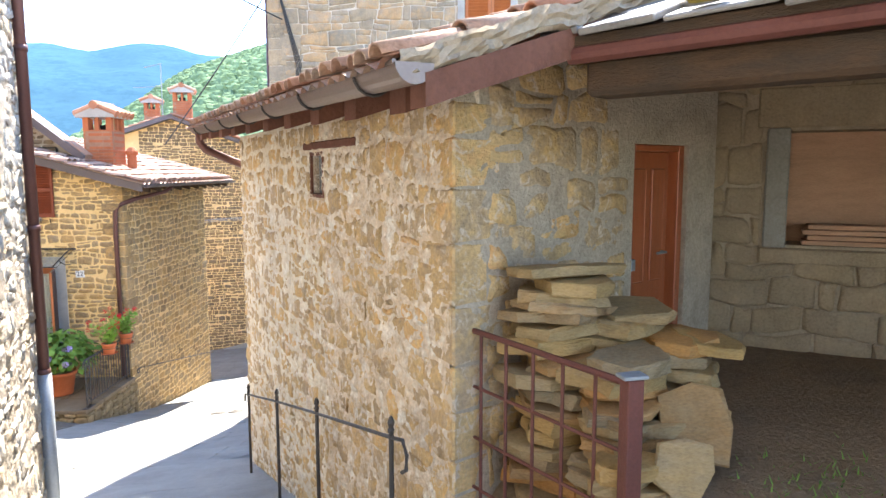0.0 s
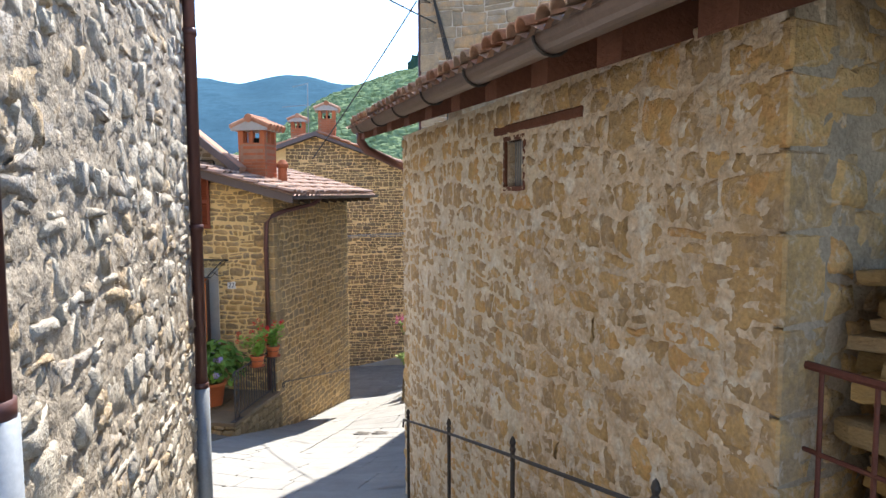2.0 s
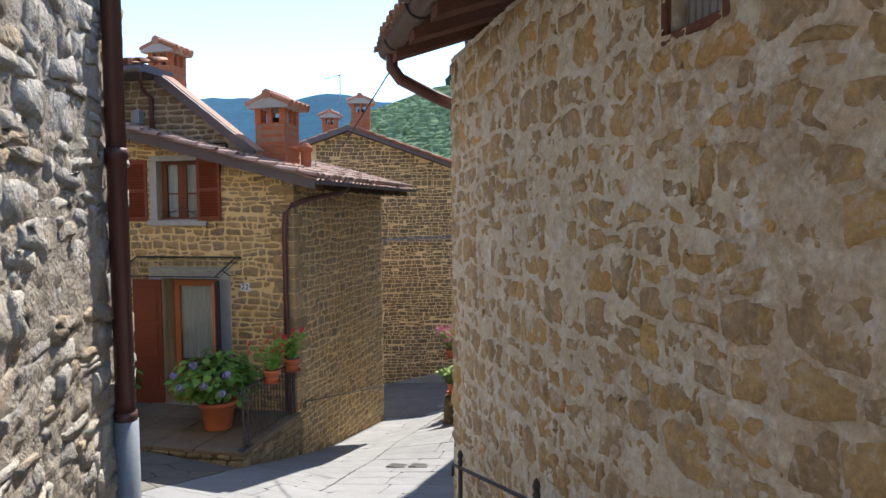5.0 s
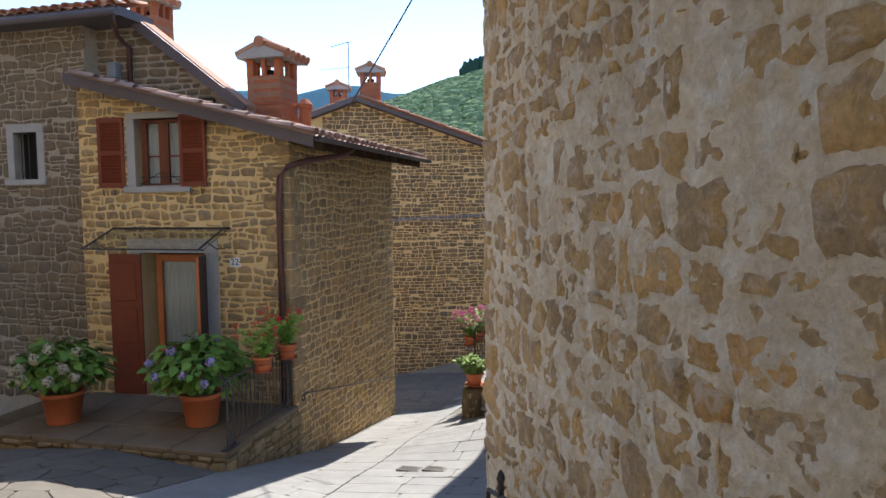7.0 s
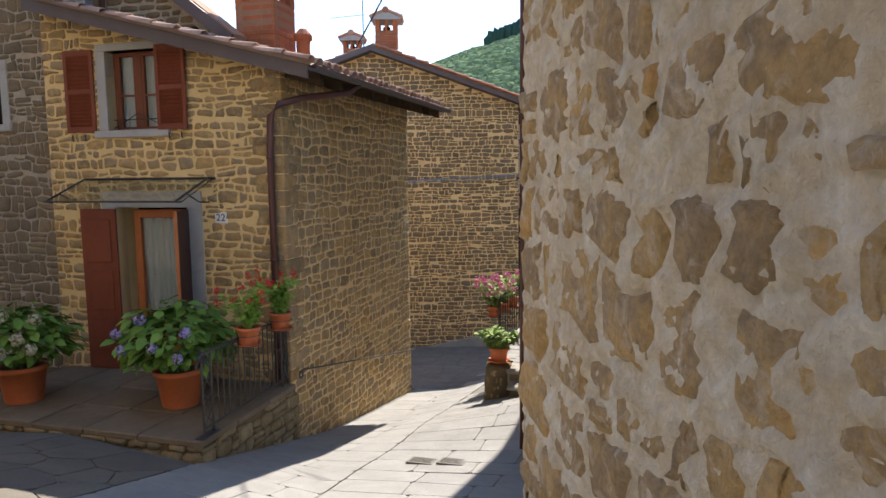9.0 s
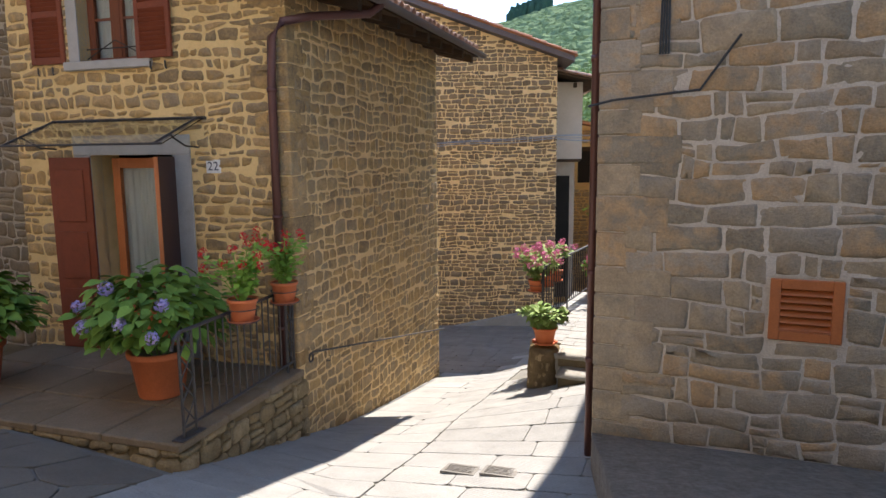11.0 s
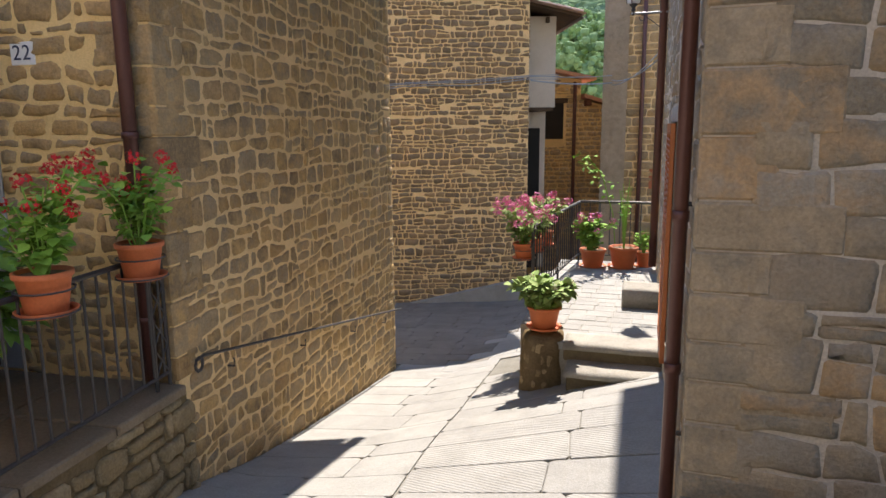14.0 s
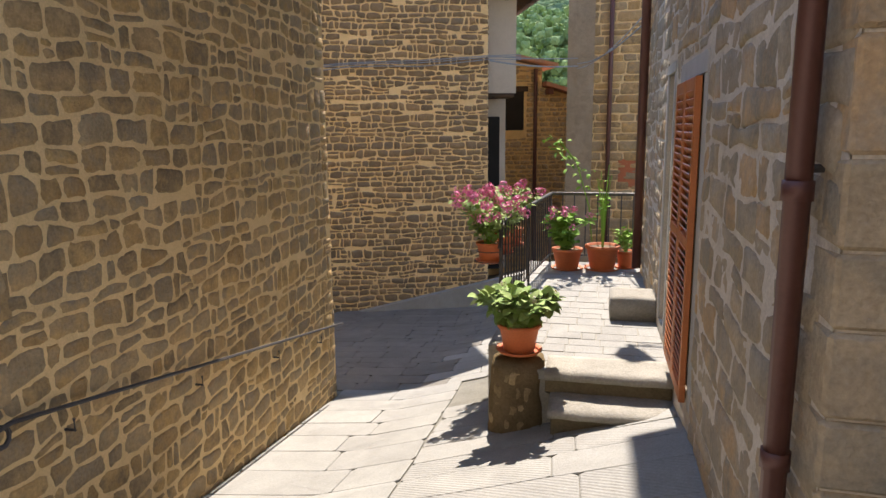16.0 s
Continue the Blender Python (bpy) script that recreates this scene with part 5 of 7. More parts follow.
trail = thing("terrace_railing", "grey iron railing round the terrace edge", "railing", pose(*RB_AT, 0, 0, 0, RB_SIDE))
RZ = TZ + .86


def rail_y(x):
    return 1.36 - (x - 4.2) * .11


RA = 4.25
part("top_rail", Geo().tube([(RA - .1, rail_y(RA - .1), TZ + .62), (RA - .06, rail_y(RA - .06), TZ + .78), (RA + .05, rail_y(RA + .05), RZ - .02), (RA + .2, rail_y(RA + .2), RZ), (TX1 - .05, rail_y(TX1 - .05), RZ), (TX1 - .05, .03, RZ)], .02, 8), IRON, trail)
part("bottom_rail", Geo().tube([(RA - .05, rail_y(RA - .05), TZ + .1), (TX1 - .05, rail_y(TX1 - .05), TZ + .1), (TX1 - .05, .03, TZ + .1)], .012, 6), IRON, trail)
for i in range(22):
    xx = RA + i * (TX1 - .05 - RA) / 21
    part("baluster", Geo().tube([(xx, rail_y(xx), TZ + .1), (xx, rail_y(xx), RZ)], .008, 6), IRON, trail)
for i in range(8):
    part("baluster", Geo().tube([(TX1 - .05, .1 + i * .14, TZ + .1), (TX1 - .05, .1 + i * .14, RZ)], .008, 6), IRON, trail)
for xx in (RA - .06, 5.4, TX1 - .05):
    part("post", Geo().tube([(xx, rail_y(xx), TZ), (xx, rail_y(xx), TZ + .8)], .014, 6), IRON, trail)

# ---- wall lantern ----
lamp = thing("street_lamp", "black iron wall lantern with frosted panes on a scrolled bracket", "street lamp", pose(*RB_AT, 0, 0, 0, RB_SIDE) @ Matrix.Translation((6.2, 0, .54)))
part("wall_plate", Geo().box(-.03, .03, .001, .015, -.22, .06, .004), IRON, lamp)
part("arm", Geo().tube([(0, .01, 0), (0, .47, 0)], .013, 8), GALV, lamp, "bare grey metal arm")
part("scroll", Geo().tube([(0, .012, -.2), (0, .12, -.17), (0, .22, -.09), (0, .31, -.03)] + [(0, .33 + .035 * math.cos(1.2 + k * .6), -.055 + .035 * math.sin(1.2 + k * .6)) for k in range(10)], .006, 5), IRON, lamp)
part("stem", Geo().lathe([(0, -.03), (.016, -.02), (.012, .01), (.03, .04), (.018, .07), (.05, .10), (.055, .115), (0, .118)], 10, Matrix.Translation((0, .44, 0))), IRON, lamp)
LM = Matrix.Translation((0, .44, .118)) @ pose(0, 0, 0, 0, 0, 28)
LB, LT, LH = .058, .098, .225
for k in range(4):
    c = LM @ pose(0, 0, 0, 0, 0, 90 * k)
    part("corner_bar", Geo().tube([(LB, LB, 0), (LT, LT, LH)], .007, 5, c), IRON, lamp)
    part("glass_pane", Geo().add([(LB - .004, -LB, .004), (LB - .004, LB, .004), (LT - .004, LT, LH), (LT - .004, -LT, LH), (LB - .008, -LB, .004), (LB - .008, LB, .004), (LT - .008, LT, LH), (LT - .008, -LT, LH)],
                                 [(0, 1, 2, 3), (7, 6, 5, 4), (0, 4, 5, 1), (1, 5, 6, 2), (2, 6, 7, 3), (3, 7, 4, 0)], c), LANTERN_GLASS, lamp, "frosted glass pane")
part("cap", Geo().lathe([(LT * 1.62, LH), (LT * 1.66, LH + .02), (LT * 1.5, LH + .03), (LT * .8, LH + .10), (LT * .7, LH + .13), (LT * .3, LH + .16), (.014, LH + .19), (0, LH + .22)], 4, LM @ pose(0, 0, 0, 0, 0, 45)), IRON, lamp)

# ---- house behind the terrace end ----
endh = thing("terrace_end_house", "tan ashlar house with brown downpipes behind the terrace", "house", pose(*RB_AT, 0, 0, 0, RB_SIDE))
EM = Matrix.Translation((12.5, 1.05, 0)) @ pose(0, 0, 0, 0, 0, -90)
ew = part("wall", Geo().box(0, 3.6, 0, .6, -5, 4.2, 0, EM).box(0, .5, .6, 6, -5, 4.2, 0, EM), SIDE_MORTAR, endh)
lay_stones(ew, 3.6, lambda a: -4.5, lambda a: 4, HOUSE_STONE, EM, "stone", 81, (.14, .26), (.2, .5), .018, (.002, .012), .12, .008, .007, .012, (), 120, (.6, -1.5))
part("downpipe", Geo().tube([(.72, -.06, 4.2), (.72, -.06, -4.5)], .045, 8, EM), COPPERPIPE, endh, "", True)
pillar = part("corner_pillar", Geo().box(-.12, .40, -.035, .5, -5, 4.2, .02, EM), OLD_MORTAR, endh, "rough dark grey corner of old render")
mortar_skin(pillar, -.12, .40, -4.4, 4.2, OLD_MORTAR, EM @ Matrix.Translation((0, -.035, 0)), .04, .02, 9, (), 33, .5)
part("brick_patch", Geo().box(.93, 1.28, -.012, .01, -2.35, -1.78, .01, EM), BRICK, endh, "patch of red brick in the wall")

# ---- raised strip of paving before the bend house ----
strip = thing("raised_paving", "raised strip of scored grey paving before the bend house", "paving", pose(*RB_AT, 0), kind="structure")
g = Geo()
n = 12
v = []
for i in range(n + 1):
    for j in range(7):
        wx = RB_AT[0] - .02 + (1 - i / n) * 0 - i * .1 + j * .9
        wy = RB_AT[1] - .02 - i * .36 - (j * .55 if i == 0 else j * .55 * (1 - i / n) ** .5)
        v.append((wx - RB_AT[0], wy - RB_AT[1], -2.52 + i * .079 + j * .03))
f = [(i * 7 + j, i * 7 + j + 1, (i + 1) * 7 + j + 1, (i + 1) * 7 + j) for i in range(n) for j in range(6)]
k = len(v)
v += [(p[0], p[1], p[2] - .6) for p in v[::7]]
f += [(i * 7, (i + 1) * 7, k + i + 1, k + i) for i in range(n)]
g.add(v, f)
part("paving_bed", g, COBBLE, strip, "", True)

# ---- barn ----
BARN_DEG = math.degrees(math.atan2(1.36 - 1.25, 7.83 - 2.74))
barn = thing("stone_barn", "low barn of tan stones in smeared mortar, clay-tiled roof", "barn", pose(1.36, 2.74, 0))
BL = 5.09
BM = pose(-.11, 5.09, 0, 0, 0, -90 + BARN_DEG)      # local x runs from the far corner to the near one
BW = (BL - 2.24, BL - 1.96, 1.38, 1.655)
BTOP = 1.92
g = Geo()
panel(g, BL, -2.6, BTOP, .14, [BW], BM)
lane_wall = part("wall", g, BARN_MORTAR, barn, "lane wall of scattered tan stones in smeared mortar")


def barn_ground(a):
    y = 7.83 - a
    return ground_z(1.3, y)


rubble(lane_wall, BL, lambda a: barn_ground(a) - .05, lambda a: BTOP - .03, BARN_STONE, BM, "stone", 91, (.09, .19), (.11, .31), .018, (.012, .026), .18, .003, .011,
           [(BW[0] - .06, BW[1] + .06, BW[2] - .04, BW[3] + .04), (BL - 2.45, BL - 1.2, 1.66, 1.74)], 300, (1.8, .3), .05, mess=.5, split=.12)
mortar_skin(lane_wall, 0, BL, -2.2, BTOP, BARN_LIME, BM, .014, .0145, 12, [BW], 4, .7, BARN_MORTAR, 3.0)
bs = 14.0
SM = pose(0, -.02, 0, 0, 0, bs)
SLEN = 2.28
PD = (1.37, 1.95, -.05, 1.70)
g = Geo()
panel(g, SLEN, -.6, 1.9, .2, [PD], SM, .05)
g.prism([(.05, 1.9), (SLEN, 1.9), (SLEN, 2.75), (.05, 1.92)], 0, .2, SM)
# Gable mortar is darker than the lane side's: its shade is in the colour.
side_b = part("wall", g, PALE_MORTAR, barn, "gable wall with larger quoins")
rubble(side_b, PD[0] - .08, lambda a: -.3, lambda a: 1.9 + a * .36, BARN_STONE, SM, "stone", 92, (.13, .24), (.18, .42), .022, (.012, .030), .16, .006, .010, (), 200, None, .06, .2, .5)
mortar_skin(side_b, .0, PD[0] - .02, -.4, 1.9, PALE_MORTAR, SM, .025, .014, 7.5, (), 9)
SC = Matrix(((math.cos(radians(bs)), -math.sin(radians(BARN_DEG)), 0, 0), (math.sin(radians(bs)), math.cos(radians(BARN_DEG)), 0, -.02), (0, 0, 1, 0), (0, 0, 0, 1)))
quoins(side_b, BARN_STONE, -.5, 1.86, SC, 17, (.17, .3), (.3, .46), (.18, .28), .001)
g = Geo().box(.36, 3.6, 0, .5, -2.6, 2.3, 0, Matrix.Translation((0, 4.58, 0)))
far_end = part("wall", g, BARN_MORTAR, barn)
lay_stones(far_end, 2.9, lambda a: -1.9, lambda a: 2.2, BARN_STONE, pose(3.3, 5.083, 0, 0, 0, 180), "stone", 93, (.12, .2), (.16, .36), .05, (0, .01), .25, .008, .008, .02, (), 0)
RSL = .33
RM = pose(.07, 0, -.05, 1.0, 0, 1.24)         # the roof sags towards the near gable


def barn_roof(x):
    return 1.98 + RSL * (x + .50)          # x from the near corner


g = Geo().prism([(-.55, barn_roof(-.55)), (2.6, barn_roof(2.6)), (2.6, barn_roof(2.6) + .03), (-.55, barn_roof(-.55) + .03)], -.48, 5.3)
br = part("roof", g, OLDBEAM, barn, "clay-tiled roof with uneven mossy tiles")
br.matrix_basis = RM
rs_deg = math.degrees(math.atan(RSL))
coppi(br, "roof_tile", TILE_OLD, Matrix.Translation((-.57, 5.32, barn_roof(-.57) + .025)) @ pose(0, 0, 0, 0, 0, -90) @ pose(0, 0, 0, rs_deg, 0, 0), 40, 10, .145, 12, 300, .066)
g, v, nv = Geo(), [], 110
for i in range(nv + 1):
    x = -.55 + 3.15 * i / nv
    rag = .03 * noise.noise((x * 7, 1.3, 0)) + .015 * noise.noise((x * 22, 4.1, 0))
    for k in range(7):
        y = -.485 - (.018 + .03 * noise.fractal((x * 12, k * .6, 2.0), .6, 2.1, 5)) * (1 if 0 < k < 6 else .2)
        v.append((x, y, barn_roof(x) - .045 + rag * (k < 2) + k / 6 * (.10 + rag)))
g.add(v, [(i * 7 + k, (i + 1) * 7 + k, (i + 1) * 7 + k + 1, i * 7 + k + 1) for i in range(nv) for k in range(6)])
part("verge_mortar", g, OLD_MORTAR, barn, "crumbling grey mortar verge").matrix_basis = RM
part("verge_beam", Geo().prism([(-.46, barn_roof(-.46) - .165), (1.0, barn_roof(1.0) - .165), (1.0, barn_roof(1.0) - .046), (-.46, barn_roof(-.46) - .046)], -.51, -.38), REDWOOD, barn, "red-brown verge beam").matrix_basis = RM
for k in range(10):
    y = -.1 + k * .56
    xo = -.03 * y
    part("rafter", Geo().prism([(xo - .36, barn_roof(-.36) - .19), (xo + .3, barn_roof(.3) - .19), (xo + .3, barn_roof(.3) - .005), (xo - .36, barn_roof(-.36) - .005)], y, y + .17), REDWOOD, barn, "stubby red-brown rafter end").matrix_basis = RM
GX, GZ, GR = -.50, 1.98, .075
g = Geo().half_pipe(GX, GZ, GR, -.50, 5.40)
gm = part("gutter", g, GUTTER, barn, "half-round brown-grey metal gutter")
gm.matrix_basis = RM
part("end_cap", Geo().prism([(GX + GR * math.cos(math.pi * (1 + k / 10)), GZ + GR * math.sin(math.pi * (1 + k / 10))) for k in range(11)], -.508, -.501), GUTTER, gm)
part("rim", Geo().tube([(GX - GR, -.50, GZ), (GX - GR, 5.40, GZ)], .009, 6), GUTTER, gm)
for k in range(7):
    y = -.1 + k * .85
    part("gutter_bracket", Geo().tube([(GX + (GR + .008) * math.cos(math.pi * (1 + j / 8)), y, GZ + (GR + .008) * math.sin(math.pi * (1 + j / 8))) for j in range(9)] + [(GX + GR + .12, y, GZ + .03)], .007, 5), IRON, gm)
part("downpipe", Geo().tube([(GX, 5.2, GZ - .06), (GX, 5.2, GZ - .16), (GX + .06, 5.2, GZ - .24), (GX + .34, 5.24, GZ - .36), (GX + .62, 5.26, GZ - .46), (GX + .68, 5.26, GZ - .58), (GX + .68, 5.26, -2.0)], .045, 10), COPPERPIPE, gm, "brown metal swan-neck downpipe", True)
# small window with an oak lintel
w = part("window", Geo().box(BW[0], BW[1], .12, .14, BW[2], BW[3], 0, BM), DARK, barn, "tiny screened window under a timber lintel")
part("window_frame", Geo().box(BW[0] - .03, BW[0], -.02, .1, BW[2] - .03, BW[3] + .03, .004, BM).box(BW[1], BW[1] + .03, -.02, .1, BW[2] - .03, BW[3] + .03, .004, BM)
     .box(BW[0], BW[1], -.02, .1, BW[2] - .03, BW[2], .004, BM).box(BW[0], BW[1], -.02, .1, BW[3], BW[3] + .03, .004, BM), REDWOOD, w)
for k in range(7):
    x = BW[0] + (k + 1) * (BW[1] - BW[0]) / 8
    part("screen_rod", Geo().tube([(x, .04, BW[2]), (x, .04, BW[3])], .004, 5, BM), GALV, w)
part("screen", Geo().box(BW[0], BW[1], .06, .065, BW[2], BW[3], 0, BM), SURROUND, w)
part("lintel", Geo().box(BL - 2.42, BL - 1.22, -.028, .2, 1.70, 1.755, .008, BM), REDWOOD, barn, "weathered timber lintel")

# door in the porch
pd = part("door", Geo().box(PD[0] + .06, PD[1] - .06, .10, .15, PD[2], PD[3] - .04, .006, SM), DOORWOOD, barn, "varnished red-brown panelled door, closed")
for a, b in ((PD[0] + .12, (PD[0] + PD[1]) / 2 - .03), ((PD[0] + PD[1]) / 2 + .03, PD[1] - .12)):
    for c, d in ((.05, .72), (.85, 1.56)):
        part("panel", Geo().box(a, b, .088, .1, c, d, .01, SM), DOORWOOD, pd)
part("door_frame", Geo().box(PD[0], PD[0] + .06, .03, .2, PD[2], PD[3], .006, SM).box(PD[1] - .06, PD[1], .03, .2, PD[2], PD[3], .006, SM).box(PD[0] + .06, PD[1] - .06, .03, .2, PD[3] - .04, PD[3], .006, SM), DOORWOOD, pd)
part("handle", Geo().tube([(PD[1] - .14, .1, 1.03), (PD[1] - .14, .05, 1.03), (PD[1] - .24, .045, 1.03)], .009, 6, SM), GALV, pd, "small bright lever handle")
part("latch", Geo().box(PD[0] + .02, PD[0] + .06, .01, .03, .95, 1.02, .004, SM), GALV, pd)

# ---- porch wall, roof and floor ----
porch = thing("porch", "shady open porch with ashlar walls under an old beam", "porch", pose(3.62, 3.46, 0))
PM = pose(0, 0, 0, 0, 0, -50)
EMX0 = Matrix.Translation((1.62 - 3.62, 2.25 - 3.46, 0)) @ pose(0, 0, 0, 0, 0, math.degrees(math.atan2(-1.02, .43)))
PW = (.56, 1.5, 1.05, 1.80)
g = Geo()
panel(g, 5.5, -.4, 3.6, .4, [PW], PM)
p_wall = part("wall", g, OLD_MORTAR, porch)
# Unseen end wall, added to keep sky light out of the porch.
part("wall", Geo().box(4.2, 4.5, .4, 4.4, -.4, 3.4, 0, EMX0), ASHLAR, porch)
part("dark_back", Geo().box(-.4, 1.0, 0, .1, -.3, 2.4, 0, Matrix.Translation((.0, .12, 0)) @ pose(0, 0, 0, 0, 0, 40)), ASHLAR, porch)
rubble(p_wall, 5.5, lambda a: -.1, lambda a: 2.55, ASHLAR, PM, "stone", 101, (.14, .29), (.18, .46), .010, (.004, .024), .12, .005, .010, [(PW[0] - .16, PW[1] + .1, PW[2] - .1, PW[3] + .25)], 120, (1, 1), mess=.4, split=.15, tilt=.04)
pwin = part("window", Geo().box(PW[0], PW[1], .3, .32, PW[2], PW[3], 0, PM), PLANK, porch, "stone-framed opening with stacked boards")
part("jamb", Geo().box(PW[0] - .14, PW[0], -.04, .25, PW[2] - .02, PW[3] + .02, .01, PM), STEP_TOP, pwin, "pale dressed stone jamb")
part("lintel", Geo().box(PW[0] - .2, PW[1] + .2, -.03, .25, PW[3] + .02, PW[3] + .28, .01, PM), ASHLAR, pwin, "stone lintel")
part("sill", Geo().box(PW[0] - .16, PW[1] + .1, -.05, .25, PW[2] - .12, PW[2] - .02, .01, PM), ASHLAR, pwin)
for k in range(4):
    part("board", Geo().box(PW[0] + .1 + .03 * (k % 2), PW[1], .02, .2, PW[2] + .002 + k * .035, PW[2] + .032 + k * .035, .004, PM), PLANK, pwin)
# eave line of the porch roof
ED = math.degrees(math.atan2(-1.02, .43))
EMX = Matrix.Translation((1.62 - 3.62, 2.25 - 3.46, 0)) @ pose(0, 0, 0, 0, 0, ED)
part("beam", Geo().box(.05, 4.5, .06, .24, 1.84, 1.985, .02, EMX), OLDBEAM, porch, "dark old timber beam")
part("gutter", Geo().tube([(.02, .0, 1.995), (4.5, .0, 2.035)], .036, 10, EMX), RUST, porch, "dull red porch gutter")
# Roof reaches deeper than is seen, to darken the porch inside.
part("roof", Geo().add([(-.05, -.02, 2.0), (4.6, -.02, 2.04), (4.6, 4.6, 3.7), (-.05, 3.4, 3.28), (-.05, -.02, 2.06), (4.6, -.02, 2.10), (4.6, 4.6, 3.76), (-.05, 3.4, 3.34)],
                       [(0, 3, 2, 1), (4, 5, 6, 7), (0, 1, 5, 4), (1, 2, 6, 5), (2, 3, 7, 6), (3, 0, 4, 7)], EMX), OLDBEAM, porch, "low porch roof of rough stone slabs")
rng = random.Random(14)
for j in range(8):
    x = -.1
    while x < 4.2:
        w = rng.uniform(.16, .42)
        y = j * .2 - .05 + rng.uniform(-.03, .03)
        part("roof_slab", Geo().box(0, w - .02, 0, .36, 0, rng.uniform(.015, .035), .006, EMX @ pose(x, y, 2.07 + y * .354 + .012 * rng.random(), 17 + rng.uniform(-2, 3), rng.uniform(-2, 2), rng.uniform(-5, 5))), SLATE, porch)
        x += w
for k in range(26):
    x, y = rng.uniform(.2, 1.6), rng.uniform(-.02, .5)
    part("moss_tuft", Geo().lathe([(.0, .0), (.06, .0), (.07, .02), (.05, .045), (0, .055)], 7, EMX @ pose(x, y, 2.12 + y * .354, 17, 0, 0)), MOSS, porch)
floor = Geo()
nx, ny = 14, 14
v = []
for j in range(ny + 1):
    for i in range(nx + 1):
        x, y = 1.55 + i * .45, -3 + j * .47
        t = .8 * smooth_step(1.6, 2.1, x) + .2 * smooth_step(2.1, 3.6, x)
        v.append((x - 3.62, y - 3.46, max(ground_z(x, y) + .02, -.08 + t * .42) + .03 * noise.noise((x * 2, y * 2, 0))))
floor.add(v, [(j * (nx + 1) + i, j * (nx + 1) + i + 1, (j + 1) * (nx + 1) + i + 1, (j + 1) * (nx + 1) + i) for j in range(ny) for i in range(nx)])
part("earth_floor", floor, EARTH, porch, "bare brown earth floor", True)

# ---- left house ----
LX = -.70
left = thing("pale_stone_house", "sunlit house wall of very rough pale grey rubble", "house", pose(-1.15, -6, 0, 0, 0, -2.1))
LL = 12.58
g = Geo().box(0, LL, 0, .6, -3.2, 7.5, 0, pose(0, 0, 0, 0, 0, 90)).box(-6, -.6, LL - .5, LL - .003, -3.2, 7.5)
l_wall = part("wall", g, PALE_MORTAR, left, "rough sunlit rubble wall")
rubble(l_wall, LL, lambda a: ground_z(LX, a - 6) - .1, lambda a: 4.6, PALE_STONE, pose(0, 0, 0, 0, 0, 90), "stone", 111, (.07, .17), (.10, .30), .004, (.004, .030), .11, .0, .012, (), 300, (10.2, .6), 0, 6.8, .45, .3, .10)
mortar_skin(l_wall, 6.8, LL, -2.2, 4.6, PALE_MORTAR, pose(0, 0, 0, 0, 0, 90), .02, .012, 13, (), 6)
part("roof", Geo().box(-6, .5, -.3, LL + .4, 7.5, 7.7), TILE, left)
for px, y, zj, zb in ((.064, 12.25, -.13, -1.7), (.10, 8.62, .84, -.75)):
    g = Geo().tube([(px, y, 7.4), (px, y, zj)], .043, 12)
    for z in (zj + .02, zj + 1.2, zj + 2.6):
        g.tube([(px, y, z), (px, y, z + .05)], .05, 12)
    part("downpipe", g, COPPERPIPE, left, "brown metal downpipe", True)
    part("pipe_shoe", Geo().tube([(px, y, zj + .03), (px, y, zb)], .054, 12), GALV, left, "grey lower section of the downpipe", True)

# ---- unseen plain house, added to keep sky light off the little square ----
west = thing("unseen_sky_blocker", "unseen plain tall house added to block sky light", "house", pose(-7.4, 6.3, 0))
part("wall", Geo().box(0, .5, 0, 9.0, -3.2, 7.0), OLD_MORTAR, west)
part("roof", Geo().box(-3, .8, -.3, 9.3, 7.0, 7.2), TILE, west)

# ---- handrail along the barn ----
hr = thing("lane_handrail", "wrought-iron handrail on slender posts along the barn wall", "handrail", I4)


def hr_x(y):
    return 1.20 - (y - 2.9) * .02


posts = ((3.12, .24), (4.5, -.09), (5.76, -.40), (7.11, -.75))
for y, z in posts:
    b = ground_z(hr_x(y), y) - .05
    part("post", Geo().tube([(hr_x(y), y, b), (hr_x(y), y, z - .03)], .014, 8).lathe([(0, .06), (.012, .045), (.02, .02), (.012, -.005), (.02, -.02), (.012, -.04), (0, -.05)], 8, Matrix.Translation((hr_x(y), y, z + .0))), IRON, hr)
part("rail", Geo().tube([(hr_x(2.98), 2.98, .05), (hr_x(2.93), 2.93, .08), (hr_x(2.92), 2.92, .16), (hr_x(2.97), 2.97, .22)] + [(hr_x(y), y, z - .06) for y, z in posts] + [(hr_x(7.3), 7.3, -.86), (hr_x(7.3), 7.32, -.94)], .011, 8), IRON, hr)
# ---- grid fence with a red post ----
gf = thing("grid_fence", "rusty iron grid fence with a dull red end post", "fence", I4)
A, B = Vector((1.46, 2.78, 0)), Vector((1.66, 1.86, 0))
part("end_post", Geo().box(-.033, .033, -.033, .033, -.25, .79, .004, pose(B.x, B.y, 0, 0, 0, -12)), RUST, gf, "dull red square steel post")
part("post_cap", Geo().box(-.05, .05, -.035, .035, .791, .805, .003, pose(B.x, B.y, 0, 0, 0, -12)), GALV, gf, "bright bare metal end plate")
for z in (.80, .53, .28, .03):
    part("rail", Geo().tube([(A.x, A.y, z), (B.x, B.y, z - .035)], .014 if z > .7 else .008, 6), RUST, gf)
for k in range(5):
    p = A.lerp(B, (k + .6) / 5.6)
    part("bar", Geo().tube([(p.x, p.y, -.2), (p.x, p.y, .79 - .035 * (k + .6) / 5.6)], .008, 6), RUST, gf)

# ---- hills ----


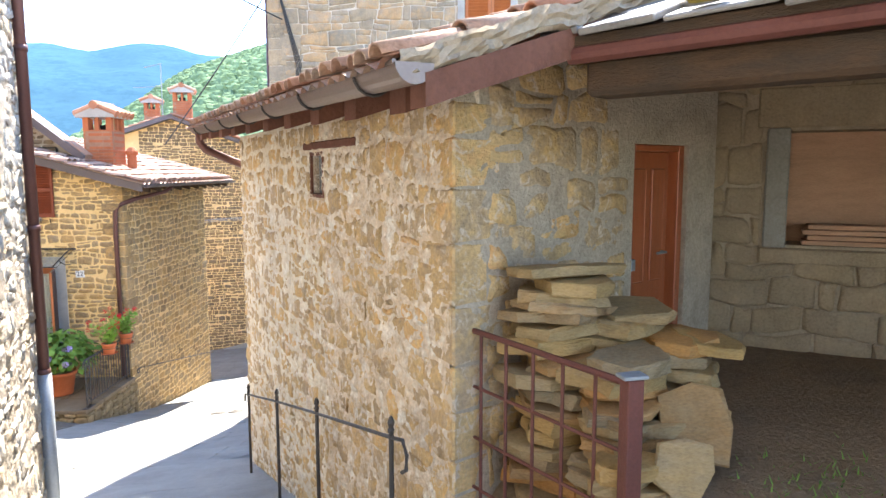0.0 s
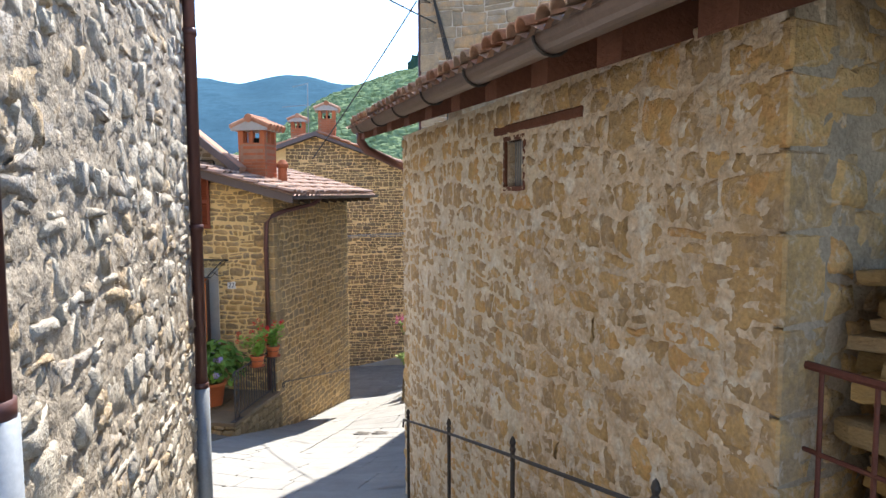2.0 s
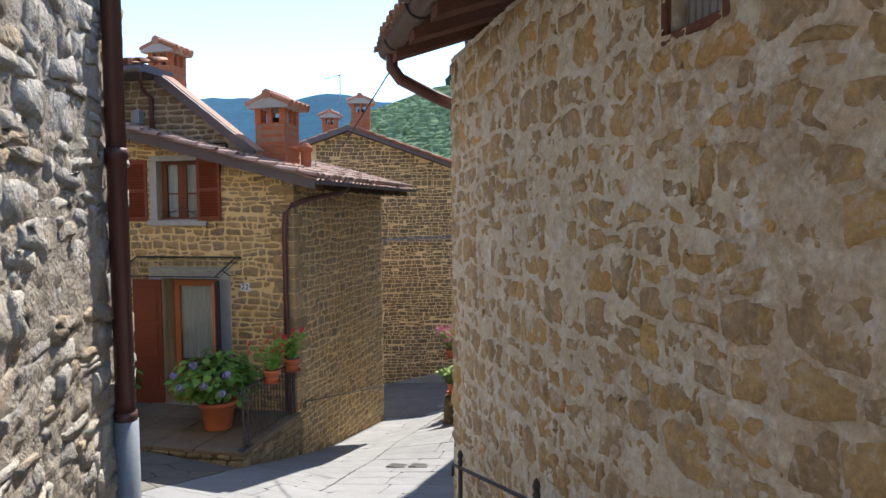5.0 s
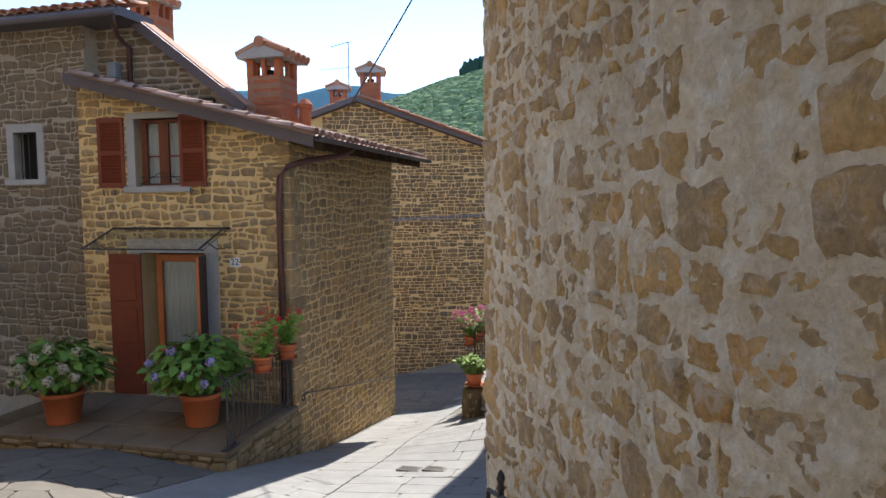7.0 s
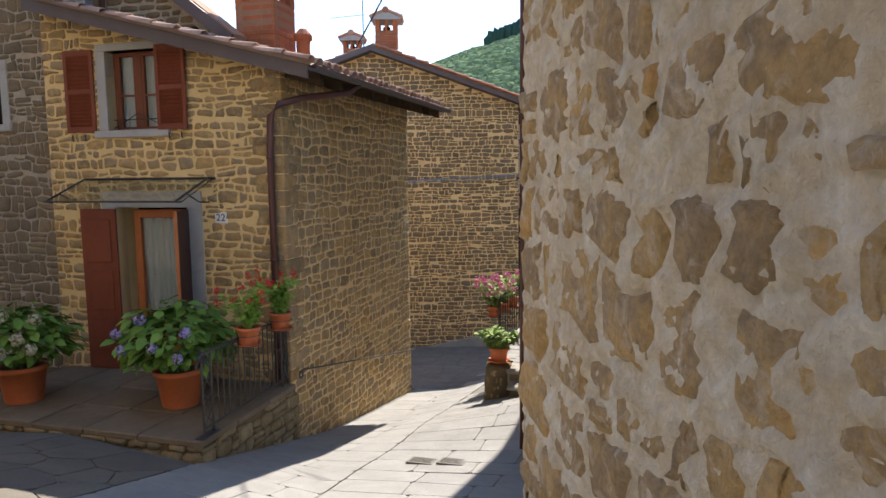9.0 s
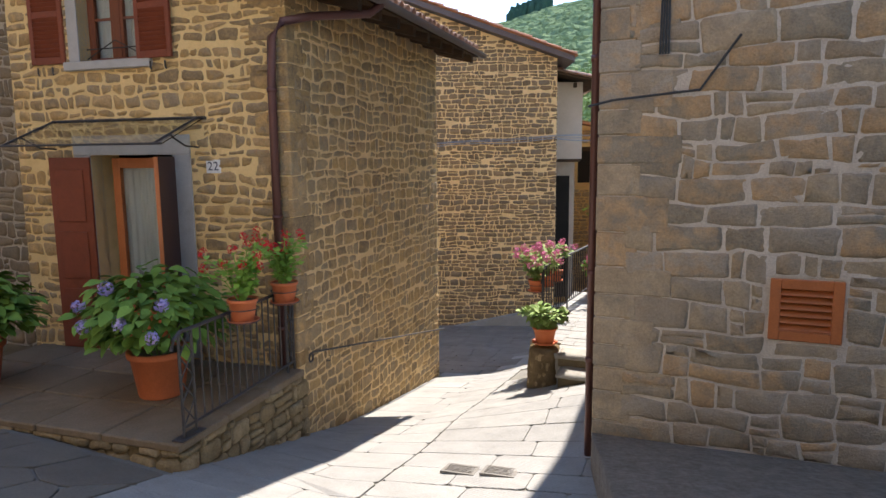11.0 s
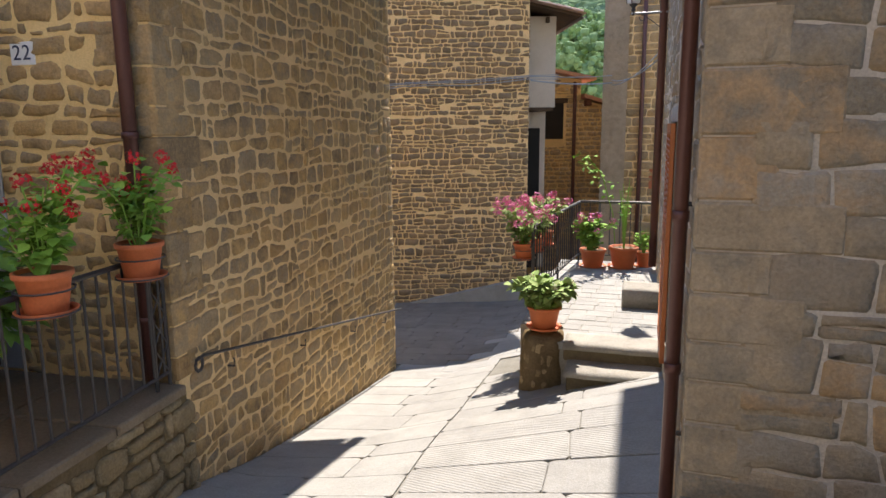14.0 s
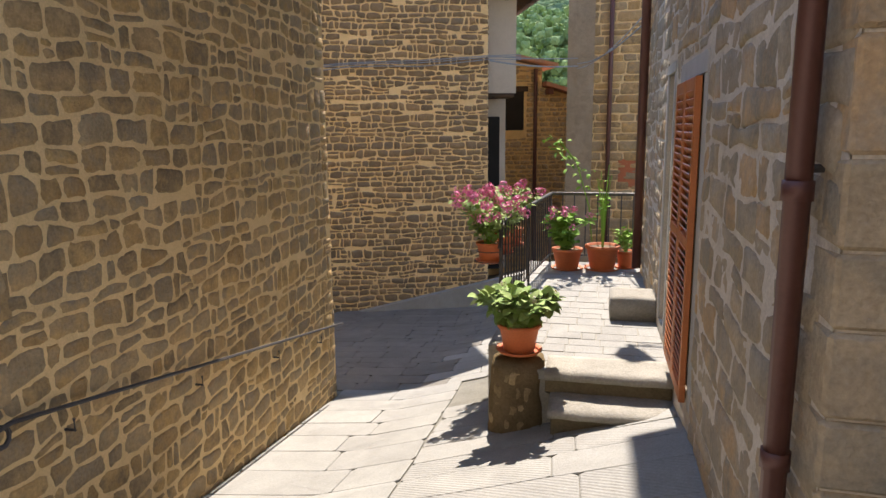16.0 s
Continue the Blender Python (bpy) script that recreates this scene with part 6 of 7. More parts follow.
def hill(name, label, mat, b0, b1, d0, d1, elev, nb, nd, seed, amp, foot=-60):
    """A ridge seen from the village: bearings b0 to b1 in degrees to the right of +y, distances d0 to d1, ridge line by its elevation."""
    g, v = Geo(), []
    for j in range(nd + 1):
        for i in range(nb + 1):
            b, t = b0 + (b1 - b0) * i / nb, j / nd
            d = d0 + (d1 - d0) * t
            x, y = d * math.sin(radians(b)), d * math.cos(radians(b))
            top = d1 * math.tan(radians(elev(b)))
            v.append((x, y, foot + (top - foot) * (1 - (1 - t) ** 1.6) + amp * noise.fractal((x * .008, y * .008, seed), 1, 2, 4) * t))
    g.add(v, [(j * (nb + 1) + i, j * (nb + 1) + i + 1, (j + 1) * (nb + 1) + i + 1, (j + 1) * (nb + 1) + i) for j in range(nd) for i in range(nb)])
    ob = part(name, g, mat, None, label, True, "structure")
    ob["category"] = "hill"
    return v


def green_ridge(b):
    return float(np.interp(b, (-20, -6, 0, 6, 11, 16, 25, 60, 90), (0, .8, 3.9, 7.3, 9.1, 10.6, 12.5, 15, 16)))


hill("backdrop", "distant wooded ridge painted blue for haze", HAZE_HILL, -90, 30, 700, 1500, lambda b: 8.9 + .35 * math.sin(b * .35) - .03 * max(0, b), 160, 24, 3, 16)
gv = hill("backdrop", "sunlit green wooded hillside", HAZED_FOREST, -14, 80, 130, 480, green_ridge, 190, 60, 5, 5)


def tree_clumps(name, label, mat, spots, size, seed, tall=1.0):
    """A wood of many uneven crowns, each a lumpy cluster."""
    rng = random.Random(seed)
    bm = bmesh.new()
    bmesh.ops.create_icosphere(bm, subdivisions=2, radius=1)
    base = [v.co.copy() for v in bm.verts]
    faces = [[v.index for v in f.verts] for f in bm.faces]
    bm.free()
    shapes = [[p * (1 + .5 * noise.noise(p * 1.9 + Vector((k * 9, 0, 0))) + .45 * noise.noise(p * 4.5 + Vector((0, k * 5, 0)))) for p in base] for k in range(6)]
    vs, fs = [], []
    for x, y, z in spots:
        s, k = size * rng.uniform(.6, 1.35), len(vs)
        a, sh = rng.uniform(0, 6.3), shapes[rng.randrange(6)]
        c, d = math.cos(a) * s, math.sin(a) * s
        vs += [(x + p.x * c - p.y * d, y + p.x * d + p.y * c, z + p.z * s * .9 * tall * ((1 - .35 * p.z) if tall < 1.5 else 1)) for p in sh]
        fs += [tuple(i + k for i in f) for f in faces]
    g = Geo()
    g.v, g.f = vs, fs
    ob = new(name, g.mesh(name, mat, False))
    return tagged(ob, label, "woods", kind="stuff")


rng = random.Random(33)
spots = []
for _ in range(12000):
    b, t = rng.uniform(-8, 32), rng.random() ** .8
    d = 130 + 350 * t
    top = 480 * math.tan(radians(green_ridge(b)))
    x, y = d * math.sin(radians(b)), d * math.cos(radians(b))
    spots.append((x, y, -60 + (top + 60) * (1 - (1 - t) ** 1.6) + 5 * noise.fractal((x * .008, y * .008, 5), 1, 2, 4) * t + 1.0))
tree_clumps("woods", "dense sunlit green woods on the hillside", HAZED_FOREST, spots, 3.0, 4)
pines = []
for _ in range(260):
    b, t = rng.uniform(12.4, 15.6), rng.uniform(.88, 1.0)
    d = 130 + 350 * t
    top = 480 * math.tan(radians(green_ridge(b)))
    x, y = d * math.sin(radians(b)), d * math.cos(radians(b))
    pines.append((x, y, -60 + (top + 60) * (1 - (1 - t) ** 1.6) + 5))
tree_clumps("pine_wood", "dark stand of tall pines on the crest", PINES, pines, 2.1, 6, 3.2)

crowns = []
for _ in range(26):
    b, d = rng.uniform(17, 30), rng.uniform(62, 95)
    cx, cy, top, r = d * math.sin(radians(b)), d * math.cos(radians(b)), d * math.tan(radians(rng.uniform(4.5, 7.4))), rng.uniform(2.6, 4.2)
    for _ in range(420):
        p = Vector((rng.gauss(0, 1), rng.gauss(0, 1), rng.gauss(.2, 1))).normalized() * r * rng.uniform(.55, 1.12)
        crowns.append((cx + p.x, cy + p.y, top - r * 1.1 + p.z * 1.15))
    for _ in range(60):
        crowns.append((cx + rng.gauss(0, r * .5), cy + rng.gauss(0, r * .5), top - rng.uniform(1.5, 5) * r))
tree_clumps("near_woods", "sunlit yellow-green broadleaf trees below the village", NEAR_TREES, crowns, .27, 9)

# ---- plants in pots ----


def leaf_mesh(name, mat, ln, wd, k):
    """One folded leaf with a drooping tip, lying along +y."""
    rng = random.Random(k)
    v = []
    for i, (t, w) in enumerate(((0, .06), (.22, .7), (.5, 1.0), (.78, .6), (1.0, .0))):
        drop = -.28 * t * t * ln + rng.uniform(-.01, .01) * ln
        for s in (-1, 0, 1):
            v.append((s * w * wd / 2, t * ln, drop + (.12 * abs(s) * w * wd)))
    f = [(i * 3 + j, i * 3 + j + 1, i * 3 + j + 4, i * 3 + j + 3) for i in range(4) for j in range(2)]
    return Geo().add(v, f).mesh(name, mat, True)


def dome_points(rng, n, rx, rz, low=-.35):
    out = []
    while len(out) < n:
        p = Vector((rng.gauss(0, 1), rng.gauss(0, 1), rng.gauss(0, 1))).normalized()
        if p.z > low:
            k = rng.uniform(.72, 1.03) * (1 + .16 * noise.noise(p * 2.5 + Vector((rx * 9, n, 0))))
            out.append((Vector((p.x * rx * k, p.y * rx * k, p.z * rz * k)), p))
    return out


def leaf_pose(p, n, rng, at, tilt=.0):
    d = Vector((n.x + rng.gauss(0, .35), n.y + rng.gauss(0, .35), n.z * .2 - .22 + tilt)).normalized()
    m = d.to_track_quat('Y', 'Z').to_matrix().to_4x4()
    return Matrix.Translation(at + p) @ m @ pose(0, 0, 0, rng.uniform(-20, 25), rng.uniform(-30, 30), rng.uniform(-25, 25))


POT = [(0, 0), (.70, 0), (.72, .03), (.92, .86), (1.0, .86), (1.02, .90), (1.02, .99), (.98, 1.0), (.90, 1.0), (.88, .86), (0, .84)]


def pot_part(owner, at, r, h, saucer=False):
    part("pot", Geo().lathe([(a * r, b * h) for a, b in POT], 28, Matrix.Translation(at)), TERRACOTTA, owner, "terracotta flower pot", True)
    part("soil", Geo().lathe([(0, h * .9), (r * .88, h * .9)], 16, Matrix.Translation(at)), EARTH, owner)
    if saucer:
        part("saucer", Geo().lathe([(0, -.012), (r * .95, -.012), (r * 1.08, .012), (r * 1.02, .014), (r * .9, .0)], 24, Matrix.Translation(at)), TERRACOTTA, owner, "", True)


def bloom(owner, at, r, mat, seed, n=60, name="bloom"):
    """A round flower head of many small petals."""
    rng = random.Random(seed)
    g = Geo()
    for _ in range(n):
        p = Vector((rng.gauss(0, 1), rng.gauss(0, 1), rng.gauss(0, 1))).normalized()
        m = Matrix.Translation(Vector(at) + p * r * rng.uniform(.8, 1.05)) @ p.to_track_quat('Z', 'Y').to_matrix().to_4x4() @ pose(0, 0, 0, rng.uniform(-25, 25), rng.uniform(-25, 25), rng.uniform(0, 90))
        s = r * .34
        g.add([(-s, 0, 0), (-s * .3, -s * .3, s * .1), (0, -s, 0), (s * .3, -s * .3, s * .1), (s, 0, 0), (s * .3, s * .3, s * .1), (0, s, 0), (-s * .3, s * .3, s * .1)], [(0, 1, 7), (2, 3, 1), (4, 5, 3), (6, 7, 5), (1, 3, 5, 7)], m)
    ob = new(name, g.mesh(name, mat, True))
    ob.parent = owner
    tagged(ob, kind="stuff")


def hydrangea(at, label, bloom_mat, heads, seed, leaves=400, rx=.62, rz=.50, pot_r=.27, pot_h=.42):
    owner = thing("hydrangea_in_pot", label, "potted plant", Matrix.Translation(at))
    pot_part(owner, (0, 0, 0), pot_r, pot_h)
    rng = random.Random(seed)
    mid = Vector((0, 0, pot_h + rz * .55))
    kinds = [leaf_mesh("leaf", LEAF, .125 + .016 * k, .088 + .007 * k, seed * 7 + k) for k in range(4)]
    for p, n in dome_points(rng, leaves, rx, rz):
        ob = new("leaf", kinds[rng.randrange(4)])
        ob.parent = owner
        ob.matrix_basis = leaf_pose(p * rng.uniform(.82, 1.0), n, rng, mid)
    inner = Geo()
    for p, n in dome_points(rng, 260, rx * .72, rz * .75):
        inner.add([tuple(v.co) for v in kinds[0].vertices], [tuple(f.vertices) for f in kinds[0].polygons], leaf_pose(p, n, rng, mid))
    ob = new("inner_foliage", inner.mesh("inner_foliage", LEAF, True))
    ob.parent = owner
    tagged(ob, kind="stuff")
    g = Geo()
    for k in range(14):
        a = k * 2.4
        g.tube([(.08 * math.cos(a), .08 * math.sin(a), pot_h * .85), (.2 * math.cos(a), .2 * math.sin(a), pot_h + .2), (.38 * math.cos(a), .38 * math.sin(a), pot_h + .42)], .007, 5)
    part("stalk", g, LEAF, owner, kind="stuff")
    for k, (az, el) in enumerate(heads):
        p = Vector((math.cos(el) * math.cos(az) * rx, math.cos(el) * math.sin(az) * rx, math.sin(el) * rz)) * 1.02 + mid
        bloom(owner, p, .058 if bloom_mat is BLOOM_BLUE else .07, bloom_mat, seed * 31 + k)
    return owner


PLATZ = PT + .004
hydrangea((-1.13, 13.41, PLATZ), "large green hydrangea with few blue-violet blooms in a terracotta pot", BLOOM_BLUE,
          [(-1.2, .45), (-2.2, .75), (-2.35, .1), (-1.35, -.05), (-2.9, .3), (-1.75, .2)], 3)
hydrangea((-2.94, 13.89, ground_z(-2.94, 13.89) + .0 if ground_z(-2.94, 13.89) > PLATZ else PLATZ), "green hydrangea with faded cream blooms in a terracotta pot", BLOOM_CREAM,
          [(-1.2, .3), (-1.9, .6), (-2.5, .2), (-1.5, .0), (-2.8, .5), (-.8, .7), (-1.6, .9), (-2.2, .35), (-2.6, -.1), (-1.0, .05), (-2.1, .05)], 8, 330, .56, .46)


def geranium(at, label, bloom_mat, seed, r=.11, h=.17, spread=.26, tall=.32, heads=7, leaves=150, holder=False, name="geranium_in_pot", category="potted plant", lsize=.05, m=None, group="", leaf_mat=None, head=.042):
    leaf_mat = leaf_mat or LEAF_LIGHT
    owner = thing(name, label, category, m or Matrix.Translation(at), group)
    pot_part(owner, (0, 0, 0), r, h, True)
    rng = random.Random(seed)
    g, stems = Geo(), Geo()
    kind = leaf_mesh("leaf", leaf_mat, lsize * 1.2, lsize * 1.15, seed)
    lv, lf = [tuple(v.co) for v in kind.vertices], [tuple(f.vertices) for f in kind.polygons]
    tips = []
    for k in range(16):
        a, q = rng.uniform(0, 6.28), rng.uniform(.2, 1.0)
        tip = Vector((math.cos(a) * spread * q, math.sin(a) * spread * q, h + tall * rng.uniform(.45, 1.05)))
        mid = Vector((tip.x * .45, tip.y * .45, h + (tip.z - h) * .65))
        stems.tube([(tip.x * .1, tip.y * .1, h * .85), mid, tip], .004, 5)
        tips.append(tip)
        for i in range(leaves // 16):
            t = rng.uniform(.1, .95)
            b = Vector((tip.x * .1, tip.y * .1, h)).lerp(mid, min(1, t * 2)) if t < .5 else mid.lerp(tip, t * 2 - 1)
            n = Vector((rng.gauss(0, 1), rng.gauss(0, 1), rng.gauss(.3, .6))).normalized()
            g.add(lv, lf, leaf_pose(n * .04, n, rng, b, .3))
    part("stalk", stems, LEAF_LIGHT, owner, kind="stuff")
    ob = new("foliage", g.mesh("foliage", leaf_mat, True))
    ob.parent = owner
    tagged(ob, kind="stuff")
    for k in range(heads):
        off = Vector((rng.gauss(0, .05), rng.gauss(0, .05), .02)) if k >= 16 else Vector((0, 0, .03))
        bloom(owner, tips[k % 16] + off, head if bloom_mat is not BLOOM_CREAM else .03, bloom_mat, seed * 13 + k, 26)
    if holder:
        g = Geo()
        for z, rr in ((h * .55, r * 1.02), (.0, r * 1.1)):
            g.tube([(rr * math.cos(j * .524), rr * math.sin(j * .524), z) for j in range(13)], .005, 5)
        part("pot_ring", g, IRON, owner, "black iron pot holder")
    return owner


HM = pose(*HOUSE_AT, 0, 0, 0, HOUSE_DEG)
for k, (y, z) in enumerate(((-1.02, -1.66), (-.36, -1.64))):
    p = HM @ Vector((.09, y, z))
    geranium(tuple(p), "red geranium in a terracotta pot hung on the platform railing", BLOOM_RED, 40 + k, .125, .19, .36, .46, 11, 300, True, group="geraniums on the platform railing")
TMW = pose(*RB_AT, 0, 0, 0, RB_SIDE)


def on_terrace(x, y, z):
    return tuple(TMW @ Vector((x, y, z)))


geranium(on_terrace(PDX, PDY, TZ + .095), "leafy green plant with pale buds in a terracotta pot", BLOOM_CREAM, 51, .155, .20, .33, .22, 8, 1000, False, "leafy_plant_in_pot", "potted plant", .08, leaf_mat=LEAF_PALE)
for k, (x, lbl) in enumerate(((4.3, 1), (4.75, 1), (5.2, 1))):
    geranium(on_terrace(x, rail_y(x) + .13, TZ + .48), "pink geranium in a pot hung on the terrace railing", BLOOM_PINK, 60 + k, .12, .17, .32, .42, 30, 420, True, group="geraniums on the terrace railing", leaf_mat=LEAF_PALE, head=.045)
geranium(on_terrace(6.35, .86, TZ + .008), "bushy pink-flowered plant in a terracotta pot", BLOOM_PINK, 71, .18, .24, .30, .46, 18, 420, False, "flowering_plant_in_pot", "potted plant", .07, head=.045)
geranium(on_terrace(6.4, .45, TZ + .008), "nearly bare shrub in a wide terracotta pot", BLOOM_CREAM, 72, .2, .28, .12, .9, 0, 16, False, "bare_shrub_in_pot", "potted plant")
geranium(on_terrace(6.5, .08 + .1, TZ + .008), "small green plant in a terracotta pot", BLOOM_CREAM, 73, .11, .2, .14, .3, 0, 80, False, "small_plant_in_pot", "potted plant")
sprig = thing("climbing_rose", "thin climbing sprig with sparse leaves above the terrace rail", "plant", TMW)
g = Geo().tube([(6.66, .55, TZ + .0), (6.64, .62, TZ + .7), (6.6, .78, TZ + 1.25), (6.5, .98, TZ + 1.5)], .008, 5)
part("stem", g, LEAF_LIGHT, sprig)
g = Geo()
rng = random.Random(77)
kind = leaf_mesh("leaf", LEAF_LIGHT, .08, .05, 5)
for k in range(46):
    t = rng.random()
    p = Vector((6.64, .62, TZ + .95)).lerp(Vector((6.45, 1.08, TZ + 1.55)), t) + Vector((rng.gauss(0, .05), rng.gauss(0, .07), rng.gauss(0, .06)))
    n = Vector((rng.gauss(0, 1), rng.gauss(0, 1), .4)).normalized()
    g.add([tuple(v.co) for v in kind.vertices], [tuple(f.vertices) for f in kind.polygons], leaf_pose(Vector((0, 0, 0)), n, rng, p))
ob = new("foliage", g.mesh("foliage", LEAF_LIGHT, True))
ob.parent = sprig

# ---- pile of loose stone slabs beside the fence ----


def slab(at, w, d, h, rz, rx=0.0, ry=0.0, seed=0, label="flat weathered ochre-grey stone slab stacked by the fence"):
    rng = random.Random(seed)
    n = 7 if seed > 300 else 11
    ring = []
    for i in range(n):
        a = 2 * math.pi * i / n + rng.uniform(-.2, .2)
        c, s = math.cos(a), math.sin(a)
        k = rng.uniform(.72, 1.08) / max(abs(c), abs(s)) ** .75
        ring.append((c * k * w / 2, s * k * d / 2))
    v = []
    for z, sc in ((0, .95), (h * .15, 1.0), (h * .82, 1.0), (h, .94)):
        v += [(x * sc + rng.uniform(-.01, .01), y * sc + rng.uniform(-.01, .01), z + rng.uniform(-.1, .1) * h) for x, y in ring]
    v += [(0, 0, 0), (0, 0, h * 1.02)]
    f = [(r * n + i, r * n + (i + 1) % n, (r + 1) * n + (i + 1) % n, (r + 1) * n + i) for r in range(3) for i in range(n)]
    f += [(4 * n, (i + 1) % n, i) for i in range(n)] + [(4 * n + 1, 3 * n + i, 3 * n + (i + 1) % n) for i in range(n)]
    ob = part("stone_slab", Geo().add(v, f), SLAB, None, label)
    ob.matrix_basis = pose(*at, rx, ry, rz)
    tagged(ob, "", "stone slab", "stacked stone slabs")


rng = random.Random(88)
# columns of slabs: place, foot, top, length, depth, drift
for n, (px, py, z0, z1, w, d, drift) in enumerate(((1.83, 2.54, -.08, 1.06, .50, .40, .002), (2.08, 2.48, .02, .88, .42, .36, .004), (1.90, 2.22, -.02, .74, .42, .34, .002), (2.22, 2.28, .12, .76, .40, .36, .006), (1.75, 2.02, -.12, .36, .30, .26, .0))):
    z, k = z0, 0
    while z < z1:
        h = rng.uniform(.04, .078)
        slab((px + rng.uniform(-.05, .05) + drift * k, py + rng.uniform(-.04, .04), z), w * rng.uniform(.82, 1.15), d * rng.uniform(.85, 1.1), h, rng.uniform(-32, 32), rng.uniform(-6, 6), rng.uniform(-8, 8), 200 + 30 * n + k)
        z += h * .96
        k += 1
slab((2.40, 2.18, .735), .34, .3, .05, -20, 4, 8, 290)
slab((2.17, 2.04, .47), .30, .36, .07, -33, 72, 0, 301, "broad ochre stone slab leaning on the pile")
slab((1.93, 1.87, .38), .25, .30, .06, -38, 68, 12, 302, "broad ochre stone slab leaning on the pile")

# grass tufts on the porch floor
g = Geo()
rng = random.Random(91)
for k in range(170):
    x, y = rng.gauss(2.45, .22), rng.gauss(1.72, .14)
    z0 = max(ground_z(x, y) + .02, -.08 + .42 * (.8 * smooth_step(1.6, 2.1, x) + .2 * smooth_step(2.1, 3.6, x))) + .01
    a, h = rng.uniform(0, 6.28), rng.uniform(.012, .035)
    dx, dy = math.cos(a), math.sin(a)
    g.add([(x - dy * .004, y + dx * .004, z0), (x + dy * .004, y - dx * .004, z0), (x + dx * .03, y + dy * .03, z0 + h)], [(0, 1, 2)])
ob = new("grass", g.mesh("grass", LEAF, False))
tagged(ob, "sparse low grass on the earth floor", "grass", kind="stuff")

# ---- overhead cables ----
for k, (a, b, sag, rad) in enumerate((((2.75, 13.72, 4.95), (1.0, 17.05, 2.15), .05, .014), ((5.2, 22.5, .10), (7.4, 23.6, .2), .03, .010), ((5.2, 22.5, .02), (7.4, 23.6, .05), .05, .016), ((7.4, 23.6, .1), (5.52, 18.1, .05), .12, .010), ((7.4, 23.6, .0), (5.52, 18.1, .15), .12, .008),
                                      ((-3.0, 11.0, 6.9), (2.6, 12.3, 4.75), .12, .012), ((-3.0, 11.2, 6.7), (2.7, 12.25, 4.5), .12, .012), ((-3.1, 10.8, 6.5), (2.8, 12.2, 4.15), .12, .012))):
    A, B = Vector(a), Vector(b)
    ob = part("overhead_cable", Geo().tube([A.lerp(B, i / 16) - Vector((0, 0, sag * 4 * (i / 16) * (1 - i / 16))) for i in range(17)], rad, 6), GALV if 0 < k < 5 else CABLE, None, "thin dark cable strung across the lane")
    tagged(ob, "", "cable", "overhead cables")

# ---- drain grates ----
for k in range(2):
    gx0, gy0 = 1.45 + k * .30, 12.52 - k * .13
    z = ground_z(gx0, gy0) + .012
    dg = thing("drain_grate", "cast drain grate set in the paving", "drain grate", pose(gx0, gy0, z, -11, 0, HOUSE_DEG), "drain grates")
    part("frame", Geo().box(-.14, .14, -.13, -.105, -.02, 0).box(-.14, .14, .105, .13, -.02, 0).box(-.14, -.115, -.105, .105, -.02, 0).box(.115, .14, -.105, .105, -.02, 0), PAVE_FAR, dg)
    part("pit", Geo().box(-.115, .115, -.105, .105, -.02, -.016), DARK, dg)
    for i in range(6):
        y = -.09 + i * .036
        part("bar", Geo().box(-.115, .115, y - .009, y + .009, -.015, -.001, .002), PAVE_FAR, dg)

# ---- paving slabs of the lane ----


def scored(name, base):
    """The paving stone with chiselled herringbone scoring."""
    m = base.copy()
    m.name = name
    n, l = m.node_tree.nodes, m.node_tree.links
    tc = n.new("ShaderNodeTexCoord")
    w = n.new("ShaderNodeTexWave")
    w.wave_type, w.bands_direction = 'BANDS', 'DIAGONAL'
    w.inputs["Scale"].default_value, w.inputs["Distortion"].default_value = 15, 1.5
    l.new(tc.outputs["Object"], w.inputs["Vector"])
    b2 = n.new("ShaderNodeBump")
    b2.inputs["Strength"].default_value, b2.inputs["Distance"].default_value = .45, .006
    l.new(w.outputs["Fac"], b2.inputs["Height"])
    bs = n["Principled BSDF"]
    l.new(bs.inputs["Normal"].links[0].from_socket, b2.inputs["Normal"])
    l.new(b2.outputs[0], bs.inputs["Normal"])
    return m


SCORED = scored("scored_paving", PAVING)


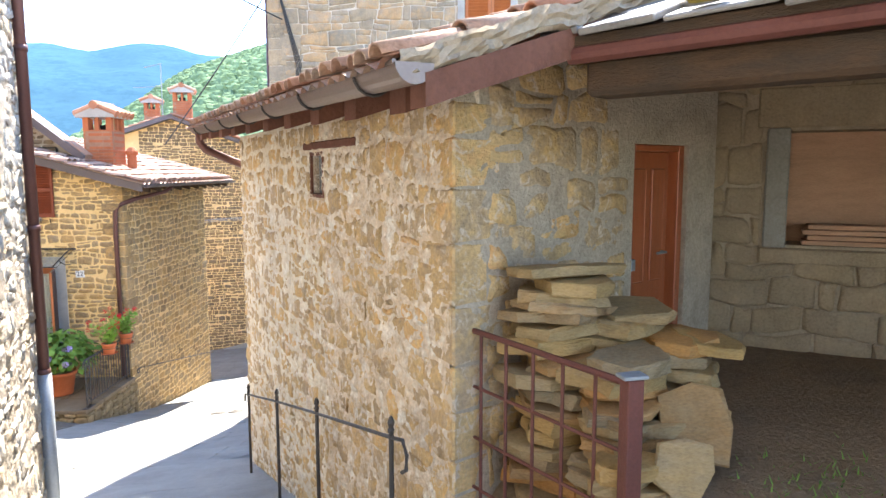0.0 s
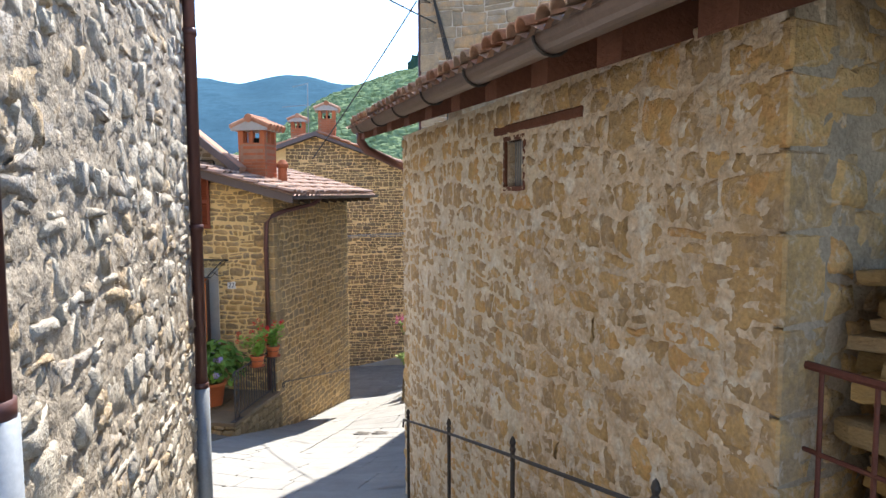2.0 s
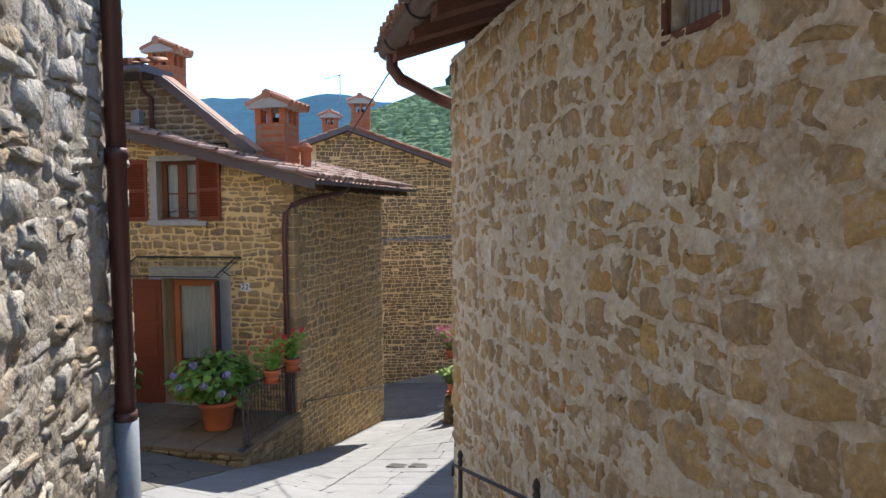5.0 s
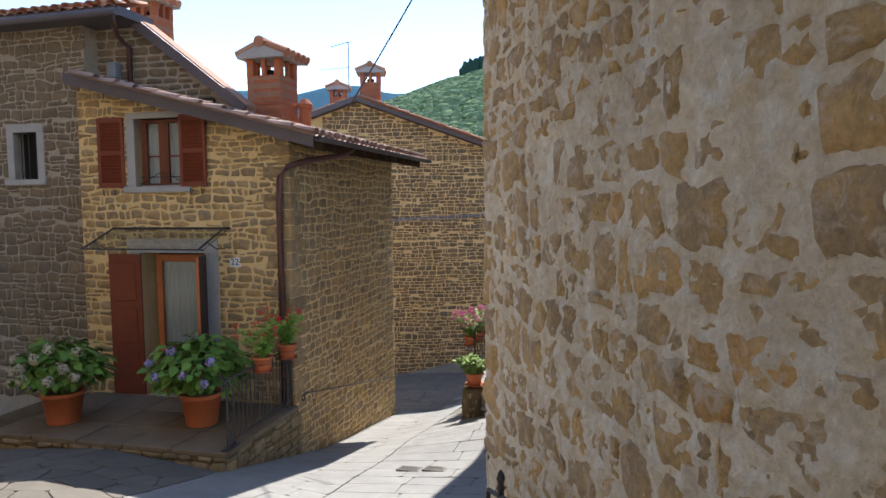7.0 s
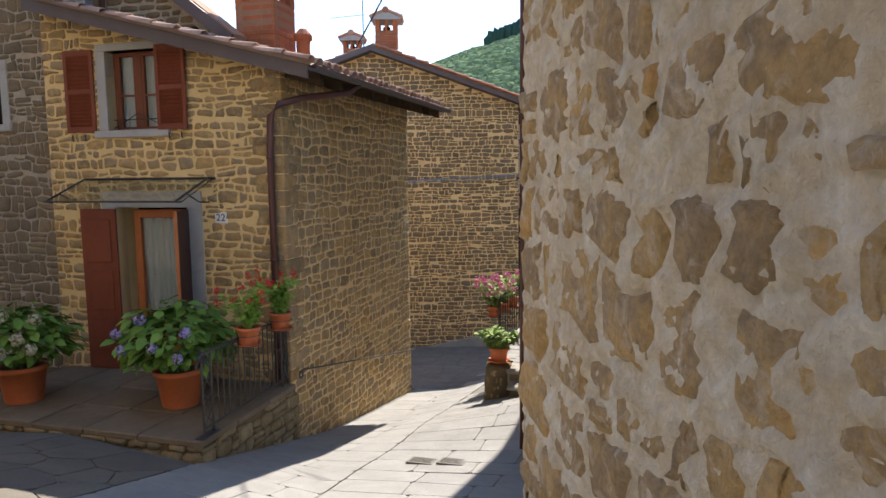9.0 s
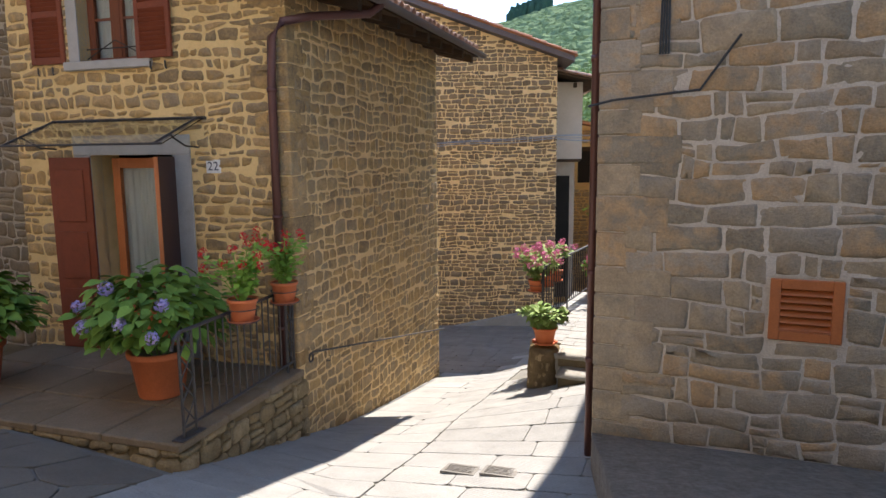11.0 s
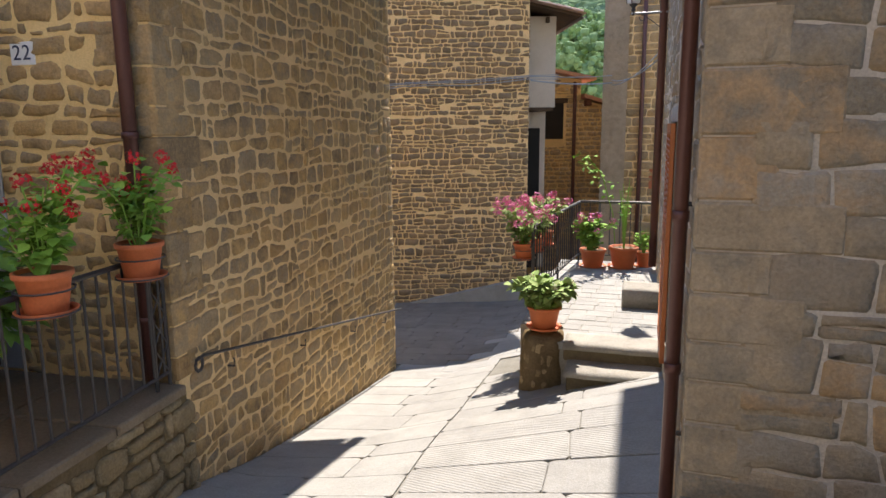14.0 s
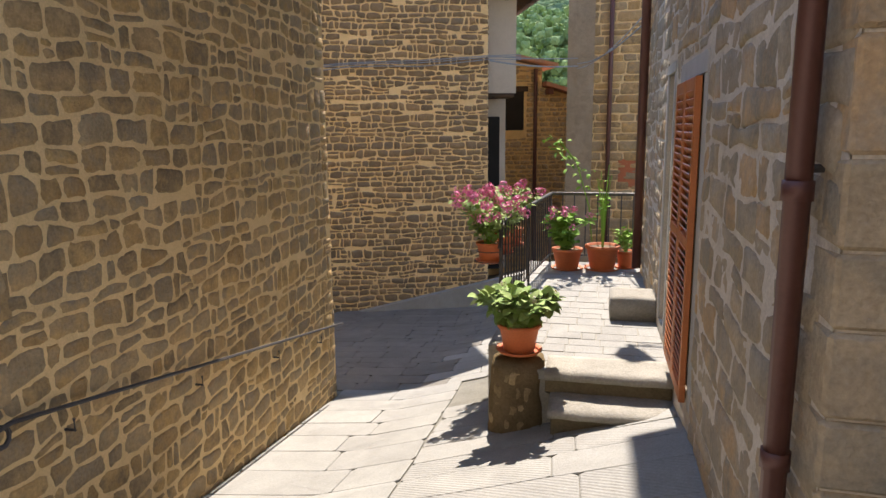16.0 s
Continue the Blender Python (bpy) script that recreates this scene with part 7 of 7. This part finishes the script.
def paver(parent, quad, mat, rng, name="paving_slab", h=.05, gap=.0025):
    """One slab on the sloping ground, from its corners in plan."""
    cx, cy = sum(p[0] for p in quad) / len(quad), sum(p[1] for p in quad) / len(quad)
    cz = ground_z(cx, cy) + rng.uniform(-.0015, .002)
    pts = []
    for i in range(len(quad)):
        p, q, o = quad[i], quad[(i + 1) % len(quad)], quad[i - 1]
        for other in (o, q):
            d = math.hypot(other[0] - p[0], other[1] - p[1])
            t = min(.3, rng.uniform(.015, .05) / max(d, .05))
            pts.append((p[0] + (other[0] - p[0]) * t, p[1] + (other[1] - p[1]) * t))
        d = math.hypot(q[0] - p[0], q[1] - p[1])
        for k in range(1, int(d / .22) + 1):
            t = k / (int(d / .22) + 1)
            pts.append((p[0] + (q[0] - p[0]) * t, p[1] + (q[1] - p[1]) * t))
    v = []
    for sc, dz in ((1.0, -h), (1.0, -.004), (-.008, 0)):
        for x, y in pts:
            d = math.hypot(x - cx, y - cy)
            k = (d - gap + (sc if sc < 0 else 0)) / d
            px, py = cx + (x - cx) * k, cy + (y - cy) * k
            v.append((px - cx, py - cy, ground_z(px, py) - ground_z(cx, cy) + dz))
    n = len(pts)
    f = [(r * n + i, r * n + (i + 1) % n, (r + 1) * n + (i + 1) % n, (r + 1) * n + i) for r in range(2) for i in range(n)]
    v.append((0, 0, 0))
    f += [(2 * n + i, 2 * n + (i + 1) % n, 3 * n) for i in range(n)]
    ob = new(name, Geo().add(v, f).mesh(name, mat))
    ob.parent = parent
    ob.location = (cx, cy, cz)


lane = thing("lane_paving", "worn grey sandstone slabs paving the steep lane", "paving", I4, kind="structure")
rng = random.Random(121)


def lay_rows(q0, q1, r0, r1, depth, width, mat_of, wob=.02, frame_deg=HOUSE_DEG, at=HOUSE_AT):
    """Rows of slabs across the lane, between r0 and r1 across and q0 and q1 along it."""
    c, s = math.cos(radians(frame_deg)), math.sin(radians(frame_deg))
    q = q0
    while q < q1:
        d = rng.uniform(*depth)
        r = r0(q) if callable(r0) else r0
        end = r1(q) if callable(r1) else r1
        while r < end - .05:
            w = rng.uniform(*width)
            if end - r - w < width[0] * .5:
                w = end - r
            quad = []
            for a, b in ((r, q), (r + w, q), (r + w, q + d), (r, q + d)):
                a2 = a + wob * noise.noise((a * 3, b * 3, 1))
                b2 = b + wob * noise.noise((a * 3, b * 3, 7))
                quad.append((at[0] + a2 * c - b2 * s, at[1] + a2 * s + b2 * c))
            paver(lane, quad, mat_of(r + w / 2, q), rng)
            r += w
        q += d


lay_rows(-2.3, 4.6, .02, 1.35, (.34, .5), (.6, 1.3), lambda r, q: PAVING)
lay_rows(-2.3, 3.4, 1.36, 3.4, (.3, .46), (.5, 1.1), lambda r, q: SCORED if rng.random() < .7 else PAVING, .03)
# The shaded stretch of lane gets the darkened slabs.
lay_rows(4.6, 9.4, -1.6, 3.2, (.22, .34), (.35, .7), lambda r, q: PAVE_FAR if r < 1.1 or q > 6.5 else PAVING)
# crazy paving of the small square, its shade painted in as darker stone
seeds = []
for j in range(13):
    for i in range(11):
        if rng.random() < .88:
            seeds.append((-3.9 + (i + .5 * (j % 2)) * .38 + rng.uniform(-.15, .15), -7.4 + j * .42 + rng.uniform(-.15, .15)))
for p in seeds:
    flag = [(p[0] - .6, p[1] - .6), (p[0] + .6, p[1] - .6), (p[0] + .6, p[1] + .6), (p[0] - .6, p[1] + .6)]
    for q in seeds:
        ln = math.hypot(q[0] - p[0], q[1] - p[1])
        if 0 < ln < 1.3:
            nx, ny = (q[0] - p[0]) / ln, (q[1] - p[1]) / ln
            flag = cut(flag, nx, ny, nx * (p[0] + q[0]) / 2 + ny * (p[1] + q[1]) / 2 - .004)
    flag = cut(cut(flag, 1, 0, .015), 0, 1, -1.97)
    if len(flag) > 2:
        paver(lane, [(HOUSE_AT[0] + a * _hx - b * _hy, HOUSE_AT[1] + a * _hy + b * _hx) for a, b in flag], PAVE_SHADED, rng, gap=.003)
lay_rows(-7.5, -2.3, .03, 4.4, (.34, .5), (.5, 1.0), lambda r, q: PAVING if rng.random() < .6 else SCORED, .03)
lay_rows(0.2, 8.0, -.62, 1.3, (.34, .5), (.5, .9), lambda r, q: PAVING, .03, 0.0, (0, 0))
